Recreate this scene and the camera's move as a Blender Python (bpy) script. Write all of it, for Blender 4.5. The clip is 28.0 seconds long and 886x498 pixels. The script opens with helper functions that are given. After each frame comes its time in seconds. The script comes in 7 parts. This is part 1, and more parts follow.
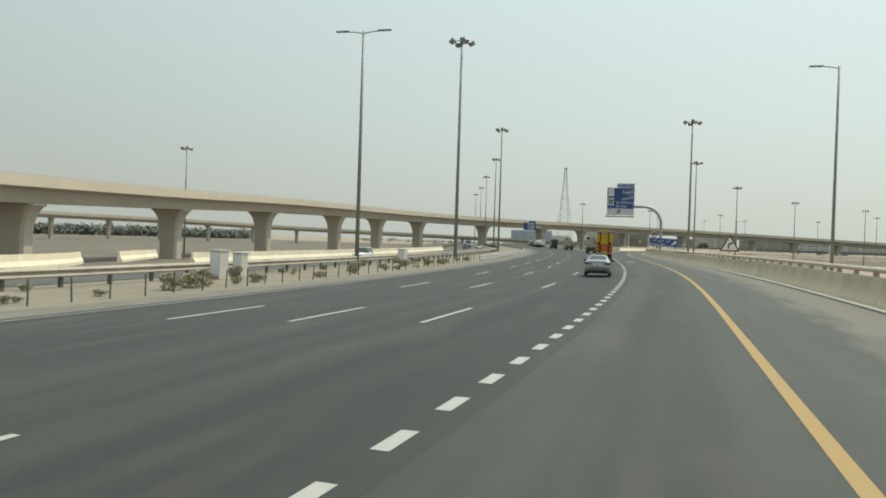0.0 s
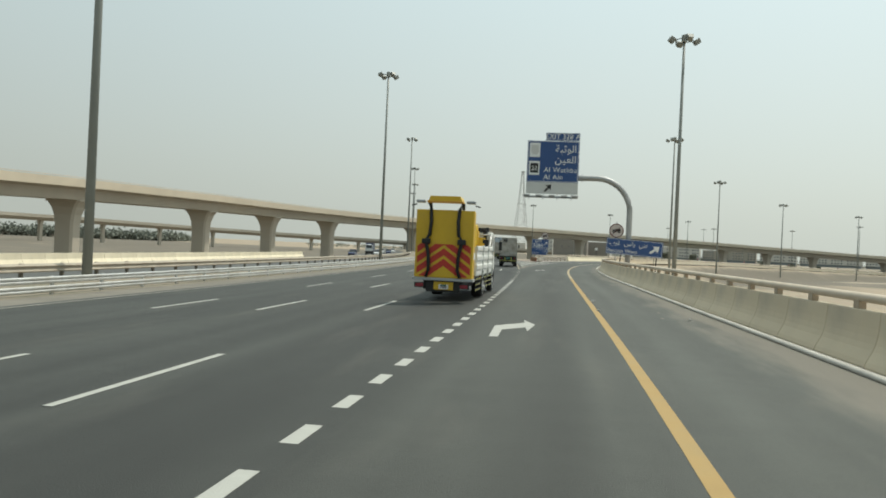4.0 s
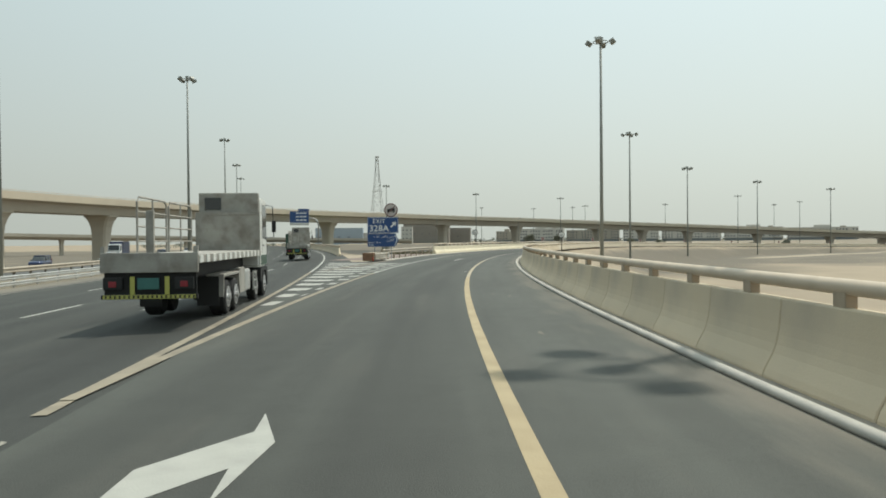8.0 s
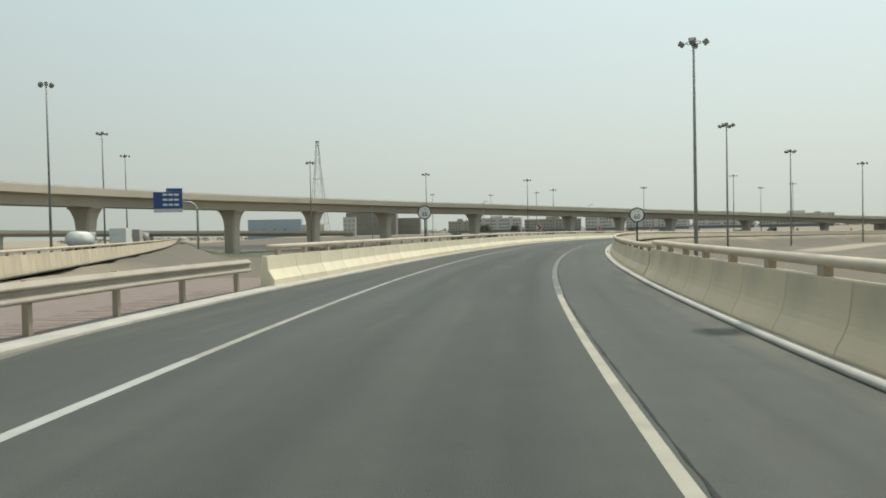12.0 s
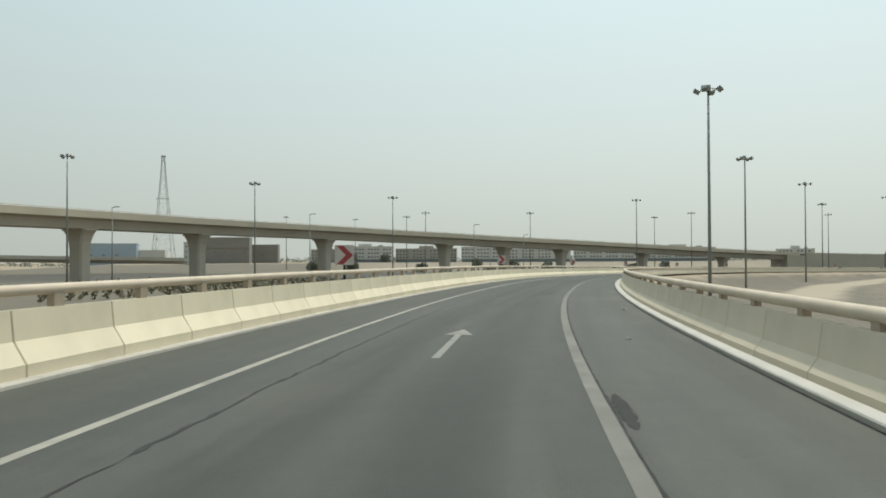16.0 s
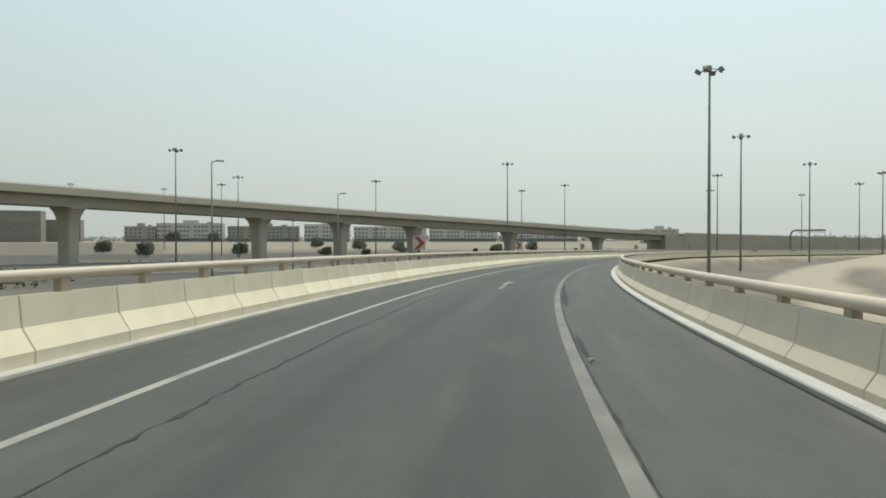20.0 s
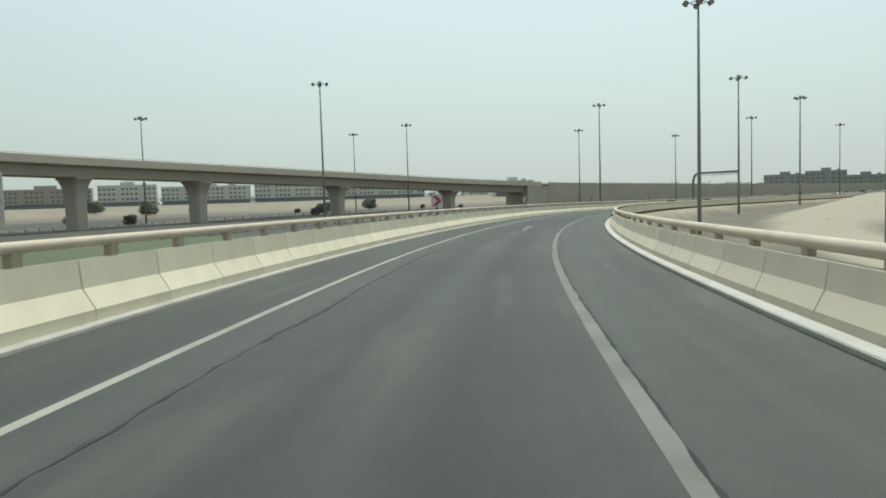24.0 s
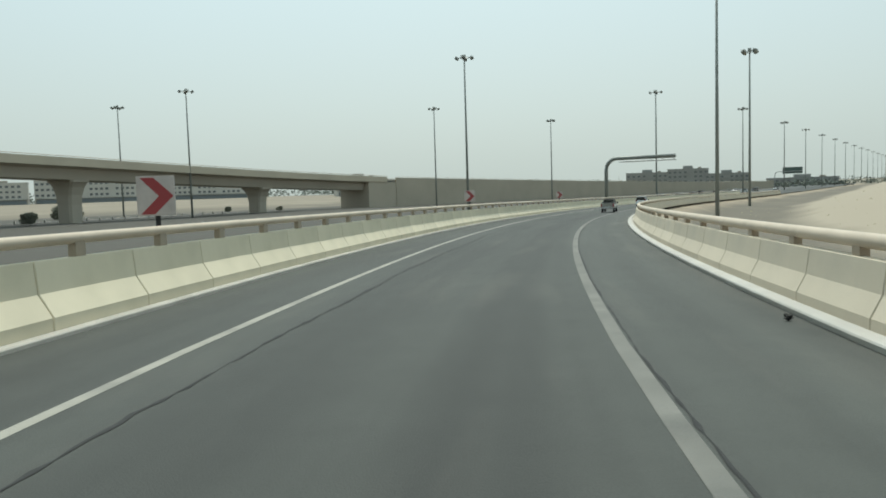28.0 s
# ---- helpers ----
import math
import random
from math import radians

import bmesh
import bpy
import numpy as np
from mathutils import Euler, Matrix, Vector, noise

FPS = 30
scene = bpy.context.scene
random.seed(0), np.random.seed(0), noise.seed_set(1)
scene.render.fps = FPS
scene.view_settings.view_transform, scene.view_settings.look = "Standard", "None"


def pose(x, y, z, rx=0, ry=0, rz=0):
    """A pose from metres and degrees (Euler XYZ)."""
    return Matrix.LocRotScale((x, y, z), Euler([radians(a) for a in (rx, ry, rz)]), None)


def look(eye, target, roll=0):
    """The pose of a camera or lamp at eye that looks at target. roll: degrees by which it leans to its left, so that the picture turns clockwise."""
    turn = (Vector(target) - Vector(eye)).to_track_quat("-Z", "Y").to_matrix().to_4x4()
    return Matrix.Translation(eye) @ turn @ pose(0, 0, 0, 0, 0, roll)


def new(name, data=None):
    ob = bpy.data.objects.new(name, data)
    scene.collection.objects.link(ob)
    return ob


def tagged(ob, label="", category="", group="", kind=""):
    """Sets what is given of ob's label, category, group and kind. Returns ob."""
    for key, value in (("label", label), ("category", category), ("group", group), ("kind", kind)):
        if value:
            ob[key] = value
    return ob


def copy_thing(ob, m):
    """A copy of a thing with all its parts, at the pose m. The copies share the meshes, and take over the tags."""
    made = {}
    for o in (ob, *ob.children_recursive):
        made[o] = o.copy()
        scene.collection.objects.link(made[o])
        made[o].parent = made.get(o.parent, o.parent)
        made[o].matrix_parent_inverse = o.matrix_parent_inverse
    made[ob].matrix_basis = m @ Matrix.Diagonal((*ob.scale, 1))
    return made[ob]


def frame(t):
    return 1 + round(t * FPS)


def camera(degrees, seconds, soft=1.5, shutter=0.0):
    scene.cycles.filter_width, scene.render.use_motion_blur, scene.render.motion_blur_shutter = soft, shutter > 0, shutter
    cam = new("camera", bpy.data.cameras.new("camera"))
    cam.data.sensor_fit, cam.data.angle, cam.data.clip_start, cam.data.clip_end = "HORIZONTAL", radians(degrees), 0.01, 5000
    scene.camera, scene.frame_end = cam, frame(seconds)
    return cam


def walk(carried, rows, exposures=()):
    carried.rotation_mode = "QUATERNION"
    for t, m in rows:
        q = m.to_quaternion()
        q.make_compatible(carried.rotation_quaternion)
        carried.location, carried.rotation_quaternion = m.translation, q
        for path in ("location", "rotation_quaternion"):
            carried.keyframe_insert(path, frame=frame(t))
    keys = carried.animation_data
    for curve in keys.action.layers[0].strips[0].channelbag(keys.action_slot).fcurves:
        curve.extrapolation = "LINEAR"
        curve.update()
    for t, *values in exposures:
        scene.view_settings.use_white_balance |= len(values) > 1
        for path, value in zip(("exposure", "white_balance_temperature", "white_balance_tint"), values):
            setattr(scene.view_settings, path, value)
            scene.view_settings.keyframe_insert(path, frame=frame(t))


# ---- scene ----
# ---------------------------------------------------------------- camera
cam = camera(59.5, 28.0, soft=1.8)


def view(x, y, z, yaw, pitch, roll):
    a, p = radians(yaw), radians(pitch)
    eye = Vector((x, y, z))
    return look(eye, eye + Vector((-math.sin(a) * math.cos(p), math.cos(a) * math.cos(p), math.sin(p))), roll)


PATH = [  # seconds, place, yaw to the left, pitch up, roll
    (0.0, 0.00, -0.00, 2.31, 14.37, -0.71, 1.84),
    (0.5, 0.73, 10.79, 2.31, 16.26, -0.28, 2.55),
    (1.0, 1.41, 21.61, 2.30, 17.37, -0.67, 1.65),
    (1.5, 1.92, 32.50, 2.30, 18.52, -0.89, 1.59),
    (2.0, 2.25, 43.44, 2.30, 18.59, -0.13, 1.85),
    (2.5, 2.36, 54.44, 2.30, 17.78, -0.38, 2.33),
    (4.5, 0.56, 98.90, 2.33, 8.86, -0.21, 1.92),
    (5.0, 0.16, 110.18, 2.33, 6.33, -0.78, 1.03),
    (5.5, -0.38, 121.44, 2.32, 5.24, -0.86, 0.60),
    (6.0, -1.00, 132.54, 2.31, 4.92, -0.88, 0.15),
    (6.5, -1.62, 143.55, 2.29, 3.76, -1.24, -0.01),
    (7.0, -2.37, 154.56, 2.28, 1.89, -0.39, 0.07),
    (7.5, -3.09, 165.70, 2.28, 0.56, -0.03, -0.34),
    (8.0, -3.66, 176.99, 2.28, 1.36, -0.61, -0.51),
    (8.5, -4.23, 188.50, 2.29, 3.11, -0.25, -0.93),
    (9.0, -4.69, 200.22, 2.29, 3.75, -0.17, -0.72),
    (9.5, -4.90, 212.08, 2.29, 3.45, 0.35, -0.02),
    (10.0, -4.83, 224.01, 2.28, 3.05, 0.75, -0.03),
    (10.5, -4.50, 235.94, 2.26, 2.24, -1.24, -0.19),
    (11.0, -3.86, 247.85, 2.26, 1.08, -3.00, -0.39),
    (11.5, -3.03, 259.90, 2.27, -0.62, -3.64, -1.22),
    (12.0, -1.93, 272.04, 2.29, -2.28, -1.31, -1.16),
    (12.5, -0.49, 284.11, 2.31, -3.65, -0.29, -1.20),
    (13.0, 1.24, 296.10, 2.32, -4.58, -0.04, -1.25),
    (13.5, 3.28, 308.02, 2.33, -6.02, -0.17, -1.29),
    (15.5, 14.07, 355.15, 2.31, -10.25, 0.60, -0.23),
    (16.0, 17.44, 366.94, 2.33, -11.48, 0.78, -0.26),
    (16.5, 21.08, 378.66, 2.34, -13.19, 0.44, -0.51),
    (17.0, 24.92, 390.10, 2.33, -14.60, 0.66, -0.44),
    (17.5, 28.99, 401.41, 2.31, -16.37, -0.29, -0.21),
    (18.0, 33.27, 412.54, 2.28, -17.61, -0.06, 0.70),
    (18.5, 37.78, 423.51, 2.24, -17.95, 0.84, 1.35),
    (19.0, 42.52, 434.41, 2.18, -19.37, 0.43, 0.71),
    (19.5, 47.43, 445.39, 2.10, -20.99, 0.12, 0.02),
    (20.0, 52.53, 456.36, 2.01, -22.00, -0.73, -0.00),
    (20.5, 57.93, 467.21, 1.91, -23.07, -1.12, -0.46),
    (21.0, 63.71, 477.89, 1.80, -24.55, -1.14, -0.80),
    (21.5, 69.83, 488.52, 1.68, -25.63, -1.34, -0.21),
    (23.5, 96.52, 529.29, 1.12, -31.23, -2.58, -1.24),
    (24.0, 103.95, 539.36, 0.96, -33.11, -3.99, -1.68),
    (24.5, 111.73, 549.39, 0.80, -35.01, -3.64, -2.01),
    (25.0, 119.81, 559.24, 0.65, -36.40, -2.93, -1.91),
    (25.5, 128.15, 568.91, 0.49, -37.59, -3.04, -2.01),
    (26.0, 136.89, 578.31, 0.35, -38.19, -3.67, -1.97),
    (26.5, 145.84, 587.50, 0.21, -39.08, -3.48, -1.96),
    (27.0, 154.66, 596.59, 0.06, -40.29, -3.22, -1.88),
    (27.5, 163.65, 605.28, -0.09, -42.01, -4.03, -1.66),
    (28.0, 172.74, 613.90, -0.25, -43.74, -4.27, -1.74),
]
walk(cam, [(t, view(*row)) for t, *row in PATH], ((0.0, 0.04, 6600, 7.0), (11.7, 0.01, 6560, 7.0), (13.0, -0.14, 6550, 7.0), (13.6, -0.13, 6540, 7.0), (15.6, -0.04, 6500, 6.8), (20.0, -0.04, 6400, 6.5), (24.0, -0.02, 6230, 3.4), (28.0, -0.04, 6180, 3.0)))

# ---------------------------------------------------------------- light
SUN_TO = Vector((0.365, 0.372, 1.0)).normalized()
world = bpy.data.worlds.new("hazy_desert_sky")
scene.world = world
world.use_nodes = True
wn, wl = world.node_tree.nodes, world.node_tree.links
sky = wn.new("ShaderNodeTexSky")
sky.sky_type = "NISHITA"
sky.sun_disc = False
sky.sun_elevation = math.asin(SUN_TO.z)
sky.sun_rotation = math.atan2(SUN_TO.x, SUN_TO.y)
sky.air_density, sky.dust_density, sky.ozone_density = 1.0, 6.0, 1.0
haze = wn.new("ShaderNodeMix")
haze.data_type = "RGBA"
haze.inputs[0].default_value = 0.8
tc = wn.new("ShaderNodeTexCoord")
sep = wn.new("ShaderNodeSeparateXYZ")
wl.new(tc.outputs["Generated"], sep.inputs[0])
veil = wn.new("ShaderNodeValToRGB")
veil.color_ramp.elements[0].color, veil.color_ramp.elements[0].position = (6.7, 7.15, 6.6, 1), 0.0
veil.color_ramp.elements[1].color, veil.color_ramp.elements[1].position = (6.1, 7.5, 7.75, 1), 0.4
wl.new(sep.outputs[2], veil.inputs[0])
wl.new(veil.outputs[0], haze.inputs[7])
wl.new(sky.outputs[0], haze.inputs[6])
# the haze is brighter towards the sun
glow = wn.new("ShaderNodeVectorMath")
glow.operation = "DOT_PRODUCT"
glow.inputs[1].default_value = SUN_TO
wl.new(tc.outputs["Generated"], glow.inputs[0])
lift = wn.new("ShaderNodeMapRange")
lift.inputs[1].default_value, lift.inputs[2].default_value, lift.inputs[3].default_value, lift.inputs[4].default_value = 0.1, 0.8, 0.84, 1.31
wl.new(glow.outputs["Value"], lift.inputs[0])
bright = wn.new("ShaderNodeVectorMath")
bright.operation = "SCALE"
wl.new(haze.outputs[2], bright.inputs[0])
wl.new(lift.outputs[0], bright.inputs["Scale"])
back = wn["Background"]
back.inputs[1].default_value = 0.1
wl.new(bright.outputs[0], back.inputs[0])
sun = new("sun", bpy.data.lights.new("sun", "SUN"))
sun.data.energy, sun.data.angle, sun.data.color = 3.0, radians(0.7), (1.0, 0.95, 0.86)
sun.matrix_world = look(SUN_TO * 500, (0, 0, 0))


# ---------------------------------------------------------------- materials
def material(name, color, rough=0.7, metal=0.0, spread=0.12, scale=3.0, fine=40.0, bump=0.15, stain=None, stain_scale=0.3,
             stain_amount=0.5, emit=None, coat=0.0, vary=0.0, stretch=None):
    """A surface with grain at a fine scale, blotches at a coarse one, and stains of another colour."""
    m = bpy.data.materials.new(name)
    m.use_nodes = True
    n, l = m.node_tree.nodes, m.node_tree.links
    b = n["Principled BSDF"]
    tc = n.new("ShaderNodeTexCoord")
    src = tc.outputs["Object"]
    if stretch:
        mp = n.new("ShaderNodeMapping")
        mp.inputs["Scale"].default_value = stretch
        l.new(src, mp.inputs[0])
        src = mp.outputs[0]

    def noise_tex(sc, detail=4.0):
        t = n.new("ShaderNodeTexNoise")
        t.inputs["Scale"].default_value, t.inputs["Detail"].default_value = sc, detail
        l.new(src, t.inputs["Vector"])
        return t

    def mix(fac, a, bcol, kind="MIX"):
        x = n.new("ShaderNodeMix")
        x.data_type, x.blend_type = "RGBA", kind
        if hasattr(fac, "links"):
            l.new(fac, x.inputs[0])
        else:
            x.inputs[0].default_value = fac
        for sock, v in ((6, a), (7, bcol)):
            if hasattr(v, "links"):
                l.new(v, x.inputs[sock])
            else:
                x.inputs[sock].default_value = v
        return x.outputs[2]

    def ramp(v, lo, hi):
        r = n.new("ShaderNodeMapRange")
        r.inputs[1].default_value, r.inputs[2].default_value = lo, hi
        l.new(v, r.inputs[0])
        return r.outputs[0]

    c = (*color, 1)
    dark = tuple(v * (1 - spread) for v in color) + (1,)
    light = tuple(min(1, v * (1 + spread)) for v in color) + (1,)
    coarse, grain = noise_tex(scale), noise_tex(fine, 3.0)
    col = mix(ramp(coarse.outputs[0], 0.3, 0.7), dark, light)
    col = mix(ramp(grain.outputs[0], 0.35, 0.65), col, mix(0.5, col, c), "MIX")
    if stain:
        st = noise_tex(stain_scale, 6.0)
        f = n.new("ShaderNodeMath")
        f.operation = "MULTIPLY"
        f.inputs[1].default_value = stain_amount
        l.new(ramp(st.outputs[0], 0.48, 0.72), f.inputs[0])
        col = mix(f.outputs[0], col, (*stain, 1))
    if vary:
        oi = n.new("ShaderNodeObjectInfo")
        hs = n.new("ShaderNodeHueSaturation")
        l.new(ramp(oi.outputs["Random"], 0, 1), hs.inputs["Fac"])
        mr = n.new("ShaderNodeMapRange")
        mr.inputs[3].default_value, mr.inputs[4].default_value = 1 - vary, 1 + vary
        l.new(oi.outputs["Random"], mr.inputs[0])
        hs.inputs["Fac"].default_value = 1.0
        l.new(mr.outputs[0], hs.inputs["Value"])
        for k in list(hs.inputs["Fac"].links):
            l.remove(k)
        l.new(col, hs.inputs["Color"])
        col = hs.outputs[0]
    l.new(col, b.inputs["Base Color"])
    b.inputs["Roughness"].default_value, b.inputs["Metallic"].default_value = rough, metal
    b.inputs["Coat Weight"].default_value = coat
    if bump:
        bp = n.new("ShaderNodeBump")
        bp.inputs["Strength"].default_value, bp.inputs["Distance"].default_value = bump, 0.02
        l.new(grain.outputs[0], bp.inputs["Height"])
        l.new(bp.outputs[0], b.inputs["Normal"])
    if emit:
        b.inputs["Emission Color"].default_value, b.inputs["Emission Strength"].default_value = (*emit, 1), 1.0
    return m


def glass(name, color, rough=0.08):
    m = bpy.data.materials.new(name)
    m.use_nodes = True
    b = m.node_tree.nodes["Principled BSDF"]
    b.inputs["Base Color"].default_value = (*color, 1)
    b.inputs["Roughness"].default_value = rough
    b.inputs["Specular IOR Level"].default_value = 0.8
    return m


def road_surface(name, color, bands, dust=0.25, sand_edge=None, fresh=None):
    """Asphalt with bands worn darker or paler along the lanes; bands: (offset from the road's line, factor)."""
    m = bpy.data.materials.new(name)
    m.use_nodes = True
    n, l = m.node_tree.nodes, m.node_tree.links
    b = n["Principled BSDF"]
    uv, tc, sep = n.new("ShaderNodeUVMap"), n.new("ShaderNodeTexCoord"), n.new("ShaderNodeSeparateXYZ")
    uv.uv_map = "UVMap"
    l.new(uv.outputs[0], sep.inputs[0])

    def noise_tex(src, sc, detail, scale=None):
        if scale:
            mp = n.new("ShaderNodeMapping")
            mp.inputs["Scale"].default_value = scale
            l.new(src, mp.inputs[0])
            src = mp.outputs[0]
        t = n.new("ShaderNodeTexNoise")
        t.inputs["Scale"].default_value, t.inputs["Detail"].default_value = sc, detail
        l.new(src, t.inputs["Vector"])
        return t.outputs[0]

    def calc(op, a, c):
        x = n.new("ShaderNodeMath")
        x.operation = op
        for sock, v in ((0, a), (1, c)):
            if hasattr(v, "links"):
                l.new(v, x.inputs[sock])
            else:
                x.inputs[sock].default_value = v
        return x.outputs[0]

    def span(v, lo, hi, a, c):
        r = n.new("ShaderNodeMapRange")
        for k, w in enumerate((lo, hi, a, c)):
            r.inputs[k + 1].default_value = w
        l.new(v, r.inputs[0])
        return r.outputs[0]

    wander = span(noise_tex(uv.outputs[0], 1.0, 3, (0.25, 0.018, 1)), 0.3, 0.7, -0.55, 0.55)
    lat = calc("ADD", sep.outputs[0], wander)
    lo, hi = bands[0][0], bands[-1][0]
    ramp = n.new("ShaderNodeValToRGB")
    ramp.color_ramp.interpolation = "EASE"
    e = ramp.color_ramp.elements
    while len(e) < len(bands):
        e.new(0.5)
    for k, (o, f) in enumerate(bands):
        e[k].position, e[k].color = (o - lo) / (hi - lo), (f * 0.5, f * 0.5, f * 0.5, 1)
    l.new(span(lat, lo, hi, 0, 1), ramp.inputs[0])
    f = calc("MULTIPLY", ramp.outputs[0], 2.0)
    f = calc("MULTIPLY", f, span(noise_tex(uv.outputs[0], 1.0, 5, (1.1, 0.022, 1)), 0.3, 0.7, 0.82, 1.18))
    f = calc("MULTIPLY", f, span(noise_tex(tc.outputs["Object"], 0.09, 4), 0.3, 0.7, 0.9, 1.1))
    f = calc("MULTIPLY", f, span(noise_tex(tc.outputs["Object"], 1.3, 6), 0.3, 0.7, 0.93, 1.07))
    if fresh:
        for row in fresh:
            f = calc("MULTIPLY", f, span(sep.outputs[1], *row))
    grain = noise_tex(tc.outputs["Object"], 55.0, 3)
    f = calc("MULTIPLY", f, span(grain, 0.3, 0.7, 0.86, 1.14))
    base = n.new("ShaderNodeVectorMath")
    base.operation = "SCALE"
    base.inputs[0].default_value = color
    l.new(f, base.inputs["Scale"])
    # thin dust films, drawn out along the road
    film = n.new("ShaderNodeMix")
    film.data_type = "RGBA"
    film.inputs[7].default_value = (0.15, 0.14, 0.115, 1)
    l.new(span(noise_tex(uv.outputs[0], 1.0, 6, (0.7, 0.09, 1)), 0.56, 0.78, 0.0, dust), film.inputs[0])
    l.new(base.outputs[0], film.inputs[6])
    col = film.outputs[2]
    if sand_edge:
        # sand blown against the kerb, thinning out towards the lane
        blown = n.new("ShaderNodeMix")
        blown.data_type = "RGBA"
        blown.inputs[7].default_value = (0.2, 0.178, 0.14, 1)
        ragged = calc("ADD", sep.outputs[0], span(noise_tex(uv.outputs[0], 1.0, 7, (1.2, 0.22, 1)), 0.3, 0.7, -0.75, 0.75))
        thin = span(sep.outputs[1], sand_edge[2], sand_edge[3], 0.6, 0.2)
        l.new(calc("MULTIPLY", span(ragged, sand_edge[0], sand_edge[1], 0.0, 1.0), thin), blown.inputs[0])
        l.new(col, blown.inputs[6])
        col = blown.outputs[2]
    l.new(col, b.inputs["Base Color"])
    b.inputs["Roughness"].default_value = 0.82
    bp = n.new("ShaderNodeBump")
    bp.inputs["Strength"].default_value, bp.inputs["Distance"].default_value = 0.4, 0.02
    l.new(grain, bp.inputs["Height"])
    l.new(bp.outputs[0], b.inputs["Normal"])
    return m


HWY_ASPHALT = road_surface("worn_highway_asphalt", (0.0345, 0.037, 0.0322), ((-19.5, 1.25), (-16.2, 1.2), (-14.9, 0.92), (-13.4, 1.05), (-12.2, 0.88), (-11.1, 1.08), (-9.9, 0.85), (-9.2, 0.96), (-8.4, 0.85),
                           (-7.3, 1.1), (-6.2, 0.82), (-5.4, 0.95), (-4.6, 0.8), (-3.6, 1.08), (-2.7, 0.66), (-1.9, 0.78), (-1.0, 0.68), (0.0, 1.0), (1.6, 1.0), (3.5, 1.05)))
RAMP_ASPHALT = road_surface("worn_ramp_asphalt", (0.0585, 0.0622, 0.0535), ((-14.0, 1.0), (-9.5, 0.98), (-7.6, 0.92), (-6.6, 1.06), (-5.9, 1.02), (-5.0, 0.76), (-4.2, 0.74), (-3.5, 0.9), (-3.0, 0.88), (-2.3, 0.68), (-1.6, 0.7),
                            (-0.7, 0.93), (0.2, 1.06), (1.4, 1.14), (2.7, 1.12), (5.0, 1.2)), sand_edge=(2.6, 4.0, 250, 340), fresh=((285, 305, 1.0, 0.9), (350, 400, 1.0, 1.11), (410, 480, 1.0, 0.83), (80, 150, 0.9, 0.95)))
ASPHALT_OLD = material("pale_asphalt", (0.078, 0.08, 0.074), 0.88, spread=0.14, scale=0.15, fine=60, bump=0.35, stain=(0.058, 0.06, 0.056),
                       stain_scale=0.06, stain_amount=0.5)
SAND = material("desert_sand", (0.30, 0.243, 0.172), 0.95, spread=0.14, scale=0.06, fine=3.0, bump=0.25, stain=(0.24, 0.195, 0.14), stain_scale=0.018,
                stain_amount=0.7)


def soil_zones(m):
    """Lays darker soil and paler loose sand over the sand where the ground's own marks say so."""
    n, l = m.node_tree.nodes, m.node_tree.links
    b = n["Principled BSDF"]
    col = b.inputs["Base Color"].links[0].from_socket
    tc = n.new("ShaderNodeTexCoord")
    ns = n.new("ShaderNodeTexNoise")
    ns.inputs["Scale"].default_value, ns.inputs["Detail"].default_value = 0.045, 7.0
    l.new(tc.outputs["Object"], ns.inputs["Vector"])
    for name, c in (("soil", (0.125, 0.108, 0.080, 1)), ("loose", (0.335, 0.285, 0.212, 1)), ("damp", (0.062, 0.057, 0.045, 1))):
        at = n.new("ShaderNodeAttribute")
        at.attribute_name = name
        add = n.new("ShaderNodeMath")
        add.operation = "ADD"
        l.new(at.outputs["Fac"], add.inputs[0])
        l.new(ns.outputs[0], add.inputs[1])
        mr = n.new("ShaderNodeMapRange")
        mr.inputs[1].default_value, mr.inputs[2].default_value, mr.inputs[4].default_value = 0.68, 1.32, 0.96
        l.new(add.outputs[0], mr.inputs[0])
        x = n.new("ShaderNodeMix")
        x.data_type = "RGBA"
        l.new(mr.outputs[0], x.inputs[0])
        l.new(col, x.inputs[6])
        x.inputs[7].default_value = c
        col = x.outputs[2]
    l.new(col, b.inputs["Base Color"])


soil_zones(SAND)
SAND_PALE = material("pale_sand", (0.32, 0.27, 0.2), 0.95, spread=0.12, scale=0.2, fine=6.0, bump=0.3, stain=(0.20, 0.17, 0.125), stain_scale=0.08)
VERGE = material("scrubby_verge_soil", (0.215, 0.185, 0.135), 0.95, spread=0.16, scale=0.4, fine=9.0, bump=0.4, stain=(0.135, 0.128, 0.085), stain_scale=0.14, stain_amount=0.8)
# cream barrier paint as it looks on the sunlit side
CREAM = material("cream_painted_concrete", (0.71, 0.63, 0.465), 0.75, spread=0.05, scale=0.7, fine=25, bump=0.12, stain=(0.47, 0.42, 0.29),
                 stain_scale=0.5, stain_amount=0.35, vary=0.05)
# the same cream for the right barrier, dulled: its shade is in the colour
SHADED_CREAM = material("shaded_cream_concrete", (0.575, 0.505, 0.39), 0.8, spread=0.07, scale=0.6, fine=28, bump=0.18, stain=(0.42, 0.38, 0.31),
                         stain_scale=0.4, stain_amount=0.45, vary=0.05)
CONCRETE = material("cast_concrete", (0.57, 0.478, 0.345), 0.82, spread=0.08, scale=0.5, fine=30, bump=0.2, stain=(0.30, 0.27, 0.23),
                    stain_scale=0.35, stain_amount=0.5, vary=0.06)
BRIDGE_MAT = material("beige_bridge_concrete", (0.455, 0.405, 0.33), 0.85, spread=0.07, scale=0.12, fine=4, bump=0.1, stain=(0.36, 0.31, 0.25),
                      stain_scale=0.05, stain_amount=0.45)
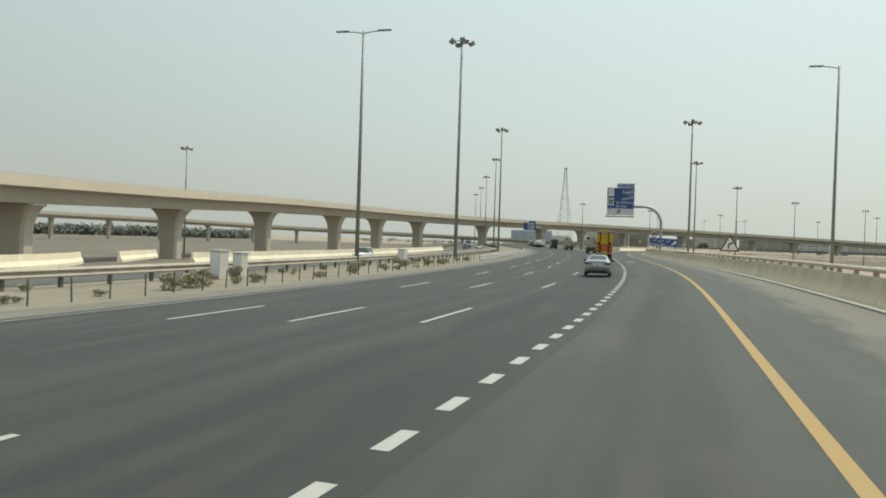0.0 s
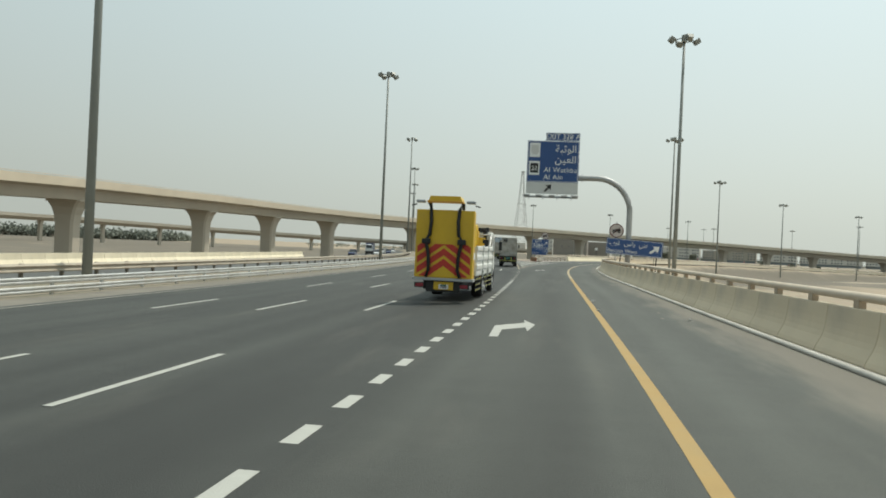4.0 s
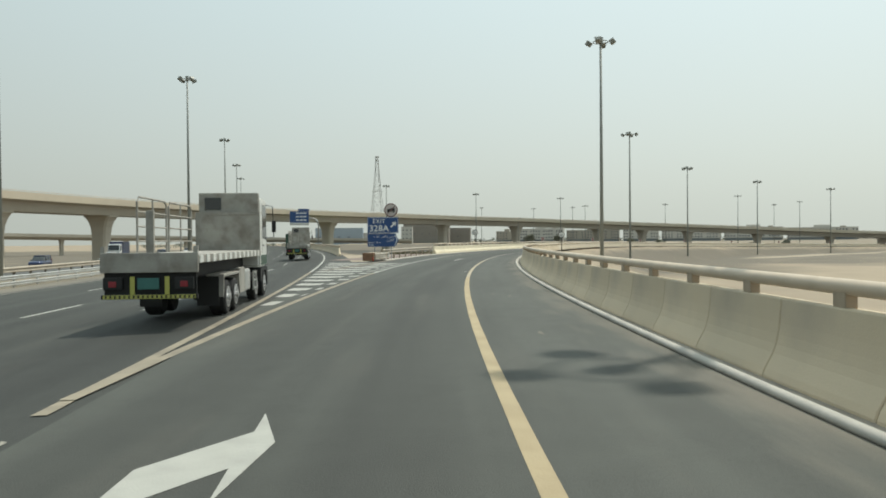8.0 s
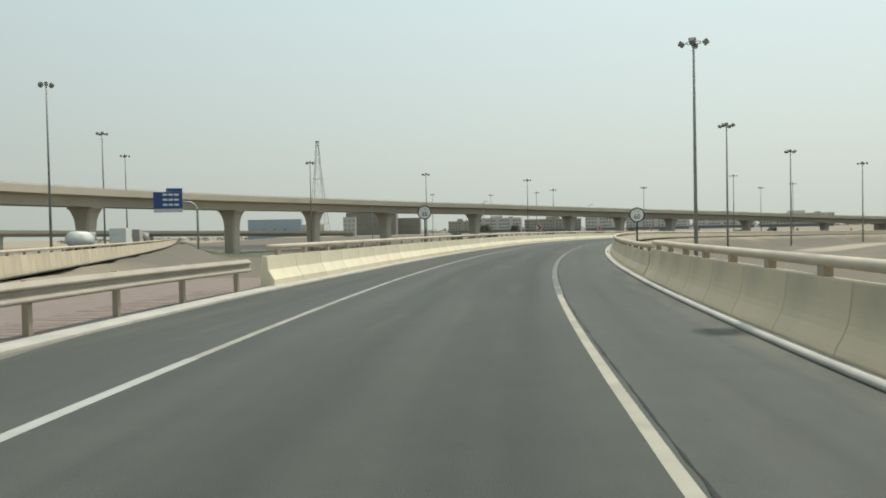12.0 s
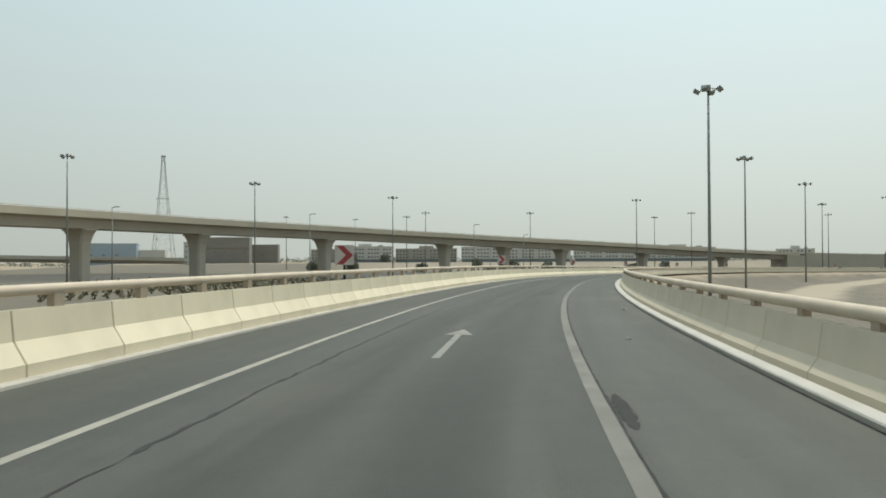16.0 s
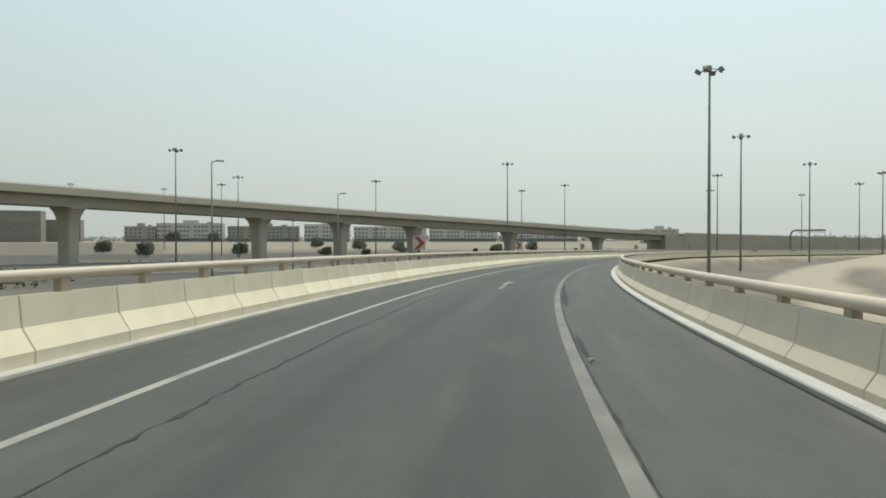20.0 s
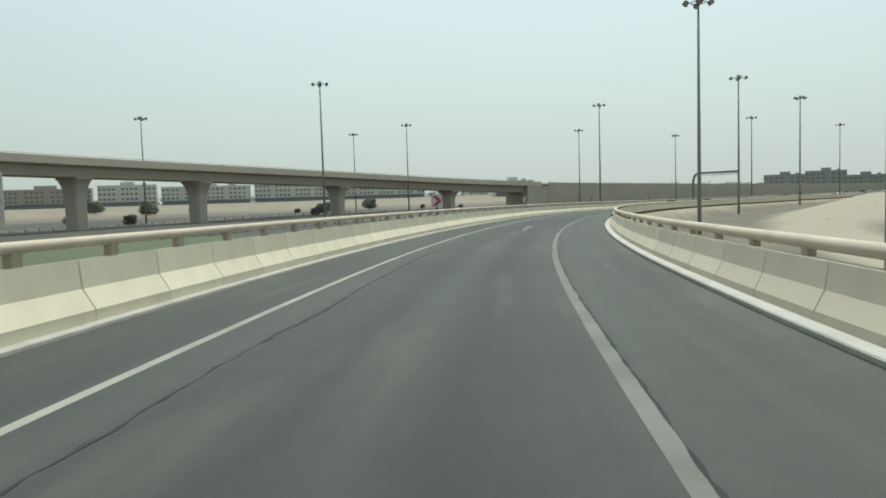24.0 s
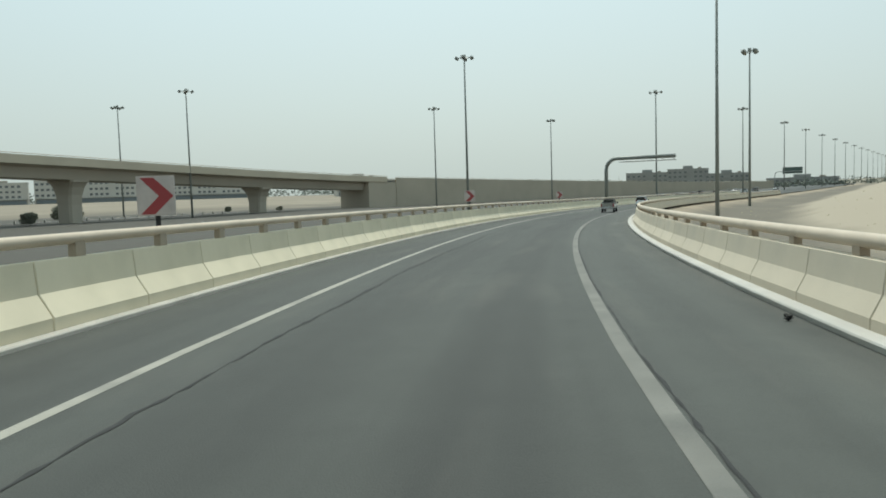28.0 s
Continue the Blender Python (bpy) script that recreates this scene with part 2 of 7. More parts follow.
# bridge concrete again, lightened: the sun on the parapets is put into the colour
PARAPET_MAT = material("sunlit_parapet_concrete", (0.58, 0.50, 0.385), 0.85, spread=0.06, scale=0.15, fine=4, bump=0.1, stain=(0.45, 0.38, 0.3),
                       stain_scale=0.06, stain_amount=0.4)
WALL_MAT = material("retaining_wall_concrete", (0.47, 0.41, 0.325), 0.88, spread=0.08, scale=0.1, fine=3, bump=0.15, vary=0.05)
RAIL_BEIGE = material("beige_painted_rail", (0.55, 0.455, 0.345), 0.5, 0.0, spread=0.1, scale=0.8, fine=20, bump=0.08, stain=(0.36, 0.30, 0.22),
                      stain_scale=0.6, stain_amount=0.5)
# dusty beam steel, darkened: shade on the face turned from the sun is painted in
RAIL_DUSTY_SHADED = material("shaded_dusty_steel_beam", (0.36, 0.315, 0.25), 0.6, 0.15, spread=0.12, scale=0.8, fine=20, bump=0.1, stain=(0.24, 0.2, 0.155),
                      stain_scale=0.7, stain_amount=0.5)
POST_BROWN = material("brown_rail_post", (0.37, 0.30, 0.22), 0.7, spread=0.15, scale=1.5, fine=20, bump=0.15, stain=(0.22, 0.18, 0.14), stain_scale=2.0)
POST_DARK = material("weathered_dark_post", (0.12, 0.105, 0.085), 0.8, spread=0.2, scale=1.5, fine=20, bump=0.15)
GALV = material("galvanised_steel", (0.52, 0.52, 0.50), 0.45, 0.6, spread=0.12, scale=2.0, fine=25, bump=0.08, stain=(0.36, 0.33, 0.28), stain_scale=0.8)
POLE_MAT = material("weathered_steel_pole", (0.235, 0.245, 0.225), 0.55, 0.3, spread=0.08, scale=0.6, fine=12, bump=0.05)
KERB_WHITE = material("white_painted_kerb", (0.43, 0.415, 0.375), 0.75, spread=0.12, scale=0.9, fine=18, bump=0.2, stain=(0.40, 0.37, 0.32),
                      stain_scale=0.7, stain_amount=0.6)
KERB_DUSTY = material("dusty_pale_kerb", (0.43, 0.40, 0.35), 0.85, spread=0.12, scale=1.2, fine=18, bump=0.2, stain=(0.28, 0.26, 0.22), stain_scale=0.9,
                      stain_amount=0.6)
KERB_GREY = material("dusty_grey_kerb_pipe", (0.45, 0.43, 0.385), 0.85, 0.0, spread=0.12, scale=0.9, fine=18, bump=0.15, stain=(0.22, 0.21, 0.2),
                     stain_scale=0.6, stain_amount=0.5)
WHITE_LINE = material("white_road_paint", (0.37, 0.37, 0.335), 0.8, spread=0.1, scale=1.2, fine=30, bump=0.25, stain=(0.26, 0.26, 0.24), stain_scale=1.4,
                      stain_amount=0.55)
YELLOW_LINE = material("yellow_road_paint", (0.335, 0.222, 0.078), 0.8, spread=0.1, scale=1.0, fine=30, bump=0.25, stain=(0.25, 0.19, 0.09),
                       stain_scale=1.0, stain_amount=0.6)
FADED_LINE = material("faded_cream_road_paint", (0.30, 0.285, 0.24), 0.82, spread=0.12, scale=1.0, fine=30, bump=0.3, stain=(0.14, 0.138, 0.125),
                      stain_scale=0.9, stain_amount=0.6)
CREAM_LINE = material("sun_bleached_yellow_paint", (0.385, 0.335, 0.24), 0.82, spread=0.12, scale=1.0, fine=30, bump=0.3, stain=(0.24, 0.21, 0.15),
                      stain_scale=0.8, stain_amount=0.6)
WET = material("dark_oil_stain", (0.017, 0.018, 0.016), 0.9, spread=0.3, scale=1.5, fine=30, bump=0.2)
STRAW_LINE = material("sun_faded_straw_paint", (0.365, 0.295, 0.18), 0.82, spread=0.12, scale=1.0, fine=30, bump=0.3, stain=(0.27, 0.21, 0.12),
                      stain_scale=0.9, stain_amount=0.6)
DIRTY_LINE = material("dirt_stained_cream_paint", (0.27, 0.235, 0.175), 0.85, spread=0.16, scale=1.0, fine=30, bump=0.3, stain=(0.14, 0.125, 0.1), stain_scale=0.8, stain_amount=0.65)
PALE_LINE = material("worn_pale_cream_paint", (0.35, 0.325, 0.26), 0.82, spread=0.12, scale=1.0, fine=30, bump=0.3, stain=(0.22, 0.205, 0.17),
                     stain_scale=0.9, stain_amount=0.6)
GHOST_LINE = material("rubbed_beige_road_paint", (0.158, 0.154, 0.134), 0.85, spread=0.25, scale=0.8, fine=30, bump=0.3, stain=(0.10, 0.10, 0.09),
                      stain_scale=0.7, stain_amount=0.6)
ARROW_LINE = material("worn_grey_arrow_paint", (0.22, 0.218, 0.195), 0.85, spread=0.2, scale=1.4, fine=30, bump=0.3, stain=(0.12, 0.12, 0.11), stain_scale=1.6, stain_amount=0.6)
CRACK = material("cracked_asphalt_seam", (0.028, 0.028, 0.027), 0.95, spread=0.2, scale=3, bump=0.4)
DUST = material("drifted_road_sand", (0.165, 0.15, 0.122), 0.95, spread=0.2, scale=0.6, fine=20, bump=0.4)
BLUE = material("blue_sign_sheeting", (0.023, 0.068, 0.205), 0.45, spread=0.06, scale=0.8, fine=20, bump=0.02)
WHITE_SHEET = material("white_sign_sheeting", (0.70, 0.71, 0.70), 0.5, spread=0.05, scale=1.0, bump=0.02)
GREEN_SHEET = material("dull_green_sign_panel", (0.10, 0.135, 0.115), 0.6, spread=0.1, scale=0.6, bump=0.02)
GREY_SHEET = material("pale_grey_sign_panel", (0.55, 0.55, 0.53), 0.5, spread=0.06, scale=1.0, bump=0.02)
RED_SHEET = material("red_sign_sheeting", (0.50, 0.035, 0.03), 0.5, spread=0.08, scale=1.0, bump=0.02)
FADED_RED = material("sun_faded_red_sheeting", (0.31, 0.045, 0.048), 0.55, spread=0.1, scale=1.0, bump=0.02)
DULL_RED = material("faded_dark_red_sheeting", (0.13, 0.045, 0.04), 0.6, spread=0.2, scale=2.0, bump=0.03)
PINK_SHEET = material("sun_faded_sign_face", (0.52, 0.46, 0.43), 0.55, spread=0.12, scale=2.0, bump=0.03, stain=(0.38, 0.33, 0.3), stain_scale=2.5)
BLACK_SHEET = material("black_sign_sheeting", (0.015, 0.015, 0.016), 0.5, bump=0.02)
SIGN_STEEL = material("grey_sign_steel", (0.36, 0.365, 0.36), 0.5, 0.3, spread=0.08, scale=0.8, fine=15, bump=0.05)
TRUCK_YELLOW = material("yellow_truck_paint", (0.60, 0.375, 0.02), 0.5, spread=0.1, scale=0.8, fine=15, bump=0.04, stain=(0.4, 0.27, 0.06), stain_scale=0.9,
                        stain_amount=0.35)
TRUCK_RED = material("red_reflective_stripe", (0.46, 0.035, 0.02), 0.5, spread=0.12, scale=1.2, bump=0.03)
TRUCK_WHITE = material("dusty_white_truck_paint", (0.68, 0.68, 0.64), 0.4, spread=0.06, scale=0.9, fine=15, bump=0.04, stain=(0.45, 0.42, 0.36), stain_scale=0.8,
                       stain_amount=0.4)
TRUCK_GREY = material("dusty_grey_truck_paint", (0.33, 0.315, 0.28), 0.75, spread=0.2, scale=1.3, fine=15, bump=0.12, stain=(0.15, 0.125, 0.10), stain_scale=1.6,
                      stain_amount=0.75)
TRUCK_GREEN = material("dark_green_truck_paint", (0.03, 0.075, 0.05), 0.4, spread=0.1, scale=0.8, bump=0.03)
BLACK_METAL = material("black_chassis_steel", (0.018, 0.018, 0.018), 0.6, 0.2, spread=0.25, scale=2.0, bump=0.1)
RUBBER = material("tyre_rubber", (0.02, 0.02, 0.02), 0.85, spread=0.2, scale=4, fine=60, bump=0.3)
RIM_MAT = material("aluminium_rim", (0.55, 0.55, 0.55), 0.35, 0.8, spread=0.1, scale=4, bump=0.05)
TAIL_RED = material("red_tail_lamp", (0.24, 0.02, 0.03), 0.2, spread=0.1, scale=6, bump=0.0, coat=0.6)
AMBER = material("amber_marker_lens", (0.6, 0.18, 0.02), 0.25, bump=0.0)
CHROME = material("chrome", (0.75, 0.75, 0.76), 0.12, 1.0, spread=0.03, bump=0.0)
SILVER_PAINT = material("silver_car_paint", (0.37, 0.38, 0.385), 0.3, 0.8, spread=0.03, scale=1.5, fine=80, bump=0.0, coat=0.7)
WHITE_PAINT = material("white_car_paint", (0.72, 0.72, 0.71), 0.3, spread=0.03, scale=1.5, bump=0.0, coat=0.6)
BEIGE_PAINT = material("dusty_champagne_car_paint", (0.30, 0.285, 0.25), 0.35, 0.3, spread=0.06, scale=1.5, bump=0.0, coat=0.4)
DARK_BLUE_PAINT = material("dark_blue_car_paint", (0.02, 0.035, 0.10), 0.3, 0.2, spread=0.05, bump=0.0, coat=0.5)
GLASS_DARK = glass("dark_tinted_glass", (0.018, 0.022, 0.024))
# glass of far buildings, both kinds lightened in colour to imitate haze
GLASS_BLD = glass("hazy_window_glass", (0.15, 0.16, 0.17), 0.15)
GLAZE_BLD = glass("hazy_blue_grey_shop_glazing", (0.2, 0.235, 0.26), 0.2)
BLD_WHITE = material("white_render_facade", (0.53, 0.51, 0.465), 0.85, spread=0.06, scale=0.1, fine=2, bump=0.05)
BLD_GREY = material("grey_beige_facade", (0.36, 0.33, 0.28), 0.85, spread=0.08, scale=0.1, fine=2, bump=0.05)
BLD_BROWN = material("dull_brown_grey_facade", (0.225, 0.21, 0.188), 0.85, spread=0.08, scale=0.1, fine=2, bump=0.05)
# facade colour with the blue-grey veil of distance painted in
BLD_HAZY = material("hazy_grey_facade", (0.29, 0.29, 0.275), 0.85, spread=0.1, scale=0.1, fine=2, bump=0.05)
BLD_BLUE = material("pale_blue_metal_cladding", (0.30, 0.36, 0.42), 0.6, spread=0.06, scale=0.1, fine=2, bump=0.05)
# tree leaves paled: the haze of distance is mixed into the green
LEAF_HAZED = material("haze_paled_foliage", (0.2, 0.205, 0.155), 0.85, spread=0.3, scale=1.5, fine=10, bump=0.1)
# far belt leaves, greyed in colour to stand in for air haze
LEAF_FAR = material("hazy_grey_green_tree_belt", (0.185, 0.2, 0.165), 0.85, spread=0.3, scale=0.2, fine=2, bump=0.0)
LEAF_SHRUB = material("dark_olive_shrub_leaves", (0.165, 0.148, 0.088), 0.85, spread=0.35, scale=1.2, fine=10, bump=0.1)
LEAF_DRY = material("dry_scrub", (0.36, 0.325, 0.22), 0.9, spread=0.3, scale=2.5, fine=12, bump=0.1)
BARK = material("grey_bark", (0.15, 0.115, 0.08), 0.9, spread=0.2, scale=4, bump=0.3)
GRASS = material("irrigated_grass", (0.075, 0.092, 0.042), 0.9, spread=0.3, scale=1.5, fine=12, bump=0.2)
BRICK_SLOPE = material("red_brown_block_paving", (0.215, 0.165, 0.14), 0.9, spread=0.12, scale=1.5, fine=20, bump=0.2, vary=0.15)
LITTER = material("crumpled_white_litter", (0.6, 0.6, 0.58), 0.6, spread=0.1, scale=8, bump=0.2)
PLATE = material("plate_white", (0.6, 0.6, 0.58), 0.5, bump=0.0)
TEAL = material("teal_plate_panel", (0.045, 0.15, 0.135), 0.5, bump=0.0)


# ---------------------------------------------------------------- mesh helpers
def link(name, bm, mat, parent=None, smooth=False):
    me = bpy.data.meshes.new(name)
    bmesh.ops.recalc_face_normals(bm, faces=bm.faces)
    bm.to_mesh(me)
    bm.free()
    if smooth:
        me.polygons.foreach_set("use_smooth", [True] * len(me.polygons))
    me.materials.append(mat)
    ob = new(name, me)
    if parent:
        ob.parent = parent
    return ob


def part(name, bm, mat, parent, label="", smooth=False):
    ob = link(name, bm, mat, parent, smooth)
    return tagged(ob, label) if label else ob


def thing(name, label, category, group="", kind="", at=None):
    ob = new(name)
    ob.empty_display_size = 0.3
    if at is not None:
        ob.matrix_world = at
    return tagged(ob, label, category, group, kind)


def box(bm, x0, x1, y0, y1, z0, z1):
    v = [bm.verts.new((x, y, z)) for z in (z0, z1) for y in (y0, y1) for x in (x0, x1)]
    for f in ((0, 2, 3, 1), (4, 5, 7, 6), (0, 1, 5, 4), (2, 6, 7, 3), (0, 4, 6, 2), (1, 3, 7, 5)):
        bm.faces.new([v[i] for i in f])
    return v


def boxed(*dims, bevel=0.0):
    bm = bmesh.new()
    box(bm, *dims)
    if bevel:
        bmesh.ops.bevel(bm, geom=bm.edges[:], offset=bevel, segments=2, profile=0.6, affect="EDGES")
    return bm


def boxes(*rows):
    bm = bmesh.new()
    for r in rows:
        box(bm, *r)
    return bm


def prism(poly, axis, a, b, bm=None):
    """poly: 2D outline; axis: the one it is drawn out along, from a to b."""
    bm = bm or bmesh.new()

    def put(p, c):
        return {"x": (c, p[0], p[1]), "y": (p[0], c, p[1]), "z": (p[0], p[1], c)}[axis]
    lo = [bm.verts.new(put(p, a)) for p in poly]
    hi = [bm.verts.new(put(p, b)) for p in poly]
    n = len(poly)
    bm.faces.new(lo[::-1])
    bm.faces.new(hi)
    for i in range(n):
        bm.faces.new((lo[i], lo[(i + 1) % n], hi[(i + 1) % n], hi[i]))
    return bm


def tube(pts, r, n=8, bm=None, cap=True):
    """A tube along pts; r: one radius or one for each point."""
    bm = bm or bmesh.new()
    pts = [Vector(p) for p in pts]
    rs = r if isinstance(r, (list, tuple)) else [r] * len(pts)
    rings = []
    for i, p in enumerate(pts):
        d = (pts[min(i + 1, len(pts) - 1)] - pts[max(i - 1, 0)]).normalized()
        up = Vector((0, 0, 1)) if abs(d.z) < 0.95 else Vector((0, 1, 0))
        a = d.cross(up).normalized()
        b = a.cross(d)
        rings.append([bm.verts.new(p + rs[i] * (math.cos(2 * math.pi * k / n) * a + math.sin(2 * math.pi * k / n) * b)) for k in range(n)])
    for q, w in zip(rings, rings[1:]):
        for k in range(n):
            bm.faces.new((q[k], q[(k + 1) % n], w[(k + 1) % n], w[k]))
    if cap:
        bm.faces.new(rings[0][::-1])
        bm.faces.new(rings[-1])
    return bm


def cyl(c, axis, r, length, n=16, bm=None):
    d = {"x": Vector((1, 0, 0)), "y": Vector((0, 1, 0)), "z": Vector((0, 0, 1))}[axis] * length / 2
    return tube([Vector(c) - d, Vector(c) + d], r, n, bm)


def loft(rings, bm=None, cap=True):
    """Joins closed rings of equally many points."""
    bm = bm or bmesh.new()
    vs = [[bm.verts.new(p) for p in ring] for ring in rings]
    n = len(vs[0])
    for q, w in zip(vs, vs[1:]):
        for k in range(n):
            bm.faces.new((q[k], q[(k + 1) % n], w[(k + 1) % n], w[k]))
    if cap:
        bm.faces.new(vs[0][::-1])
        bm.faces.new(vs[-1])
    return bm


def words(text, size, mat, parent, m, name="lettering", align="CENTER", spacing=1.0, bold=0.0):
    """Letters as a flat mesh, read along x, upright along z, facing -y."""
    cu = bpy.data.curves.new(name, "FONT")
    cu.body, cu.size, cu.align_x, cu.align_y, cu.extrude, cu.space_character = text, size, align, "CENTER", 0.004, spacing
    cu.resolution_u, cu.offset = 3, bold
    tmp = new(name, cu)
    me = bpy.data.meshes.new_from_object(tmp.evaluated_get(bpy.context.evaluated_depsgraph_get()))
    bpy.data.objects.remove(tmp)
    me.materials.clear()
    me.materials.append(mat)
    ob = new(name, me)
    ob.parent = parent
    ob.matrix_local = m @ pose(0, 0, 0, 90, 0, 0)
    return ob


# ---------------------------------------------------------------- lines of the roads
class Line:
    """A road's reference line: a start, a heading and curvatures (1/km) along it, with a height profile."""

    def __init__(self, start, heading, curve, first, last, profile=((0, 0.0),), cross=0.0):
        self.s = np.arange(first, last + 1, 1.0)
        k = np.interp(self.s, [c[0] for c in curve], [c[1] / 1000 for c in curve])
        h = np.cumsum(k) + heading
        zero = int(round(-first))
        h -= h[zero] - heading
        x, y = np.cumsum(np.sin(h)), np.cumsum(np.cos(h))
        self.h, self.x, self.y = h, x + start[0] - x[zero], y + start[1] - y[zero]
        z = np.interp(self.s, [p[0] for p in profile], [p[1] for p in profile])
        pad = np.pad(z, 20, mode="edge")
        self.z = np.convolve(pad, np.ones(41) / 41, mode="valid")
        self.cross = cross

    def head(self, s):
        return float(np.interp(s, self.s, self.h))

    def at(self, s, lat=0.0, z=0.0):
        h = self.head(s)
        return Vector((float(np.interp(s, self.s, self.x)) + lat * math.cos(h), float(np.interp(s, self.s, self.y)) - lat * math.sin(h),
                       float(np.interp(s, self.s, self.z)) + self.cross * min(lat, 0.0) + z))

    def stand(self, s, lat=0.0, z=0.0, turn=0.0):
        p = self.at(s, lat, z)
        return pose(p.x, p.y, p.z, 0, 0, turn - math.degrees(self.head(s)))

    def place(self, X, Y):
        """Station, offset and height of the line for arrays of places."""
        X, Y = np.asarray(X, float), np.asarray(Y, float)
        i = np.empty(X.shape, int)
        flat = i.reshape(-1)
        sx, sy = self.x[::4], self.y[::4]
        for a in range(0, X.size, 4000):
            d = (X.reshape(-1)[a:a + 4000, None] - sx) ** 2 + (Y.reshape(-1)[a:a + 4000, None] - sy) ** 2
            flat[a:a + 4000] = d.argmin(1) * 4
        i = flat.reshape(X.shape).clip(0, len(self.s) - 1)
        lat = (X - self.x[i]) * np.cos(self.h[i]) - (Y - self.y[i]) * np.sin(self.h[i])
        along = (X - self.x[i]) * np.sin(self.h[i]) + (Y - self.y[i]) * np.cos(self.h[i])
        return self.s[i] + along, lat, self.z[i], np.abs(along)


RAMP = Line((2.0732, 0.0), 0.0224, ((0, 0.937), (40, -0.973), (80, -1.536), (120, -0.122), (155, 0.133), (190, 1.479), (230, 1.705), (270, 1.673), (310, 2.263), (355, 1.512),
            (400, 2.106), (440, 1.448), (480, 2.239), (520, 1.97), (560, 1.511), (600, 2.088), (640, 2.192), (760, 2.213), (850, 1.6), (930, 0.0), (1000, 0.0)), -80, 1700,
            ((0, 0), (400, 0.03), (453, -0.2), (489, -0.5), (562, -1.34), (600, -1.81), (639, -2.24), (700, -2.95), (775, -3.9), (850, -4.6), (950, -5.2), (1100, -5.5)))
HWY = Line((-3.2344, 0.0), 0.0863, ((0, -1.792), (50, -1.576), (100, -0.603), (150, -0.526), (200, -0.69), (260, -0.759), (330, -0.654), (420, -0.377), (600, 0.0), (900, 0.0)), -80, 1600,
           ((0, 0), (700, 0), (1000, -3)), cross=0.03)
BRIDGE = Line((-139.53, 208.9), -0.0967, ((0, 0.7175), (150, 1.4315), (300, 2.0135), (450, 2.1401), (600, 1.8385), (750, 1.2864), (1000, 0.7092), (1200, 0.4)),
              -330, 1700, ((-330, 3.0), (-150, 5.5), (-60, 7.5), (0, 8.9), (70, 10.9), (140, 11.9), (280, 12.3), (450, 12.8), (568, 11.9), (649, 10.3), (740, 8.0), (810, 5.8), (884, 2.9),
                           (945, 0.9), (1300, -5.0), (1700, -7.0)))
FAR_BRIDGE = Line((-430.0, 100.0), 0.0, ((-400, 0.0), (300, 0.4), (500, 1.5), (900, 2.5), (1200, 2.5)), -400, 1100,
                  ((-400, 8.0), (200, 8.5), (500, 7.0), (900, 0.5), (1100, -3.0)))


def sway(s):
    """A slight swing of the ramp to the right."""
    return float(np.interp(s, (592, 622, 645, 655, 675), (0.0, 0.18, 0.26, 0.24, 0.0)))


def ramp_right(s):
    return sway(s) + float(np.interp(s, (30, 73, 100, 122, 150, 168, 215, 262, 285, 312, 400, 500, 680), (6.0, 5.1, 4.75, 4.3, 3.92, 3.66, 3.55, 3.36, 3.26, 3.38, 3.32, 3.24, 3.22)))


def ramp_left(s):
    return float(np.interp(s, (262, 300, 340), (-12.3, -12.2, -10.95)))


def hwy_offset(s):
    """The offset of the highway's right edge from the ramp's line."""
    p, h = RAMP.at(s), RAMP.head(s)
    t = np.arange(max(-80.0, s - 40), s + 60, 1.0)
    q = [HWY.at(u) for u in t]
    along = [(v.x - p.x) * math.sin(h) + (v.y - p.y) * math.cos(h) for v in q]
    lat = [(v.x - p.x) * math.cos(h) - (v.y - p.y) * math.sin(h) for v in q]
    return float(np.interp(0.0, along, lat))


def strip(line, s0, s1, a, b, z=0.0, step=4.0, thick=0.0, bm=None):
    """A surface along a line between two offsets, which may be functions of the station."""
    bm = bm or bmesh.new()
    uv = bm.loops.layers.uv.get("UVMap") or bm.loops.layers.uv.new("UVMap")
    n = max(1, int(round((s1 - s0) / step)))
    prev, was = None, None
    for i in range(n + 1):
        s = s0 + (s1 - s0) * i / n
        lo, hi = (a(s) if callable(a) else a), (b(s) if callable(b) else b)
        m = 1 if line.cross == 0 or lo * hi >= 0 else 2
        pts = [line.at(s, lo, z), line.at(s, hi, z)] if m == 1 else [line.at(s, lo, z), line.at(s, 0.0, z), line.at(s, hi, z)]
        row = [bm.verts.new(p) for p in pts]
        lats = [lo, hi] if m == 1 else [lo, 0.0, hi]
        if prev:
            for k in range(len(row) - 1):
                f = bm.faces.new((prev[k], prev[k + 1], row[k + 1], row[k]))
                for lp, c in zip(f.loops, ((was[0][k], was[1]), (was[0][k + 1], was[1]), (lats[k + 1], s), (lats[k], s))):
                    lp[uv].uv = c
        prev, was = row, (lats, s)
    return bm


def sweep(line, s0, s1, outline, step=3.0, closed=True, lat=None, bm=None):
    """Draws an outline of (offset, height) along a line; lat: a shift that may vary with the station."""
    bm = bm or bmesh.new()
    n = max(1, int(round((s1 - s0) / step)))
    rings = []
    for i in range(n + 1):
        s = s0 + (s1 - s0) * i / n
        o = lat(s) if callable(lat) else (lat or 0.0)
        rings.append([line.at(s, o + p[0], p[1]) for p in outline])
    return loft(rings, bm, cap=closed)


def circle(r, n=10, c=(0, 0)):
    return [(c[0] + r * math.cos(2 * math.pi * k / n), c[1] + r * math.sin(2 * math.pi * k / n)) for k in range(n)]


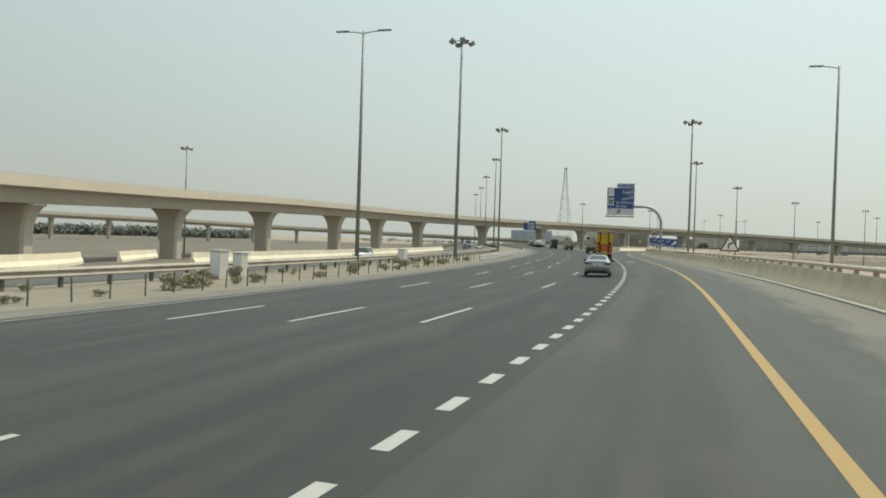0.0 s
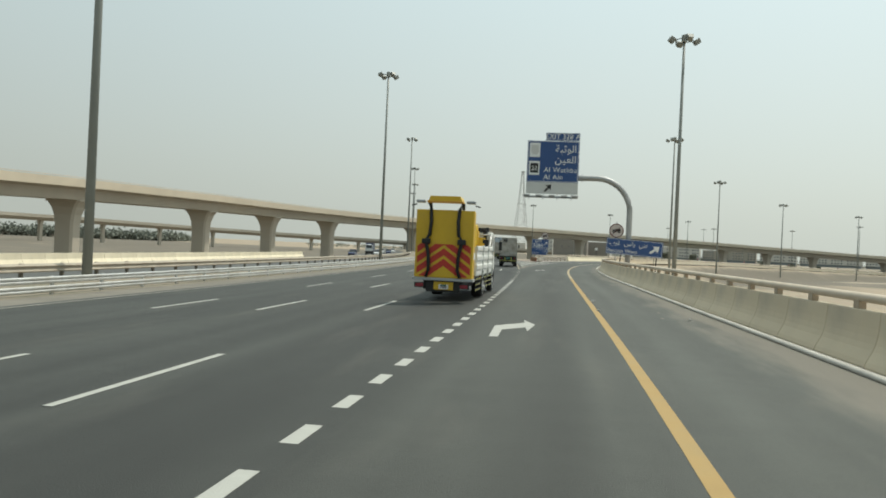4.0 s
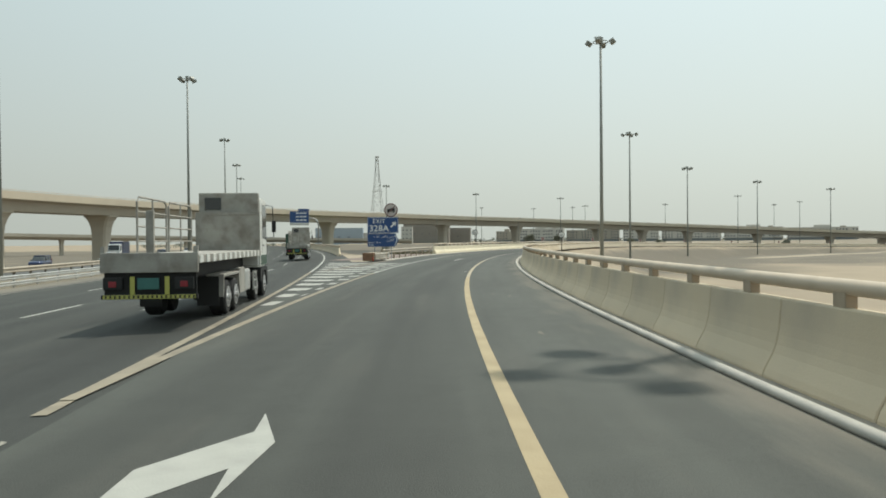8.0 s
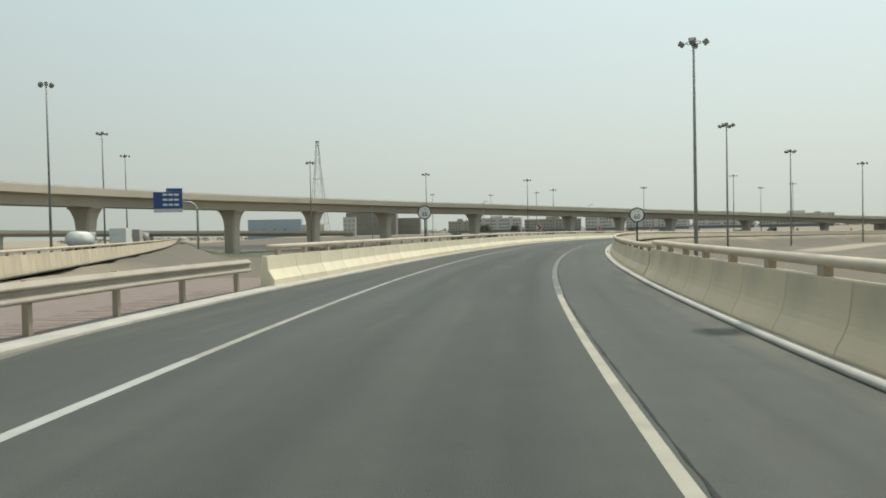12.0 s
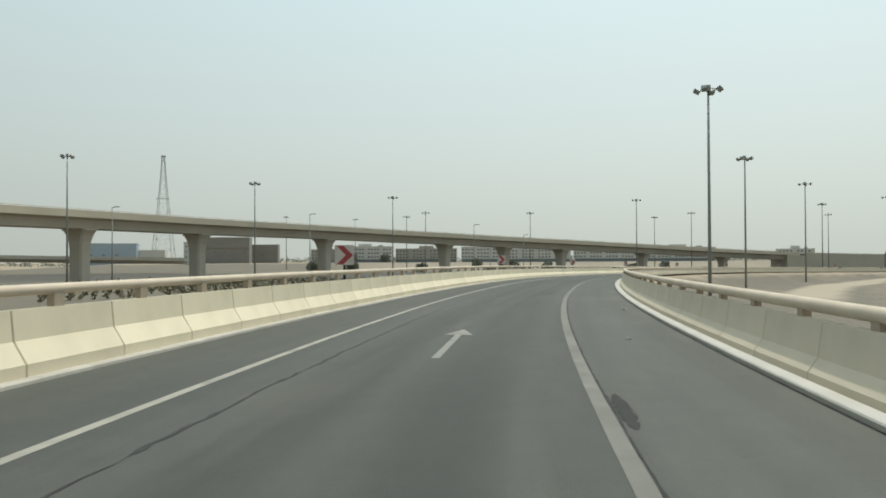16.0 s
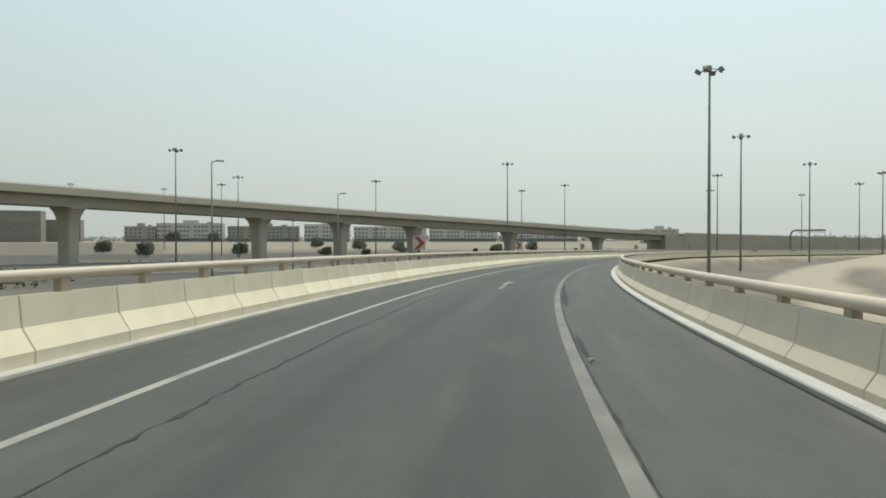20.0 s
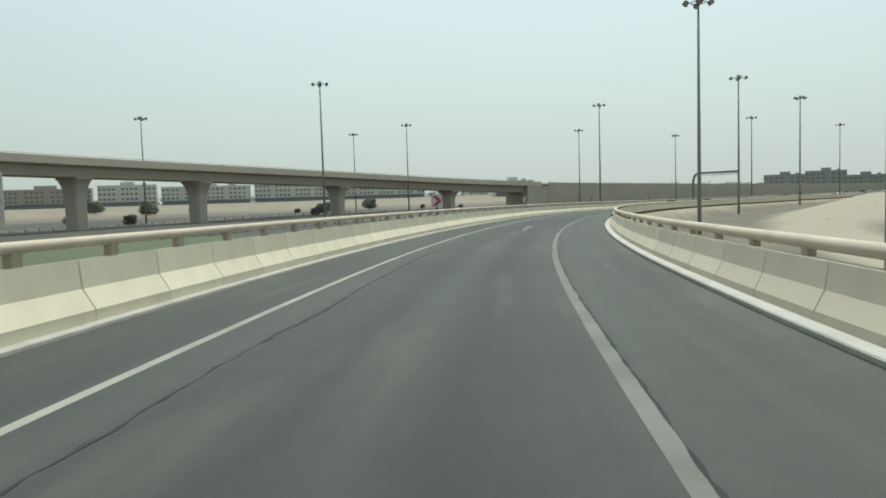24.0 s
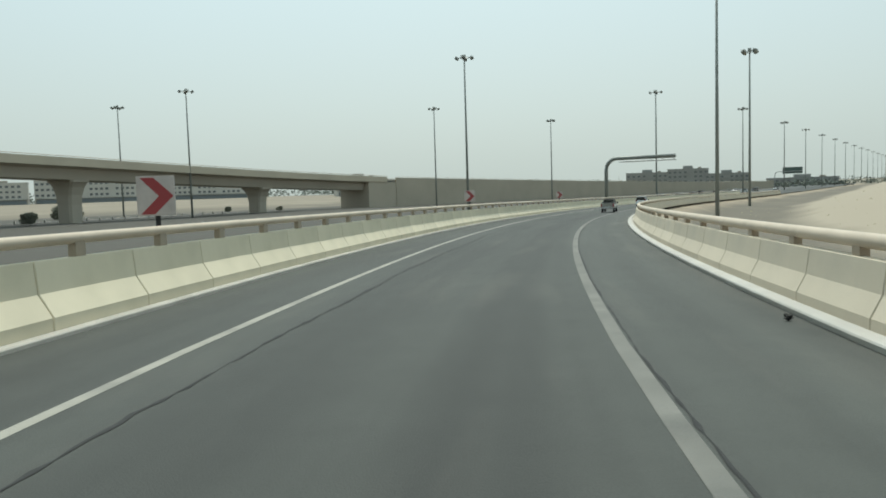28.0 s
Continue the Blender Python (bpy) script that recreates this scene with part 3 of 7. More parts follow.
# ---------------------------------------------------------------- the ground
def ground_height(X, Y):
    base = -6.3 + 0.35 * np.sin(X * 0.013 + 1.0) * np.cos(Y * 0.011) + 0.2 * np.sin(X * 0.05) * np.sin(Y * 0.043)
    # the plots beyond the flyover rise gently towards the buildings
    base = base + 5.4 * np.clip((Y - 960) / 200, 0, 1) * np.clip((X + 260) / 100, 0, 1)
    # a low terrace between the ramp and the flyover
    base = base + 1.1 * np.clip((Y - 480) / 60, 0, 1) * np.clip((760 - Y) / 80, 0, 1) * np.clip((90 - X) / 40, 0, 1) * np.clip((X + 160) / 50, 0, 1)
    s, lat, z, off = RAMP.place(X, Y)
    rim = np.where(lat < 0, -lat - 13.0, lat - 6.5)
    bank = z - 0.35 - np.clip(rim, 0, None) * 0.42
    high = np.maximum(base, np.where(off < 4, bank, -99))
    s2, lat2, z2, off2 = HWY.place(X, Y)
    inner = z2 + 0.03 * np.minimum(lat2, 0) - 0.35 + 0.2 * np.clip((lat2 - 2.0) / 1.0, 0, 1)
    rim2 = np.where(lat2 < 0, -lat2 - 50.0, lat2 - 6.0)
    bank2 = inner - np.clip(rim2, 0, None) * 0.42
    high = np.maximum(high, np.where(off2 < 4, bank2, -99))
    # a long low sand bank inside the bend
    mound = -2.6 * np.ones_like(X) + 0.5 * np.sin(X * 0.04) + 0.35 * np.sin(Y * 0.07 + X * 0.02)
    near = np.clip((s - 690) / 70, 0, 1) * np.clip((lat - 24) / 16, 0, 1) * np.clip((150 - lat) / 60, 0, 1) * (off < 4)
    return high * (1 - near) + np.maximum(high, mound) * near


def axis_steps(lo, hi, step, far):
    mid = list(np.arange(lo, hi + 0.1, step))
    out, d, v = [], step, hi
    while v < far:
        d *= 1.35
        v += d
        out.append(v)
    left, d, v = [], step, lo
    while v > -far:
        d *= 1.35
        v -= d
        left.append(v)
    return np.array(left[::-1] + mid + out)


gx, gy = axis_steps(-260, 640, 5.0, 4600), axis_steps(-90, 1000, 5.0, 4600)
GX, GY = np.meshgrid(gx, gy)
GZ = ground_height(GX, GY)
nx, ny = len(gx), len(gy)
idx = np.arange(nx * ny).reshape(ny, nx)
quads = np.stack([idx[:-1, :-1], idx[:-1, 1:], idx[1:, 1:], idx[1:, :-1]], -1).reshape(-1, 4)
me = bpy.data.meshes.new("ground")
me.from_pydata(np.stack([GX, GY, GZ], -1).reshape(-1, 3).tolist(), [], quads.tolist())
me.polygons.foreach_set("use_smooth", [True] * len(me.polygons))
me.materials.append(SAND)


def ease(v, lo, hi):
    return np.clip((v - lo) / (hi - lo), 0, 1)


# where the ground is darker soil and where it is loose pale sand
rs, rl, _, ro = RAMP.place(GX, GY)
ok = (ro < 4).astype(float)
inner = ease(rs, 300, 360) * ease(-rl, 13, 16) * ease(-GY, -1010, -930) * ease(GX, -260, -200) * ok
left_field = np.maximum(ease(-GX, 50, 70) * ease(-GY, -420, -330), ease(-GX, 150, 200) * ease(-GY, -1150, -1000)) * ease(GX, -1500, -1300) * 0.82
right_field = ok * ease(rl, 6, 9) * ease(rs, 330, 400) * ease(-rl, -70, -40) * 0.85
churned = ok * ease(rl, 38, 50) * ease(-rl, -120, -80) * ease(rs, 430, 480) * ease(-rs, -690, -650) * 0.75
plots = 0.72 * ease(GY, 900, 960) * ease(GX, 0, 100)
plots = np.maximum(plots, 0.9 * ease(GY, 880, 930) * ease(-GX, -130, -60) * ease(GX, -420, -330) * ease(-GY, -1190, -1130))
soil = np.maximum.reduce([inner, left_field, right_field, churned, plots])
loose = np.maximum(ok * ease(rl, 20, 30) * ease(rs, 690, 720) * ease(-rl, -190, -140), ok * ease(rl, 24, 28) * ease(-rl, -42, -36) * ease(rs, 520, 560))
loose = np.maximum(loose, 0.45 * ease(GX, 30, 110) * ease(GY, 960, 1010) * ease(-GY, -1300, -1250))
damp = inner * ease(rs, 520, 600) * ease(-GY, -950, -900)
for name, values in (("soil", soil), ("loose", loose), ("damp", damp)):
    me.attributes.new(name, "FLOAT", "POINT").data.foreach_set("value", values.reshape(-1).astype(np.float32))
ground = tagged(new("ground", me), "pale beige desert sand with flat plots and road embankments", "ground", kind="structure")


def ground_at(x, y):
    return float(ground_height(np.array([x]), np.array([y]))[0])


# ---------------------------------------------------------------- road surfaces
HW_LEFT = -16.6
hwy = tagged(link("road_highway", strip(HWY, -75, 1500, HW_LEFT, 3.2, z=-0.012), HWY_ASPHALT), "dark worn asphalt of the main highway, four lanes", "road", kind="structure")
opp = tagged(link("road_far_carriageway", strip(HWY, -75, 1500, -46.0, -31.0), ASPHALT_OLD), "grey asphalt of the opposite carriageway", "road", kind="structure")
ramp_bm = strip(RAMP, -75, 262, lambda s: min(hwy_offset(s), -4.0) + 0.4, lambda s: ramp_right(s) + 0.5, step=4)
strip(RAMP, 262, 1650, lambda s: ramp_left(s) - 0.9, lambda s: ramp_right(s) + 0.5, bm=ramp_bm)
ramp = tagged(link("road_exit_ramp", ramp_bm, RAMP_ASPHALT), "grey asphalt exit ramp bending to the right", "road", kind="structure")
tagged(link("road_merge", strip(RAMP, 845, 1650, -34.0, -13.4, z=-0.02), ASPHALT_OLD), "grey asphalt of the road that the ramp joins", "road", kind="structure")
verge = tagged(link("verge_median", strip(HWY, -75, 700, -31.0, -18.9, z=-0.03), VERGE), "pale sandy verge between the carriageways", "verge", kind="structure")
shoulder = tagged(link("shoulder_median", strip(HWY, -75, 700, -18.9, HW_LEFT, z=-0.02), DUST), "dusty grey shoulder of the highway", "shoulder", kind="structure")
gore_bm = strip(RAMP, 262, 308, lambda s: max(hwy_offset(s) + 2.6, -40.0), lambda s: ramp_left(s) - 0.6, z=-0.05)
tagged(link("gore_verge", gore_bm, SAND_PALE), "sandy wedge behind the exit nose", "verge", kind="structure")


def marking(name, bm, mat, label, parent):
    return part(name, bm, mat, parent, label)


def line_of(line, s0, s1, off, width=0.15, z=0.004, step=4):
    f = off if callable(off) else (lambda s: off)
    return strip(line, s0, s1, lambda s: f(s) - width / 2, lambda s: f(s) + width / 2, z=z, step=step)


def edge(s):
    return sway(s) + float(np.interp(s, (0, 60, 140, 296, 300, 420, 430, 440), (-0.1, -0.02, -0.12, -0.12, -0.12, -0.12, -0.06, -0.12)))


marking("edge_line", line_of(RAMP, -75, 158, edge, 0.24), YELLOW_LINE, "yellow edge line", ramp)
marking("edge_line", line_of(RAMP, 158, 225, edge, 0.24), STRAW_LINE, "faded straw-yellow edge line", ramp)
marking("edge_line", line_of(RAMP, 225, 264, edge, 0.22), CREAM_LINE, "worn yellowish cream edge line", ramp)
marking("edge_line", line_of(RAMP, 264, 299, lambda s: edge(s) - 0.03, 0.18), PALE_LINE, "worn off-white edge line", ramp)
for s0, s1, wide in ((236, 262, 1.5), (250, 274, 1.0), (262, 290, 0.6)):
    lay = strip(RAMP, s0, s1, lambda s: ramp_left(s) + 0.5, lambda s: ramp_left(s) + 0.6 + wide * (0.75 + 0.35 * math.sin(s * 1.3 + wide)) * max(0.0, math.sin(math.pi * (s - s0) / (s1 - s0))) ** 0.6, z=0.004 + 0.002 * wide, step=1.5)
    marking("sand_drift", lay, DUST, "thin tan sand blown against the kerb", ramp)
marking("edge_line", line_of(RAMP, 299, 1000, edge, 0.25), GHOST_LINE, "rubbed grey-beige edge line", ramp)


def nose_line(s):
    return sway(s) + float(np.interp(s, (190, 215, 245, 280, 310, 350, 400, 480, 500, 600, 680), (-6.5, -6.8, -7.15, -7.5, -7.62, -7.5, -7.14, -7.2, -7.1, -7.05, -6.95)))


marking("edge_line", line_of(RAMP, 188.5, 232, nose_line, 0.24), DIRTY_LINE, "dusty cream line along the nose", ramp)
marking("edge_line", line_of(RAMP, 232, 286, nose_line, 0.24), WHITE_LINE, "white line along the nose", ramp)
marking("edge_line", line_of(RAMP, 286, 1000, nose_line, 0.2), FADED_LINE, "faded white edge line", ramp)
marking("edge_line", line_of(HWY, 187.5, 236, 0.0, 0.22), DIRTY_LINE, "dusty cream edge line", hwy)
marking("edge_line", line_of(HWY, 236, 900, 0.0, 0.2), WHITE_LINE, "white edge line", hwy)
marking("edge_line", line_of(HWY, -75, 900, -15.9, 0.18), FADED_LINE, "white edge line", hwy)
dash = bmesh.new()
box(dash, -0.115, 0.115, 0.02, 0.98, 0, 0.004)
dash_me = bpy.data.meshes.new("wide_dash")
dash.to_mesh(dash_me)
dash.free()
dash_me.materials.append(WHITE_LINE)
# further on the dashes are rubbed away to ragged strips
worn = []
rnd = random.Random(41)
for _ in range(5):
    dash = bmesh.new()
    for x0, x1 in ((-0.125, -0.075), (-0.06, -0.035), (-0.01, 0.02), (0.05, 0.12)):
        a, b = rnd.uniform(0.0, 0.25), rnd.uniform(0.6, 1.0)
        if x1 < 0.03 and x0 > -0.07:
            a, b = a + rnd.uniform(0.1, 0.5), b - rnd.uniform(0.0, 0.15)
        ring = [(x0 + rnd.uniform(-0.012, 0.012), a), (x1 + rnd.uniform(-0.012, 0.012), a + rnd.uniform(-0.06, 0.06)), (x1 + rnd.uniform(-0.012, 0.012), b + rnd.uniform(-0.06, 0.06)), (x0 + rnd.uniform(-0.012, 0.012), b)]
        if b > a:
            dash.faces.new([dash.verts.new((x, y, 0.003)) for x, y in ring])
    worn_me = bpy.data.meshes.new("worn_dash")
    dash.to_mesh(worn_me)
    dash.free()
    worn_me.materials.append(FADED_LINE)
    worn.append(worn_me)
stations = [8.0 + 2.2 * k for k in range(-25, 22)] + [27.7 + 2.074 * k for k in range(13, 77)]
for k, s in enumerate(stations):
    ob = new("wide_dash", dash_me if s < 150 else worn[k % 5])
    ob.parent = hwy
    ob.matrix_world = HWY.stand(s, float(np.interp(s, (30, 60, 160), (-0.09, 0.0, 0.1))), -0.01)
long_bm = bmesh.new()
box(long_bm, -0.075, 0.075, 0, 5.6, 0, 0.004)
long_me = bpy.data.meshes.new("lane_dash")
long_bm.to_mesh(long_me)
long_bm.free()
long_me.materials.append(WHITE_LINE)
for lane, first in ((-3.9, 21.6), (-7.65, 20.6), (-11.4, 20.0)):
    for s in [first + 20.0 * k for k in range(-4, 4)] + [first + 75.8 + 18.0 * k for k in range(0, 30)]:
        ob = new("lane_dash", long_me)
        ob.parent = hwy
        ob.matrix_world = HWY.stand(s, lane - 0.5 * min(max((38 - s) / 18, 0), 1), -0.004)
for k in range(0, 40):
    ob = new("lane_dash", long_me)
    ob.parent = opp
    ob.matrix_world = HWY.stand(-40 + 12.6 * k, -38.5, 0.006)

# nose hatching: bent bars whose two arms meet between the two edge lines, rubbed through by a tyre track
for k in range(15):
    s = 254.0 - 4.1 * k
    outer, inner = hwy_offset(s + 2) + 0.4, nose_line(s + 3) - 0.3
    if inner - outer < 0.5:
        continue
    mid = inner - min(2.1, 0.55 * (inner - outer))
    track = max(mid + 0.25, inner - 0.95 * min(1.0, (inner - mid) / 1.6))

    def bar(a, b, lean, thick):
        """A stretch of a bar from offset a to b, thinning from one end to the other."""
        bm = bmesh.new()
        ends = [(a, lean * abs(a - mid), thick[0]), (b, lean * abs(b - mid), thick[1])]
        v = [bm.verts.new(RAMP.at(s + d, lat, 0.005)) for lat, d in ((ends[0][0], ends[0][1]), (ends[1][0], ends[1][1]), (ends[1][0], ends[1][1] + ends[1][2]), (ends[0][0], ends[0][1] + ends[0][2]))]
        bm.faces.new(v)
        part("hatch_bar", bm, WHITE_LINE, ramp, "worn white hatching bar")
    bar(max(outer, hwy_offset(s + 1) + 0.4), mid, 0.35, (1.7, 1.9))
    bar(mid, track, 0.75, (1.9, 1.6))
    if track + 0.35 < inner:
        bar(track + 0.3, inner, 0.95, (1.5, 1.2))


def arrow_straight(s, lat, mat, length=6.2):
    bm = bmesh.new()
    for poly in (((-0.1, 0), (0.1, 0), (0.1, length - 1.9), (-0.1, length - 1.9)), ((-0.45, length - 1.9), (0.45, length - 1.9), (0, length))):
        bm.faces.new([bm.verts.new((x, y, 0)) for x, y in poly])
    ob = part("straight_arrow", bm, mat, ramp, "painted straight arrow")
    ob.matrix_world = RAMP.stand(s, lat, 0.006)


def arrow_right(s, lat, mat):
    bm = bmesh.new()
    for poly in (((0.0, -1.0), (0.24, -1.0), (0.22, 0.9), (-0.07, 2.0)), ((-0.07, 2.0), (0.22, 0.9), (0.87, 2.0), (0.79, 3.5)),
                 ((0.96, 0.9), (1.14, 3.0), (0.72, 4.5), (0.79, 3.5), (0.87, 2.0))):
        bm.faces.new([bm.verts.new((x, y, 0)) for x, y in poly])
    ob = part("right_turn_arrow", bm, mat, ramp, "painted right turn arrow")
    ob.matrix_world = RAMP.stand(s, lat, 0.006)


for s, lat in ((177.5, -2.07), (176.8, -6.36)):
    bm = bmesh.new()
    for poly in (((-0.08, 0), (0.08, 0), (0.08, 5.6), (-0.08, 5.6)), ((-0.3, 5.6), (0.3, 5.6), (0, 7.0))):
        bm.faces.new([bm.verts.new((x, y, 0)) for x, y in poly])
    part("straight_arrow", bm, WHITE_LINE, hwy, "painted straight arrow").matrix_world = HWY.stand(s, lat, 0.004)
arrow_right(109.5, -3.5, WHITE_LINE)
arrow_right(183.0, -4.1, WHITE_LINE)
for s, off, size in ((264.6, -3.55, 8.6), (386.8, -3.42, 7.5), (507.0, -3.3, 7.1), (624.8, -3.05, 7.4)):
    arrow_straight(s, off, ARROW_LINE if s > 300 else WHITE_LINE, size)

# long cracks along the lane and beside the edge line
for off, a, b, w, wob in ((lambda s: -5.88 + 0.14 * min(max((s - 400) / 270, 0), 1), 332, 760, 0.06, 0.07), (lambda s: edge(s) + 0.17, 262, 760, 0.04, 0.02)):
    rnd = random.Random(7)
    bm = bmesh.new()
    prev, drift = None, 0.0
    slow = 0.0
    for k in range(int((b - a) / 0.3)):
        s = a + k * 0.3
        slow = slow * 0.985 + rnd.uniform(-wob, wob) * 0.35
        drift = slow + rnd.uniform(-wob, wob) * 0.45
        ww = w * rnd.choice((0.15, 0.5, 0.8, 1.0, 1.3, 1.9)) * rnd.uniform(0.6, 1.2)
        row = [bm.verts.new(RAMP.at(s, off(s) + drift - ww / 2, 0.0075)), bm.verts.new(RAMP.at(s, off(s) + drift + ww / 2, 0.0075))]
        if prev:
            bm.faces.new((prev[0], prev[1], row[1], row[0]))
        prev = row
    part("crack", bm, CRACK, ramp, "dark ragged crack along the asphalt")
# oil and water stains and tar patches, each a thin film with a ragged outline
for s0, s1, lat, wd, mat, label in ((495.0, 505.0, 0.2, 0.36, WET, "dark wet stain along the edge line"), (504.0, 511.0, 0.16, 0.16, WET, "dark wet stain tapering off"), (480.0, 485.0, 0.16, 0.16, WET, "dark wet stain"),
                                    (379.5, 382.3, 0.2, 0.3, WET, "broken dark patch beside the edge line"),
                                    (454.0, 454.6, 2.8, 0.8, CRACK, "dark tar smear on the shoulder")):
    rnd = random.Random(int(s0))
    shape = [(rnd.uniform(0.5, 1.1), rnd.uniform(0.5, 1.1)) for _ in range(40)]

    def rim(s, side, s0=s0, s1=s1, lat=lat, wd=wd, shape=shape):
        u = (s - s0) / (s1 - s0)
        k = min(39, int(u * 39))
        return lat + side * 0.5 * wd * shape[k][0 if side > 0 else 1] * (math.sin(math.pi * min(max(u, 0.02), 0.98)) ** 0.5)
    part("stain", strip(RAMP, s0, s1, lambda s: rim(s, -1), lambda s: rim(s, 1), z=0.0065, step=(s1 - s0) / 38), mat, ramp, label)

# a dark ribbed drain grating near the kerb, worn pale scuffs on the lanes
for k in range(8):
    u = 622.15 + 0.13 * k
    rib = strip(RAMP, u, u + 0.075, lambda s, u=u: 2.55 + 0.9 * (s - u) + 0.04 * ((k * 5) % 3), lambda s, u=u: 3.22 + 0.9 * (s - u) - 0.05 * ((k * 7) % 4), z=0.006, step=0.075)
    part("grating_rib", rib, WET, ramp, "dark rib of a drain grating")
rnd = random.Random(23)
for u, lat in ((34.0, -1.2), (118.0, 2.3), (121.0, 2.55), (196.0, 1.4), (208.6, 1.57), (209.8, 0.95), (590.0, 1.6), (636.0, 1.5)):
    bm = bmesh.new()
    p, h = RAMP.at(u, lat, 0.0055), RAMP.head(u)
    pts = []
    for k in range(11):
        a = 2 * math.pi * k / 11
        x, y = 0.07 * math.cos(a) * rnd.uniform(0.5, 1.4), 0.3 * math.sin(a) * rnd.uniform(0.6, 1.3)
        pts.append(bm.verts.new((p.x + x * math.cos(h) + y * math.sin(h), p.y - x * math.sin(h) + y * math.cos(h), p.z)))
    bm.faces.new(pts)
    part("scuff", bm, DUST, ramp, "pale dusty scuff on the asphalt")

# ---------------------------------------------------------------- concrete barriers with a rail
PROFILE = [(-0.30, 0.0), (0.34, 0.0), (0.34, 0.33), (0.07, 0.76), (0.01, 1.36), (-0.19, 1.36), (-0.30, 0.4)]
UPRIGHT = [(-0.30, 0.0), (0.36, 0.0), (0.35, 0.26), (0.17, 0.62), (0.1, 1.12), (-0.12, 1.12), (-0.30, 0.3)]
LOW_FOOT = [(-0.30, 0.0), (0.36, 0.0), (0.35, 0.22), (0.17, 0.48), (0.08, 1.14), (-0.12, 1.14), (-0.30, 0.3)]
ROUNDED = [(-0.30, 0.0), (0.34, 0.0), (0.34, 0.07), (0.30, 0.18), (0.235, 0.3), (0.17, 0.42), (0.12, 0.56), (0.085, 0.72), (0.06, 0.9), (0.04, 1.15), (0.03, 1.27), (0.01, 1.29), (-0.2, 1.29), (-0.30, 0.2)]


def panel_mesh(name, mat, flip, outline, pitch):
    bm = prism([(flip * x, z) for x, z in outline], "y", 0.015, pitch - 0.015)
    bmesh.ops.recalc_face_normals(bm, faces=bm.faces)
    bmesh.ops.bevel(bm, geom=[e for e in bm.edges if abs(e.verts[0].co.y - e.verts[1].co.y) < 0.01], offset=0.018, segments=1, affect="EDGES")
    m = bpy.data.meshes.new(name)
    bm.to_mesh(m)
    bm.free()
    m.materials.append(mat)
    return m


def post_mesh(name, mat, flip, z0, z1):
    a, b = sorted((-flip * 0.19, -flip * 0.01))
    bm = boxed(a, b, -0.17, 0.17, z0 - 0.02, z1, bevel=0.02)
    m = bpy.data.meshes.new(name)
    bm.to_mesh(m)
    bm.free()
    m.materials.append(mat)
    return m


def barrier(name, line, s0, s1, lat, side, mat, label, rail=None, outline=PROFILE, pitch=3.7):
    """side: 1 where the traffic face looks to the line's right, -1 to its left; rail: height of its middle and its radius."""
    top = thing(name, label, "barrier", kind="structure")
    tall = max(z for x, z in outline)
    pm = panel_mesh("barrier_panel", mat, side, outline, pitch)
    qm = post_mesh("rail_post", POST_BROWN, side, tall, rail[0]) if rail else None
    f = lat if callable(lat) else (lambda s: lat)
    n = int((s1 - s0) / pitch)
    for k in range(n):
        s = s0 + k * pitch
        a = line.at(s, f(s))
        b = line.at(s + pitch, f(s + pitch))
        d = b - a
        m = Matrix.Translation(a) @ Matrix.Rotation(-math.atan2(d.x, d.y), 4, "Z") @ Matrix.Rotation(math.atan2(d.z, math.hypot(d.x, d.y)), 4, "X") @ Matrix.Diagonal((1, d.length / pitch, 1, 1))
        ob = new("barrier_panel", pm)
        ob.parent = top
        ob.matrix_world = m
        if rail:
            o2 = new("rail_post", qm)
            o2.parent = top
            o2.matrix_world = m @ Matrix.Translation((0, 1.5, 0))
    if rail:
        part("top_rail", sweep(line, s0 + 0.4, s0 + n * pitch - 0.4, [(p[0] - 0.1 * side, p[1]) for p in circle(rail[1], 12, (0, rail[0]))], lat=f, step=3.7), RAIL_BEIGE, top, "thick round beige rail", smooth=True)
    return top


def foot_right(s):
    return ramp_right(s) + 0.84


def foot_left(s):
    return sway(s) + float(np.interp(s, (302, 315, 345, 380, 410, 500, 600, 680), (-12.5, -12.0, -11.6, -11.15, -10.66, -10.58, -10.52, -10.5)))


barrier("barrier_right", RAMP, -60, 308, foot_right, -1, CONCRETE, "weathered grey-beige concrete barrier panels with a round rail on top", (1.575, 0.115), ROUNDED, 3.2)
barrier("barrier_right", RAMP, 307.97, 345.82, foot_right, -1, CONCRETE, "weathered beige concrete barrier panels with a low sloping foot", (1.39, 0.135), LOW_FOOT, 3.44)
barrier("barrier_right", RAMP, 345.81, 555.66, foot_right, -1, SHADED_CREAM, "pale cream concrete barrier panels with a low sloping foot and a round rail", (1.39, 0.135), LOW_FOOT, 3.44)
barrier("barrier_right", RAMP, 555.65, 1000, foot_right, -1, SHADED_CREAM, "pale cream concrete barrier panels with a round rail along the bend", (1.39, 0.135), UPRIGHT, 3.44)
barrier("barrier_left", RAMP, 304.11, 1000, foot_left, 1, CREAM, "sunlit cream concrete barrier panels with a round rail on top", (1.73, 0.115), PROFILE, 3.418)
part_k = thing("kerb_right", "rounded kerb along the foot of the barrier", "kerb", kind="structure")
half = [(-0.09, -0.02), (-0.13, 0.035), (-0.13, 0.075), (-0.09, 0.115), (-0.02, 0.13), (0.04, 0.1), (0.07, 0.03), (0.36, 0.03), (0.36, -0.02)]
part("kerb_stretch", sweep(RAMP, -60, 345, half, lat=lambda s: ramp_right(s) + 0.16), KERB_GREY, part_k, "dusty grey rounded kerb", smooth=True)
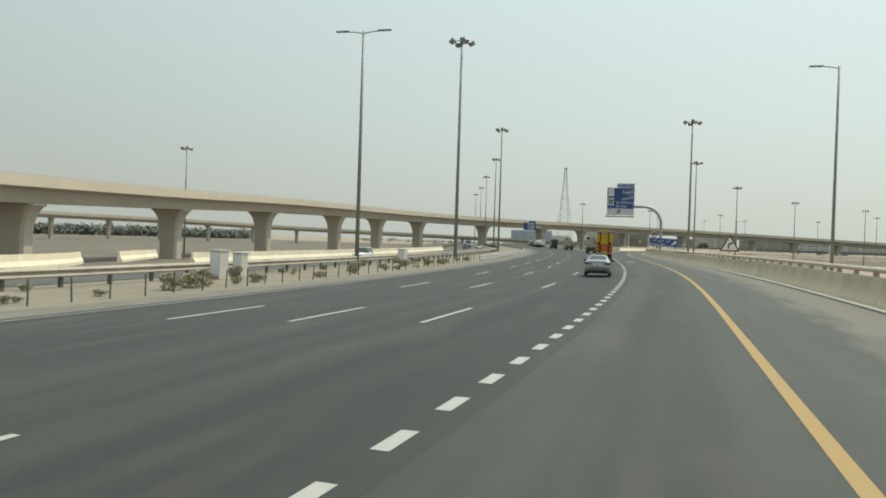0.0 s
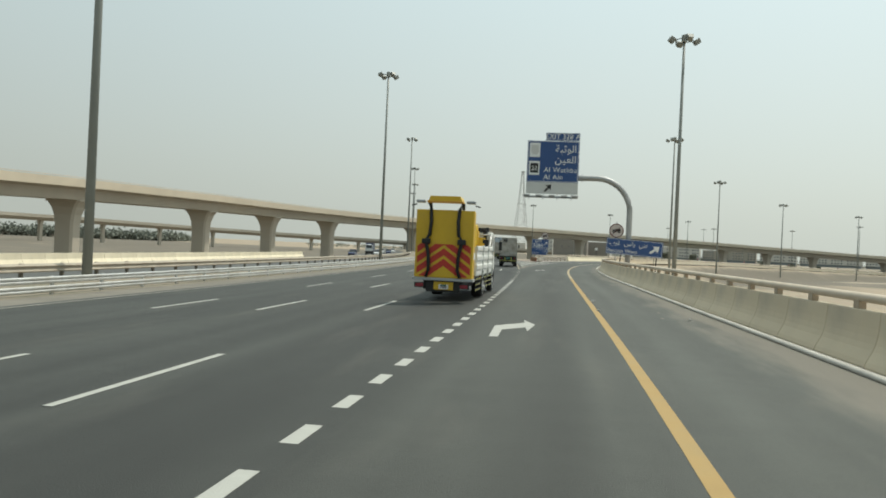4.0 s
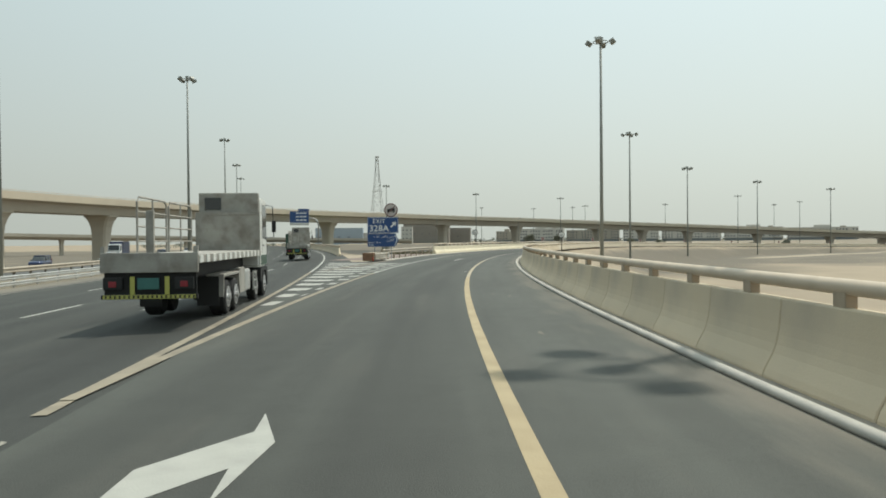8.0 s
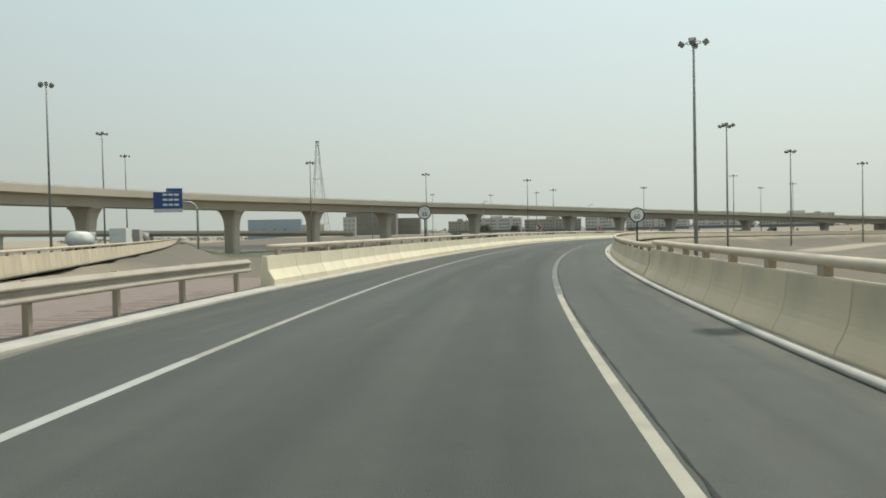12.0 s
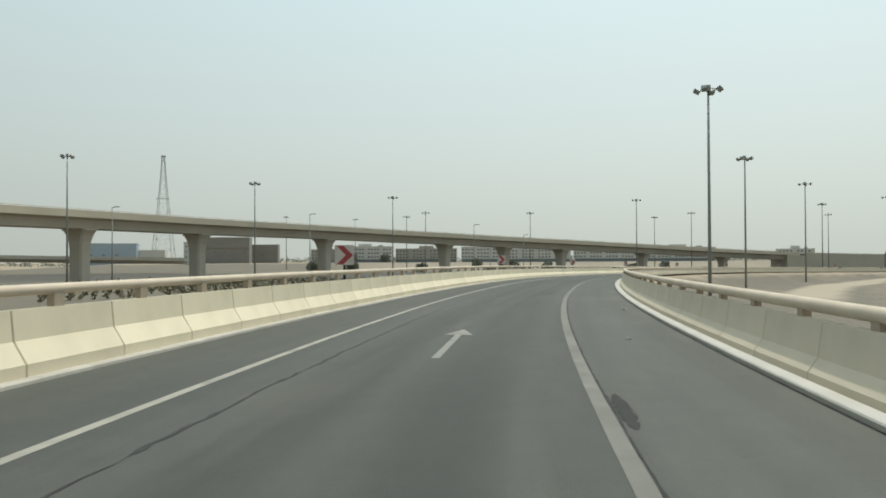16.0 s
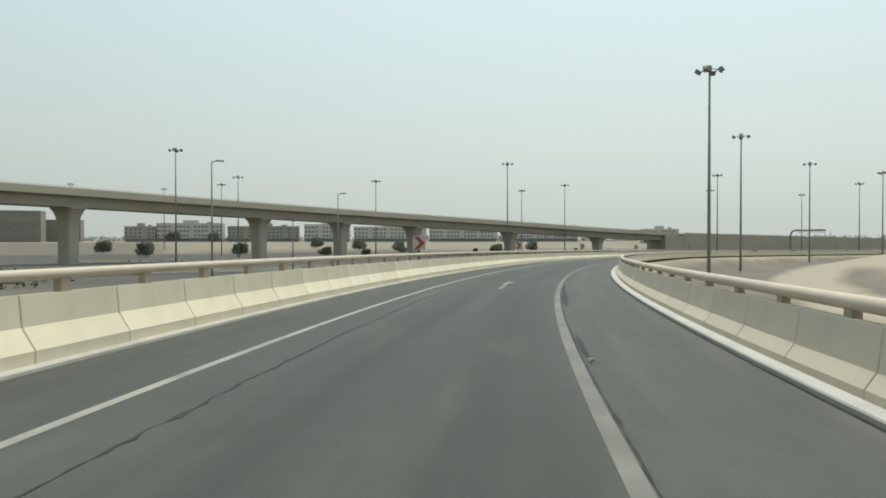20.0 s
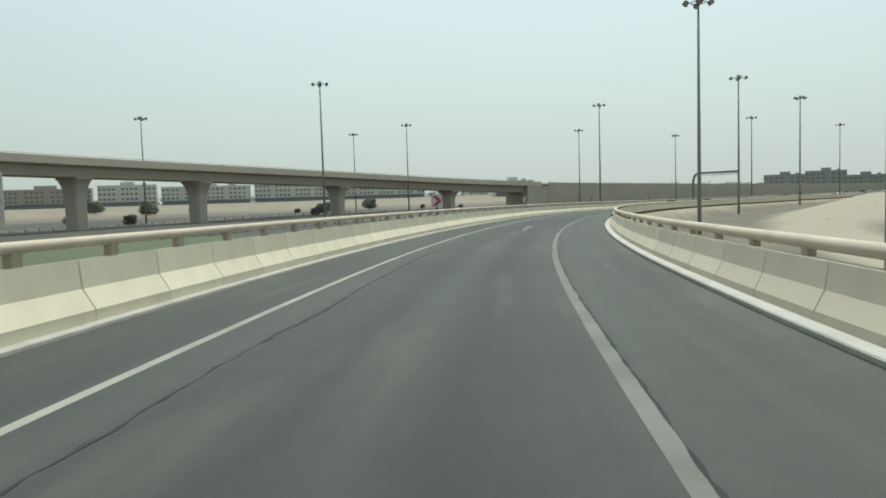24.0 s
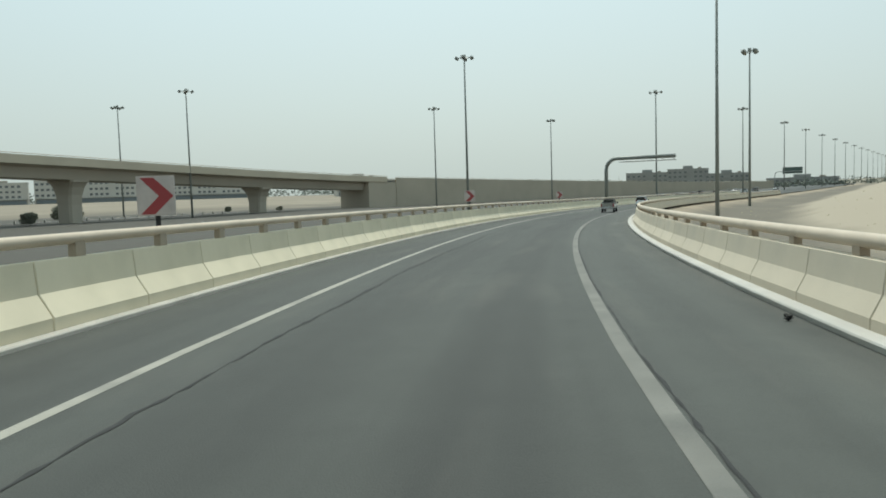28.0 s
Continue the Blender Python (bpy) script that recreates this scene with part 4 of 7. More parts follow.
block_kerb = [(-0.1, -0.02), (-0.14, 0.1), (-0.12, 0.13), (-0.06, 0.145), (0.16, 0.15), (0.17, 0.06), (0.36, 0.06), (0.36, -0.02)]
part("kerb_stretch", sweep(RAMP, 345, 1000, block_kerb, lat=lambda s: ramp_right(s) + 0.16), KERB_WHITE, part_k, "white painted block kerb")
kerb_l = thing("kerb_left", "low dusty pale kerb along the foot of the barrier", "kerb", kind="structure")
low = [(-0.6, -0.02), (0.14, -0.02), (0.13, 0.06), (0.1, 0.085), (-0.6, 0.09)]
part("kerb_stretch", sweep(RAMP, 304, 1000, low, lat=lambda s: foot_left(s) + float(np.interp(s, (304, 350), (0.8, 0.47)))), KERB_DUSTY, kerb_l)
part("kerb_stretch", sweep(RAMP, 266, 304, low, lat=lambda s: ramp_left(s) + 0.44), KERB_DUSTY, kerb_l)
barrier("barrier_highway", HWY, 303, 640, lambda s: 2.4, -1, CONCRETE, "dusty concrete barrier with a beige rail along the highway", (1.575, 0.115), ROUNDED)
part("end_ramp", loft([[tuple(HWY.at(s, 2.4 + x, z)) for x, z in ((-0.28, 0.0), (0.28, 0.0), (0.12, h), (-0.02, h))] for s, h in ((299.6, 0.35), (301.2, 0.8), (303.0, 1.24))]), CONCRETE, tagged(thing("barrier_end", "sloping concrete end of the highway barrier", "barrier", kind="structure")))
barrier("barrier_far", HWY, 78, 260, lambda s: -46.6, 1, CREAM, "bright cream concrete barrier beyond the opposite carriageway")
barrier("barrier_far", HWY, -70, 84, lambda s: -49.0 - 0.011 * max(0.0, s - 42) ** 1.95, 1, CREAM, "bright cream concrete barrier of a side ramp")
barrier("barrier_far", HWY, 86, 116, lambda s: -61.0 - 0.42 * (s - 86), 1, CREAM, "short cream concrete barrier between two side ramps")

# ---------------------------------------------------------------- the flyover
bridge = thing("flyover_bridge", "long curved beige concrete flyover on flared piers", "bridge", kind="structure")
half_w = 8.0
deck_outline = [(-half_w, 3.5), (-half_w, 4.4), (half_w, 4.4), (half_w, 3.5), (5.6, 2.75), (4.9, 0.0), (-4.9, 0.0), (-5.6, 2.75)]
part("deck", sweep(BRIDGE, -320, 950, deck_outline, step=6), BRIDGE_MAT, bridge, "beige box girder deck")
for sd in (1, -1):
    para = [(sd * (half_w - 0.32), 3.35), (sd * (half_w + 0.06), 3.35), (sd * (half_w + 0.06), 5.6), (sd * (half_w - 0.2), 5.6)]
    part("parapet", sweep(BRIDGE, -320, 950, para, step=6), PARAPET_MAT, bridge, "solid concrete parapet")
    part("handrail", sweep(BRIDGE, -320, 950, [(sd * (half_w - 0.08) + p[0], 5.95 + p[1]) for p in circle(0.09, 6)], step=6), RAIL_BEIGE, bridge)
PIERS = (-140, -70, 0, 68.3, 140.3, 189.5, 240.5, 323.3, 396.6, 447.6, 498.6, 568.4, 649.2, 693.8, 740.0, 810.5, 884.0)


def pier(s):
    top = BRIDGE.at(s, 0, 0.05)
    foot = ground_at(top.x, top.y) - 0.6
    h = top.z - foot
    turn = BRIDGE.stand(s)
    rings = []
    flare = min(7.0, h * 0.55)
    for z, wx, wy in ((0, 2.8, 2.1), (h - flare, 2.8, 2.1), (h - flare * 0.6, 3.15, 2.2), (h - flare * 0.3, 3.9, 2.45), (h - flare * 0.1, 4.8, 2.8), (h - 0.6, 5.3, 3.0), (h, 5.3, 3.0)):
        c = 0.6
        rings.append([(x, y, z) for x, y in ((wx, wy - c), (wx - c, wy), (-wx + c, wy), (-wx, wy - c), (-wx, -wy + c), (-wx + c, -wy), (wx - c, -wy), (wx, -wy + c))])
    ob = part("pier", loft(rings), BRIDGE_MAT, bridge, "flared concrete pier")
    ob.matrix_world = Matrix.Translation((top.x, top.y, foot)) @ turn.to_3x3().to_4x4()


for s in PIERS:
    pier(s)
part("abutment", sweep(BRIDGE, 938, 956, [(-7.8, -8.0), (7.8, -8.0), (7.8, 3.4), (-7.8, 3.4)], step=6), WALL_MAT, bridge, "blocky concrete abutment")
for sd in (1, -1):
    wall = [(sd * 7.6, -9.0), (sd * 8.1, -9.0), (sd * 8.1, 5.4), (sd * 7.6, 5.4)]
    part("retaining_wall", sweep(BRIDGE, 956, 1400, wall, step=6), WALL_MAT, bridge, "long beige retaining wall")
    part("handrail", sweep(BRIDGE, 956, 1400, [(sd * 7.85 + p[0], 5.75 + p[1]) for p in circle(0.08, 6)], step=8), RAIL_BEIGE, bridge)
part("fill_road", sweep(BRIDGE, 956, 1400, [(-7.6, -3.0), (7.6, -3.0), (7.6, 4.2), (-7.6, 4.2)], step=8), ASPHALT_OLD, bridge, "raised road between the walls")
far_bridge = thing("far_flyover", "distant pale concrete flyover on slim piers", "bridge", kind="structure")
part("deck", sweep(FAR_BRIDGE, -390, 1000, [(-6, 3.4), (-6, 5.6), (6, 5.6), (6, 3.4), (3, 1.2), (-3, 1.2)], step=12), BRIDGE_MAT, far_bridge)
for k in range(24):
    s = -360 + 52 * k
    top = FAR_BRIDGE.at(s, 0, 1.3)
    foot = ground_at(top.x, top.y) - 0.5
    if top.z - foot > 1.5:
        rings = [[(x * w, y * 1.1, z) for x, y in ((1, -1), (1, 1), (-1, 1), (-1, -1))] for z, w in ((0, 1.3), (top.z - foot - 3, 1.3), (top.z - foot, 2.4))]
        ob = part("pier", loft(rings), BRIDGE_MAT, far_bridge)
        ob.matrix_world = Matrix.Translation((top.x, top.y, foot)) @ FAR_BRIDGE.stand(s).to_3x3().to_4x4()


# ---------------------------------------------------------------- lamp masts
def high_mast(height, arms=4):
    ob = thing("high_mast_lamp", "tall grey steel mast with a ring of floodlights", "street lamp", "high masts")
    part("pole", tube([(0, 0, -10.0), (0, 0, height * 0.5), (0, 0, height)], [0.38, 0.25, 0.17], 10), POLE_MAT, ob, smooth=True)
    ring = tube([(1.2 * math.cos(a), 1.2 * math.sin(a), height - 0.25) for a in np.linspace(0, 2 * math.pi, 13)], 0.07, 6)
    part("ring", ring, POLE_MAT, ob)
    part("head", cyl((0, 0, height), "z", 0.4, 1.0, 10), POLE_MAT, ob)
    for k in range(arms):
        a = 2 * math.pi * k / arms + 0.3
        bm = prism([(-0.36, -0.42), (0.36, -0.42), (0.55, 0.32), (-0.55, 0.32)], "y", -0.42, 0.42)
        bmesh.ops.bevel(bm, geom=bm.edges[:], offset=0.06, segments=1, affect="EDGES")
        tilt = Matrix.Translation((1.85 * math.cos(a), 1.85 * math.sin(a), height - 0.3)) @ Matrix.Rotation(a - math.pi / 2, 4, "Z") @ Matrix.Rotation(0.6, 4, "X")
        bm.transform(tilt)
        part("floodlight", bm, POLE_MAT, ob)
    return ob


def arm_lamp(height, arms, label, reach=2.2, r=0.17):
    ob = thing("road_lamp", label, "street lamp", "road lamps")
    part("base_plate", cyl((0, 0, 0.04), "z", 0.35, 0.08, 10), CONCRETE, ob)
    part("pole", tube([(0, 0, 0), (0, 0, height)], [r, r * 0.55], 10), POLE_MAT, ob, smooth=True)
    for d in arms:
        part("arm", tube([(0, 0, height - 0.25), (d * reach * 0.5, 0, height - 0.05), (d * reach, 0, height)], 0.06, 6), POLE_MAT, ob)
        bm = prism([(-0.12, 0.0), (0.12, 0.0), (0.16, 0.14), (-0.16, 0.14)], "x", d * reach * 0.7, d * (reach + 0.75))
        bm.transform(Matrix.Translation((0, 0, height - 0.05)))
        part("lamp_head", bm, POLE_MAT, ob)
    return ob


mast = high_mast(37.5)
mast_spots = [RAMP.at(s, o) for s, o in ((203, 14.5), (303, 14.85), (403, 14.8), (502, 15.0), (600, 15.2), (692.5, 14.3), (789, 12.7), (870, 12.6))]
# masts further off, each by its place and the height of its head
FAR_MASTS = ((-31.7, 132.5, 37.2), (-44.4, 244.3, 38), (-67, 356, 40.5), (-95.4, 476.9, 42.4), (-118, 570.4, 42), (-139.6, 653.4, 42), (-158.5, 245.6, 32.1), (-45.6, 612.5, 33.5), (5.9, 672.2, 32),
             (66.7, 727.5, 31.7), (97.4, 811.4, 29.8), (195.5, 740, 32.9), (283.7, 842.2, 33), (311.8, 749.6, 32.6), (384.6, 838.1, 32.4), (465.7, 844, 31.6),
             (166.7, 828.6, 31.2), (281.8, 891.3, 32.7), (415.6, 758.5, 32), (510.6, 771.7, 32.4), (612.5, 795.5, 32.3),
             (99, 894, 32), (74, 1010, 36), (18, 999, 37))
mast.matrix_world = pose(*mast_spots[0].xy, ground_at(*mast_spots[0].xy) - 0.1)
for p in mast_spots[1:]:
    copy_thing(mast, pose(p.x, p.y, 30.6 + (3.0 if p.y < 330 else 1.0 if p.y < 420 else 0.6 if p.y > 690 else -0.8) - 37.5, 0, 0, random.uniform(0, 60)))
for x, y, z in FAR_MASTS:
    copy_thing(mast, pose(x, y, z - 37.5, 0, 0, random.uniform(0, 60)))
for k in range(16):
    a = Vector((612.5, 795.5)) + Vector((102, 24)) * (k + 1) * 0.75
    copy_thing(mast, pose(a.x, a.y, -5.2, 0, 0, 20 * k))
    if k < 8:
        b = a + Vector((12, -60))
        copy_thing(mast, pose(b.x, b.y, -5.2, 0, 0, 33 * k))
double = arm_lamp(25.6, (1, -1), "tall grey lamp post with two arms on the verge", 2.4, 0.24)
double.matrix_world = pose(-30.0, 79.4, -1.0)
single = arm_lamp(23.0, (-1,), "grey lamp post with one arm over the road", 2.2, 0.2)
single.matrix_world = pose(19.6, 90.0, -1.0)
low_lamp = arm_lamp(14.5, (1,), "dark lamp post with one short arm", 0.55, 0.13)
low_lamp.matrix_world = pose(60.8, 543.8, -4.0)
copy_thing(low_lamp, pose(83.0, 576.0, -5.3))
copy_thing(low_lamp, pose(22.5, 533.4, -2.4))
copy_thing(low_lamp, pose(-14.5, 522.0, -2.0))


# ---------------------------------------------------------------- signs
def plate(w, h, mat, parent, x=0.0, y=0.0, z=0.0, name="panel", label="", thick=0.06, bevel=0.012):
    return part(name, boxed(x - w / 2, x + w / 2, y, y + thick, z, z + h, bevel=bevel), mat, parent, label)


def disc(r, mat, parent, c, name, thick=0.03, label="", r_in=0.0):
    x, y, z = c
    if r_in:
        n, bm = 32, bmesh.new()
        rings = [[bm.verts.new((x + rr * math.cos(2 * math.pi * k / n), yy, z + rr * math.sin(2 * math.pi * k / n))) for k in range(n)] for rr, yy in ((r_in, y), (r, y), (r, y + thick), (r_in, y + thick))]
        for q, w in zip(rings, rings[1:] + rings[:1]):
            for k in range(n):
                bm.faces.new((q[k], q[(k + 1) % n], w[(k + 1) % n], w[k]))
    else:
        bm = cyl((x, y + thick / 2, z), "y", r, thick, 32)
    return part(name, bm, mat, parent, label)


def flat(poly, y, mat, parent, name, label="", thick=0.006):
    """A thin sheet cut to an outline of (x, z), facing -y."""
    return part(name, prism(poly, "y", y - thick, y), mat, parent, label)


def slant_arrow(cx, cz, size, y, mat, parent, angle=45.0, name="arrow"):
    pts = [(-0.12, -0.6), (0.12, -0.6), (0.12, 0.05), (0.42, 0.05), (0, 0.6), (-0.42, 0.05), (-0.12, 0.05)]
    a = -radians(angle)
    return flat([(cx + size * (p[0] * math.cos(a) - p[1] * math.sin(a)), cz + size * (p[0] * math.sin(a) + p[1] * math.cos(a))) for p in pts], y, mat, parent, name)


def frame_line(x0, x1, z0, z1, y, mat, parent, w=0.05):
    for r in ((x0, x1, z0, z0 + w), (x0, x1, z1 - w, z1), (x0, x0 + w, z0 + w, z1 - w), (x1 - w, x1, z0 + w, z1 - w)):
        part("border", boxes((r[0], r[1], y - 0.005, y, r[2], r[3])), mat, parent)


def no_lorry(parent, c, r):
    disc(r, PINK_SHEET, parent, c, "round_plate", 0.03, "sun-faded round plate")
    x, y, z = c
    disc(r, DULL_RED, parent, (x, y - 0.012, z), "red_ring", 0.01, "faded dark red ring", r_in=r * 0.87)
    k = r / 0.75
    part("lorry_symbol", boxes((x - 0.12 * k, x + 0.42 * k, y - 0.008, y - 0.002, z - 0.1 * k, z + 0.2 * k), (x - 0.42 * k, x - 0.15 * k, y - 0.008, y - 0.002, z - 0.12 * k, z + 0.12 * k),
                                (x - 0.42 * k, x + 0.42 * k, y - 0.008, y - 0.002, z - 0.18 * k, z - 0.12 * k)), BLACK_SHEET, parent)
    for wx in (-0.28, 0.28):
        disc(0.085 * k, BLACK_SHEET, parent, (x + wx * k, y - 0.01, z - 0.2 * k), "wheel_symbol", 0.006)
    flat([(x - 0.47 * k, z - 0.46 * k), (x - 0.43 * k, z - 0.5 * k), (x + 0.47 * k, z + 0.46 * k), (x + 0.43 * k, z + 0.5 * k)], y - 0.014, DULL_RED, parent, "slash", "faded red slash")


AR_WATHBA = "\ufe94\ufe92\ufe9b\ufeee\ufedf\ufe8d"
AR_AIN = "\ufee6\ufef4\ufecc\ufedf\ufe8d"
AR_BANIYAS = "\ufe8f\ufeae\ufecf  \ufeb1\ufe8e\ufef3  \ufef2\ufee8\ufe91"


def gantry_sign():
    ob = thing("cantilever_road_sign", "large blue exit sign on a curved grey steel arm", "road sign", at=RAMP.stand(178.3, 0.0))
    px = 6.45
    pts = [(px, 0, -1.5), (px, 0, 3.0), (px, 0, 7.2)] + [(px - 3.8 + 3.8 * math.cos(a), 0, 7.2 + 3.8 * math.sin(a)) for a in np.linspace(0.15, math.pi / 2, 9)] + [(-1.0, 0, 11.0), (-5.2, 0, 11.0)]
    part("curved_arm", tube(pts, 0.33, 14), SIGN_STEEL, ob, "curved grey tubular post and arm", smooth=True)
    part("collar", cyl((0.95, 0, 11.0), "x", 0.42, 0.12, 16), SIGN_STEEL, ob)
    board = plate(5.9, 4.75, BLUE, ob, -2.45, -0.62, 10.35, "blue_panel", "blue panel with white lettering", 0.12)
    plate(5.9, 1.35, GREY_SHEET, ob, -2.45, -0.62, 9.0, "pale_panel", "pale grey lower panel", 0.12)
    tab = plate(3.85, 0.9, BLUE, ob, -1.42, -0.62, 15.14, "exit_tab", "blue exit number tab", 0.12)
    frame_line(-5.33, 0.43, 10.4, 15.05, -0.622, WHITE_SHEET, ob)
    frame_line(-3.3, 0.46, 15.18, 16.0, -0.622, WHITE_SHEET, ob, 0.04)
    words("EXIT 328 A", 0.82, WHITE_SHEET, ob, Matrix.Translation((-1.42, -0.63, 15.58)))
    words(AR_WATHBA, 1.15, WHITE_SHEET, ob, Matrix.Translation((0.2, -0.63, 14.15)), align="RIGHT")
    words(AR_AIN, 1.15, WHITE_SHEET, ob, Matrix.Translation((0.2, -0.63, 12.95)), align="RIGHT")
    words("Al Wathba", 0.8, WHITE_SHEET, ob, Matrix.Translation((-3.45, -0.63, 11.75)), align="LEFT", spacing=1.08)
    words("Al Ain", 0.8, WHITE_SHEET, ob, Matrix.Translation((-3.45, -0.63, 10.92)), align="LEFT", spacing=1.08)
    for z0, z1 in ((13.2, 14.85), (11.15, 12.75)):
        part("route_shield_panel", boxes((-5.15, -3.95, -0.632, -0.622, z0, z1)), WHITE_SHEET, ob)
    flat([(-4.95, 14.6), (-4.15, 14.6), (-4.1, 13.9), (-4.3, 13.5), (-4.8, 13.5), (-5.0, 13.9)], -0.633, GREY_SHEET, ob, "route_shield", thick=0.004)
    flat([(-5.0, 12.5), (-4.1, 12.5), (-4.1, 11.4), (-5.0, 11.4)], -0.633, BLACK_SHEET, ob, "route_shield", thick=0.004)
    words("22", 0.72, WHITE_SHEET, ob, Matrix.Translation((-4.55, -0.645, 11.9)))
    slant_arrow(-2.9, 9.68, 0.95, -0.625, BLACK_SHEET, ob, 42)
    part("lamp_tray", tube([(-5.6, -0.9, 8.6), (0.5, -0.9, 8.6)], 0.09, 8), SIGN_STEEL, ob)
    part("lamp_tray", tube([(-5.6, -0.5, 8.72), (0.5, -0.5, 8.72)], 0.06, 8), SIGN_STEEL, ob)
    for x in (-5.0, -3.4, -1.8, -0.2):
        part("bracket", tube([(x, -0.2, 9.3), (x, -0.8, 8.75), (x, -1.1, 8.35)], 0.05, 6), SIGN_STEEL, ob)
    for x in (-5.3, -3.9, -2.4, -1.0, 0.2):
        part("sign_lamp", boxed(x - 0.35, x + 0.35, -1.25, -0.85, 8.66, 8.86, bevel=0.03), SIGN_STEEL, ob)
    for z in (11.4, 14.2):
        part("back_rail", boxes((-5.3, 0.4, -0.5, -0.3, z - 0.08, z + 0.08)), SIGN_STEEL, ob)
    part("back_rail", boxes((-4.2, -4.0, -0.5, -0.3, 9.2, 15.0), (-0.9, -0.7, -0.5, -0.3, 9.2, 15.9)), SIGN_STEEL, ob)


def direction_sign():
    ob = thing("direction_sign", "wide blue direction sign with a white arrow on two posts", "road sign", at=RAMP.stand(177.4, 3.78, 0.06) @ pose(0, 0, 0, 0, 3, 3))
    plate(6.3, 1.78, BLUE, ob, 3.15, 0, 2.45, "blue_panel", "", 0.06)
    frame_line(0.06, 6.24, 2.5, 4.18, -0.002, WHITE_SHEET, ob, 0.04)
    words(AR_BANIYAS, 0.7, WHITE_SHEET, ob, Matrix.Translation((0.25, -0.012, 3.72)), align="LEFT")
    words("Baniyas West", 0.58, WHITE_SHEET, ob, Matrix.Translation((0.15, -0.012, 2.85)), align="LEFT", spacing=1.05)
    slant_arrow(5.4, 3.3, 1.1, -0.006, WHITE_SHEET, ob, 52)
    for x in (1.7, 5.7):
        part("post", cyl((x, 0.14, 1.2), "z", 0.06, 5.8, 10), BLACK_METAL, ob)
    rd = thing("no_lorries_sign", "round no-lorries sign with a red ring and slash", "road sign", "no lorries signs", at=RAMP.stand(177.72, 5.05))
    part("post", cyl((0, 0.1, 2.6), "z", 0.05, 7.0, 10), SIGN_STEEL, rd)
    no_lorry(rd, (0, 0, 5.1), 0.8)


def exit_sign():
    ob = thing("exit_sign", "blue exit sign over an arrow-shaped direction panel", "road sign", at=RAMP.stand(272.6, -13.4))
    plate(3.95, 2.05, BLUE, ob, 0, 0, 3.25, "exit_panel", "", 0.06)
    frame_line(-1.93, 1.93, 3.3, 5.25, -0.002, WHITE_SHEET, ob, 0.045)
    words("EXIT", 0.74, WHITE_SHEET, ob, Matrix.Translation((-0.5, -0.012, 4.75)), spacing=1.08, bold=0.008)
    words("328A", 1.08, WHITE_SHEET, ob, Matrix.Translation((-0.5, -0.012, 3.85)), spacing=1.08, bold=0.022)
    slant_arrow(1.35, 4.35, 0.8, -0.006, WHITE_SHEET, ob, 45)
    part("arrow_panel", prism([(-1.97, 1.6), (1.6, 1.6), (1.97, 2.4), (1.6, 3.2), (-1.97, 3.2)], "y", 0, 0.06), BLUE, ob)
    flat([(1.45, 1.72), (1.53, 1.72), (1.85, 2.4), (1.53, 3.08), (1.45, 3.08), (1.74, 2.4)], -0.002, WHITE_SHEET, ob, "chevron_mark")
    words(AR_BANIYAS, 0.42, WHITE_SHEET, ob, Matrix.Translation((-1.2, -0.012, 2.9)), align="LEFT")
    words(AR_AIN, 0.42, WHITE_SHEET, ob, Matrix.Translation((0.5, -0.012, 2.42)), align="LEFT")
    words("Baniyas West", 0.3, WHITE_SHEET, ob, Matrix.Translation((-1.85, -0.012, 2.1)), align="LEFT")
    words("Al Ain", 0.3, WHITE_SHEET, ob, Matrix.Translation((-1.85, -0.012, 1.8)), align="LEFT")
    for x in (-1.1, 0.15):
        part("post", cyl((x, 0.14, 1.9), "z", 0.07, 5.2, 10), SIGN_STEEL, ob)
    rd = thing("no_lorries_sign", "round no-lorries sign with a red ring above the exit sign", "road sign", "no lorries signs", at=RAMP.stand(272.85, -12.4))
    part("post", cyl((0, 0.1, 2.9), "z", 0.05, 6.4, 10), SIGN_STEEL, rd)
    no_lorry(rd, (0, 0, 6.15), 0.86)


def speed_sign(s, lat, z):
    ob = thing("speed_limit_sign", "round sixty speed limit sign, white with a dark ring", "road sign", "speed limit signs", at=RAMP.stand(s, lat))
    part("post", cyl((0, 0.1, z / 2 - 0.6), "z", 0.07, z, 10), BLACK_METAL, ob)
    disc(0.62, WHITE_SHEET, ob, (0, 0, z), "round_plate", 0.03)
    disc(0.62, BLACK_SHEET, ob, (0, -0.012, z), "dark_ring", 0.01, "dark ring", r_in=0.53)
    words("60", 0.52, BLACK_SHEET, ob, Matrix.Translation((0, -0.012, z - 0.16)))
    words("\u0666\u0660", 0.44, BLACK_SHEET, ob, Matrix.Translation((0, -0.012, z + 0.28)))


def bend_sign():
    ob = thing("bend_warning_sign", "white triangular bend warning sign with a red border", "road sign", at=RAMP.stand(95.5, 7.5, 0.8))
    part("post", cyl((0, 0.1, 0.0), "z", 0.06, 3.8, 10), SIGN_STEEL, ob)
    part("triangle_plate", prism([(-1.15, 1.15), (1.15, 1.15), (0.0, 3.2)], "y", 0, 0.03), DULL_RED, ob, "dark red border plate")
    flat([(-0.88, 1.33), (0.88, 1.33), (0.0, 2.88)], -0.001, WHITE_SHEET, ob, "white_field")
    flat([(-0.2, 1.5), (-0.04, 1.5), (-0.04, 1.95), (0.1, 2.05), (0.1, 1.9), (0.35, 2.12), (0.1, 2.34), (0.1, 2.2), (-0.1, 2.12), (-0.2, 2.0)], -0.008, BLACK_SHEET, ob, "bend_symbol")


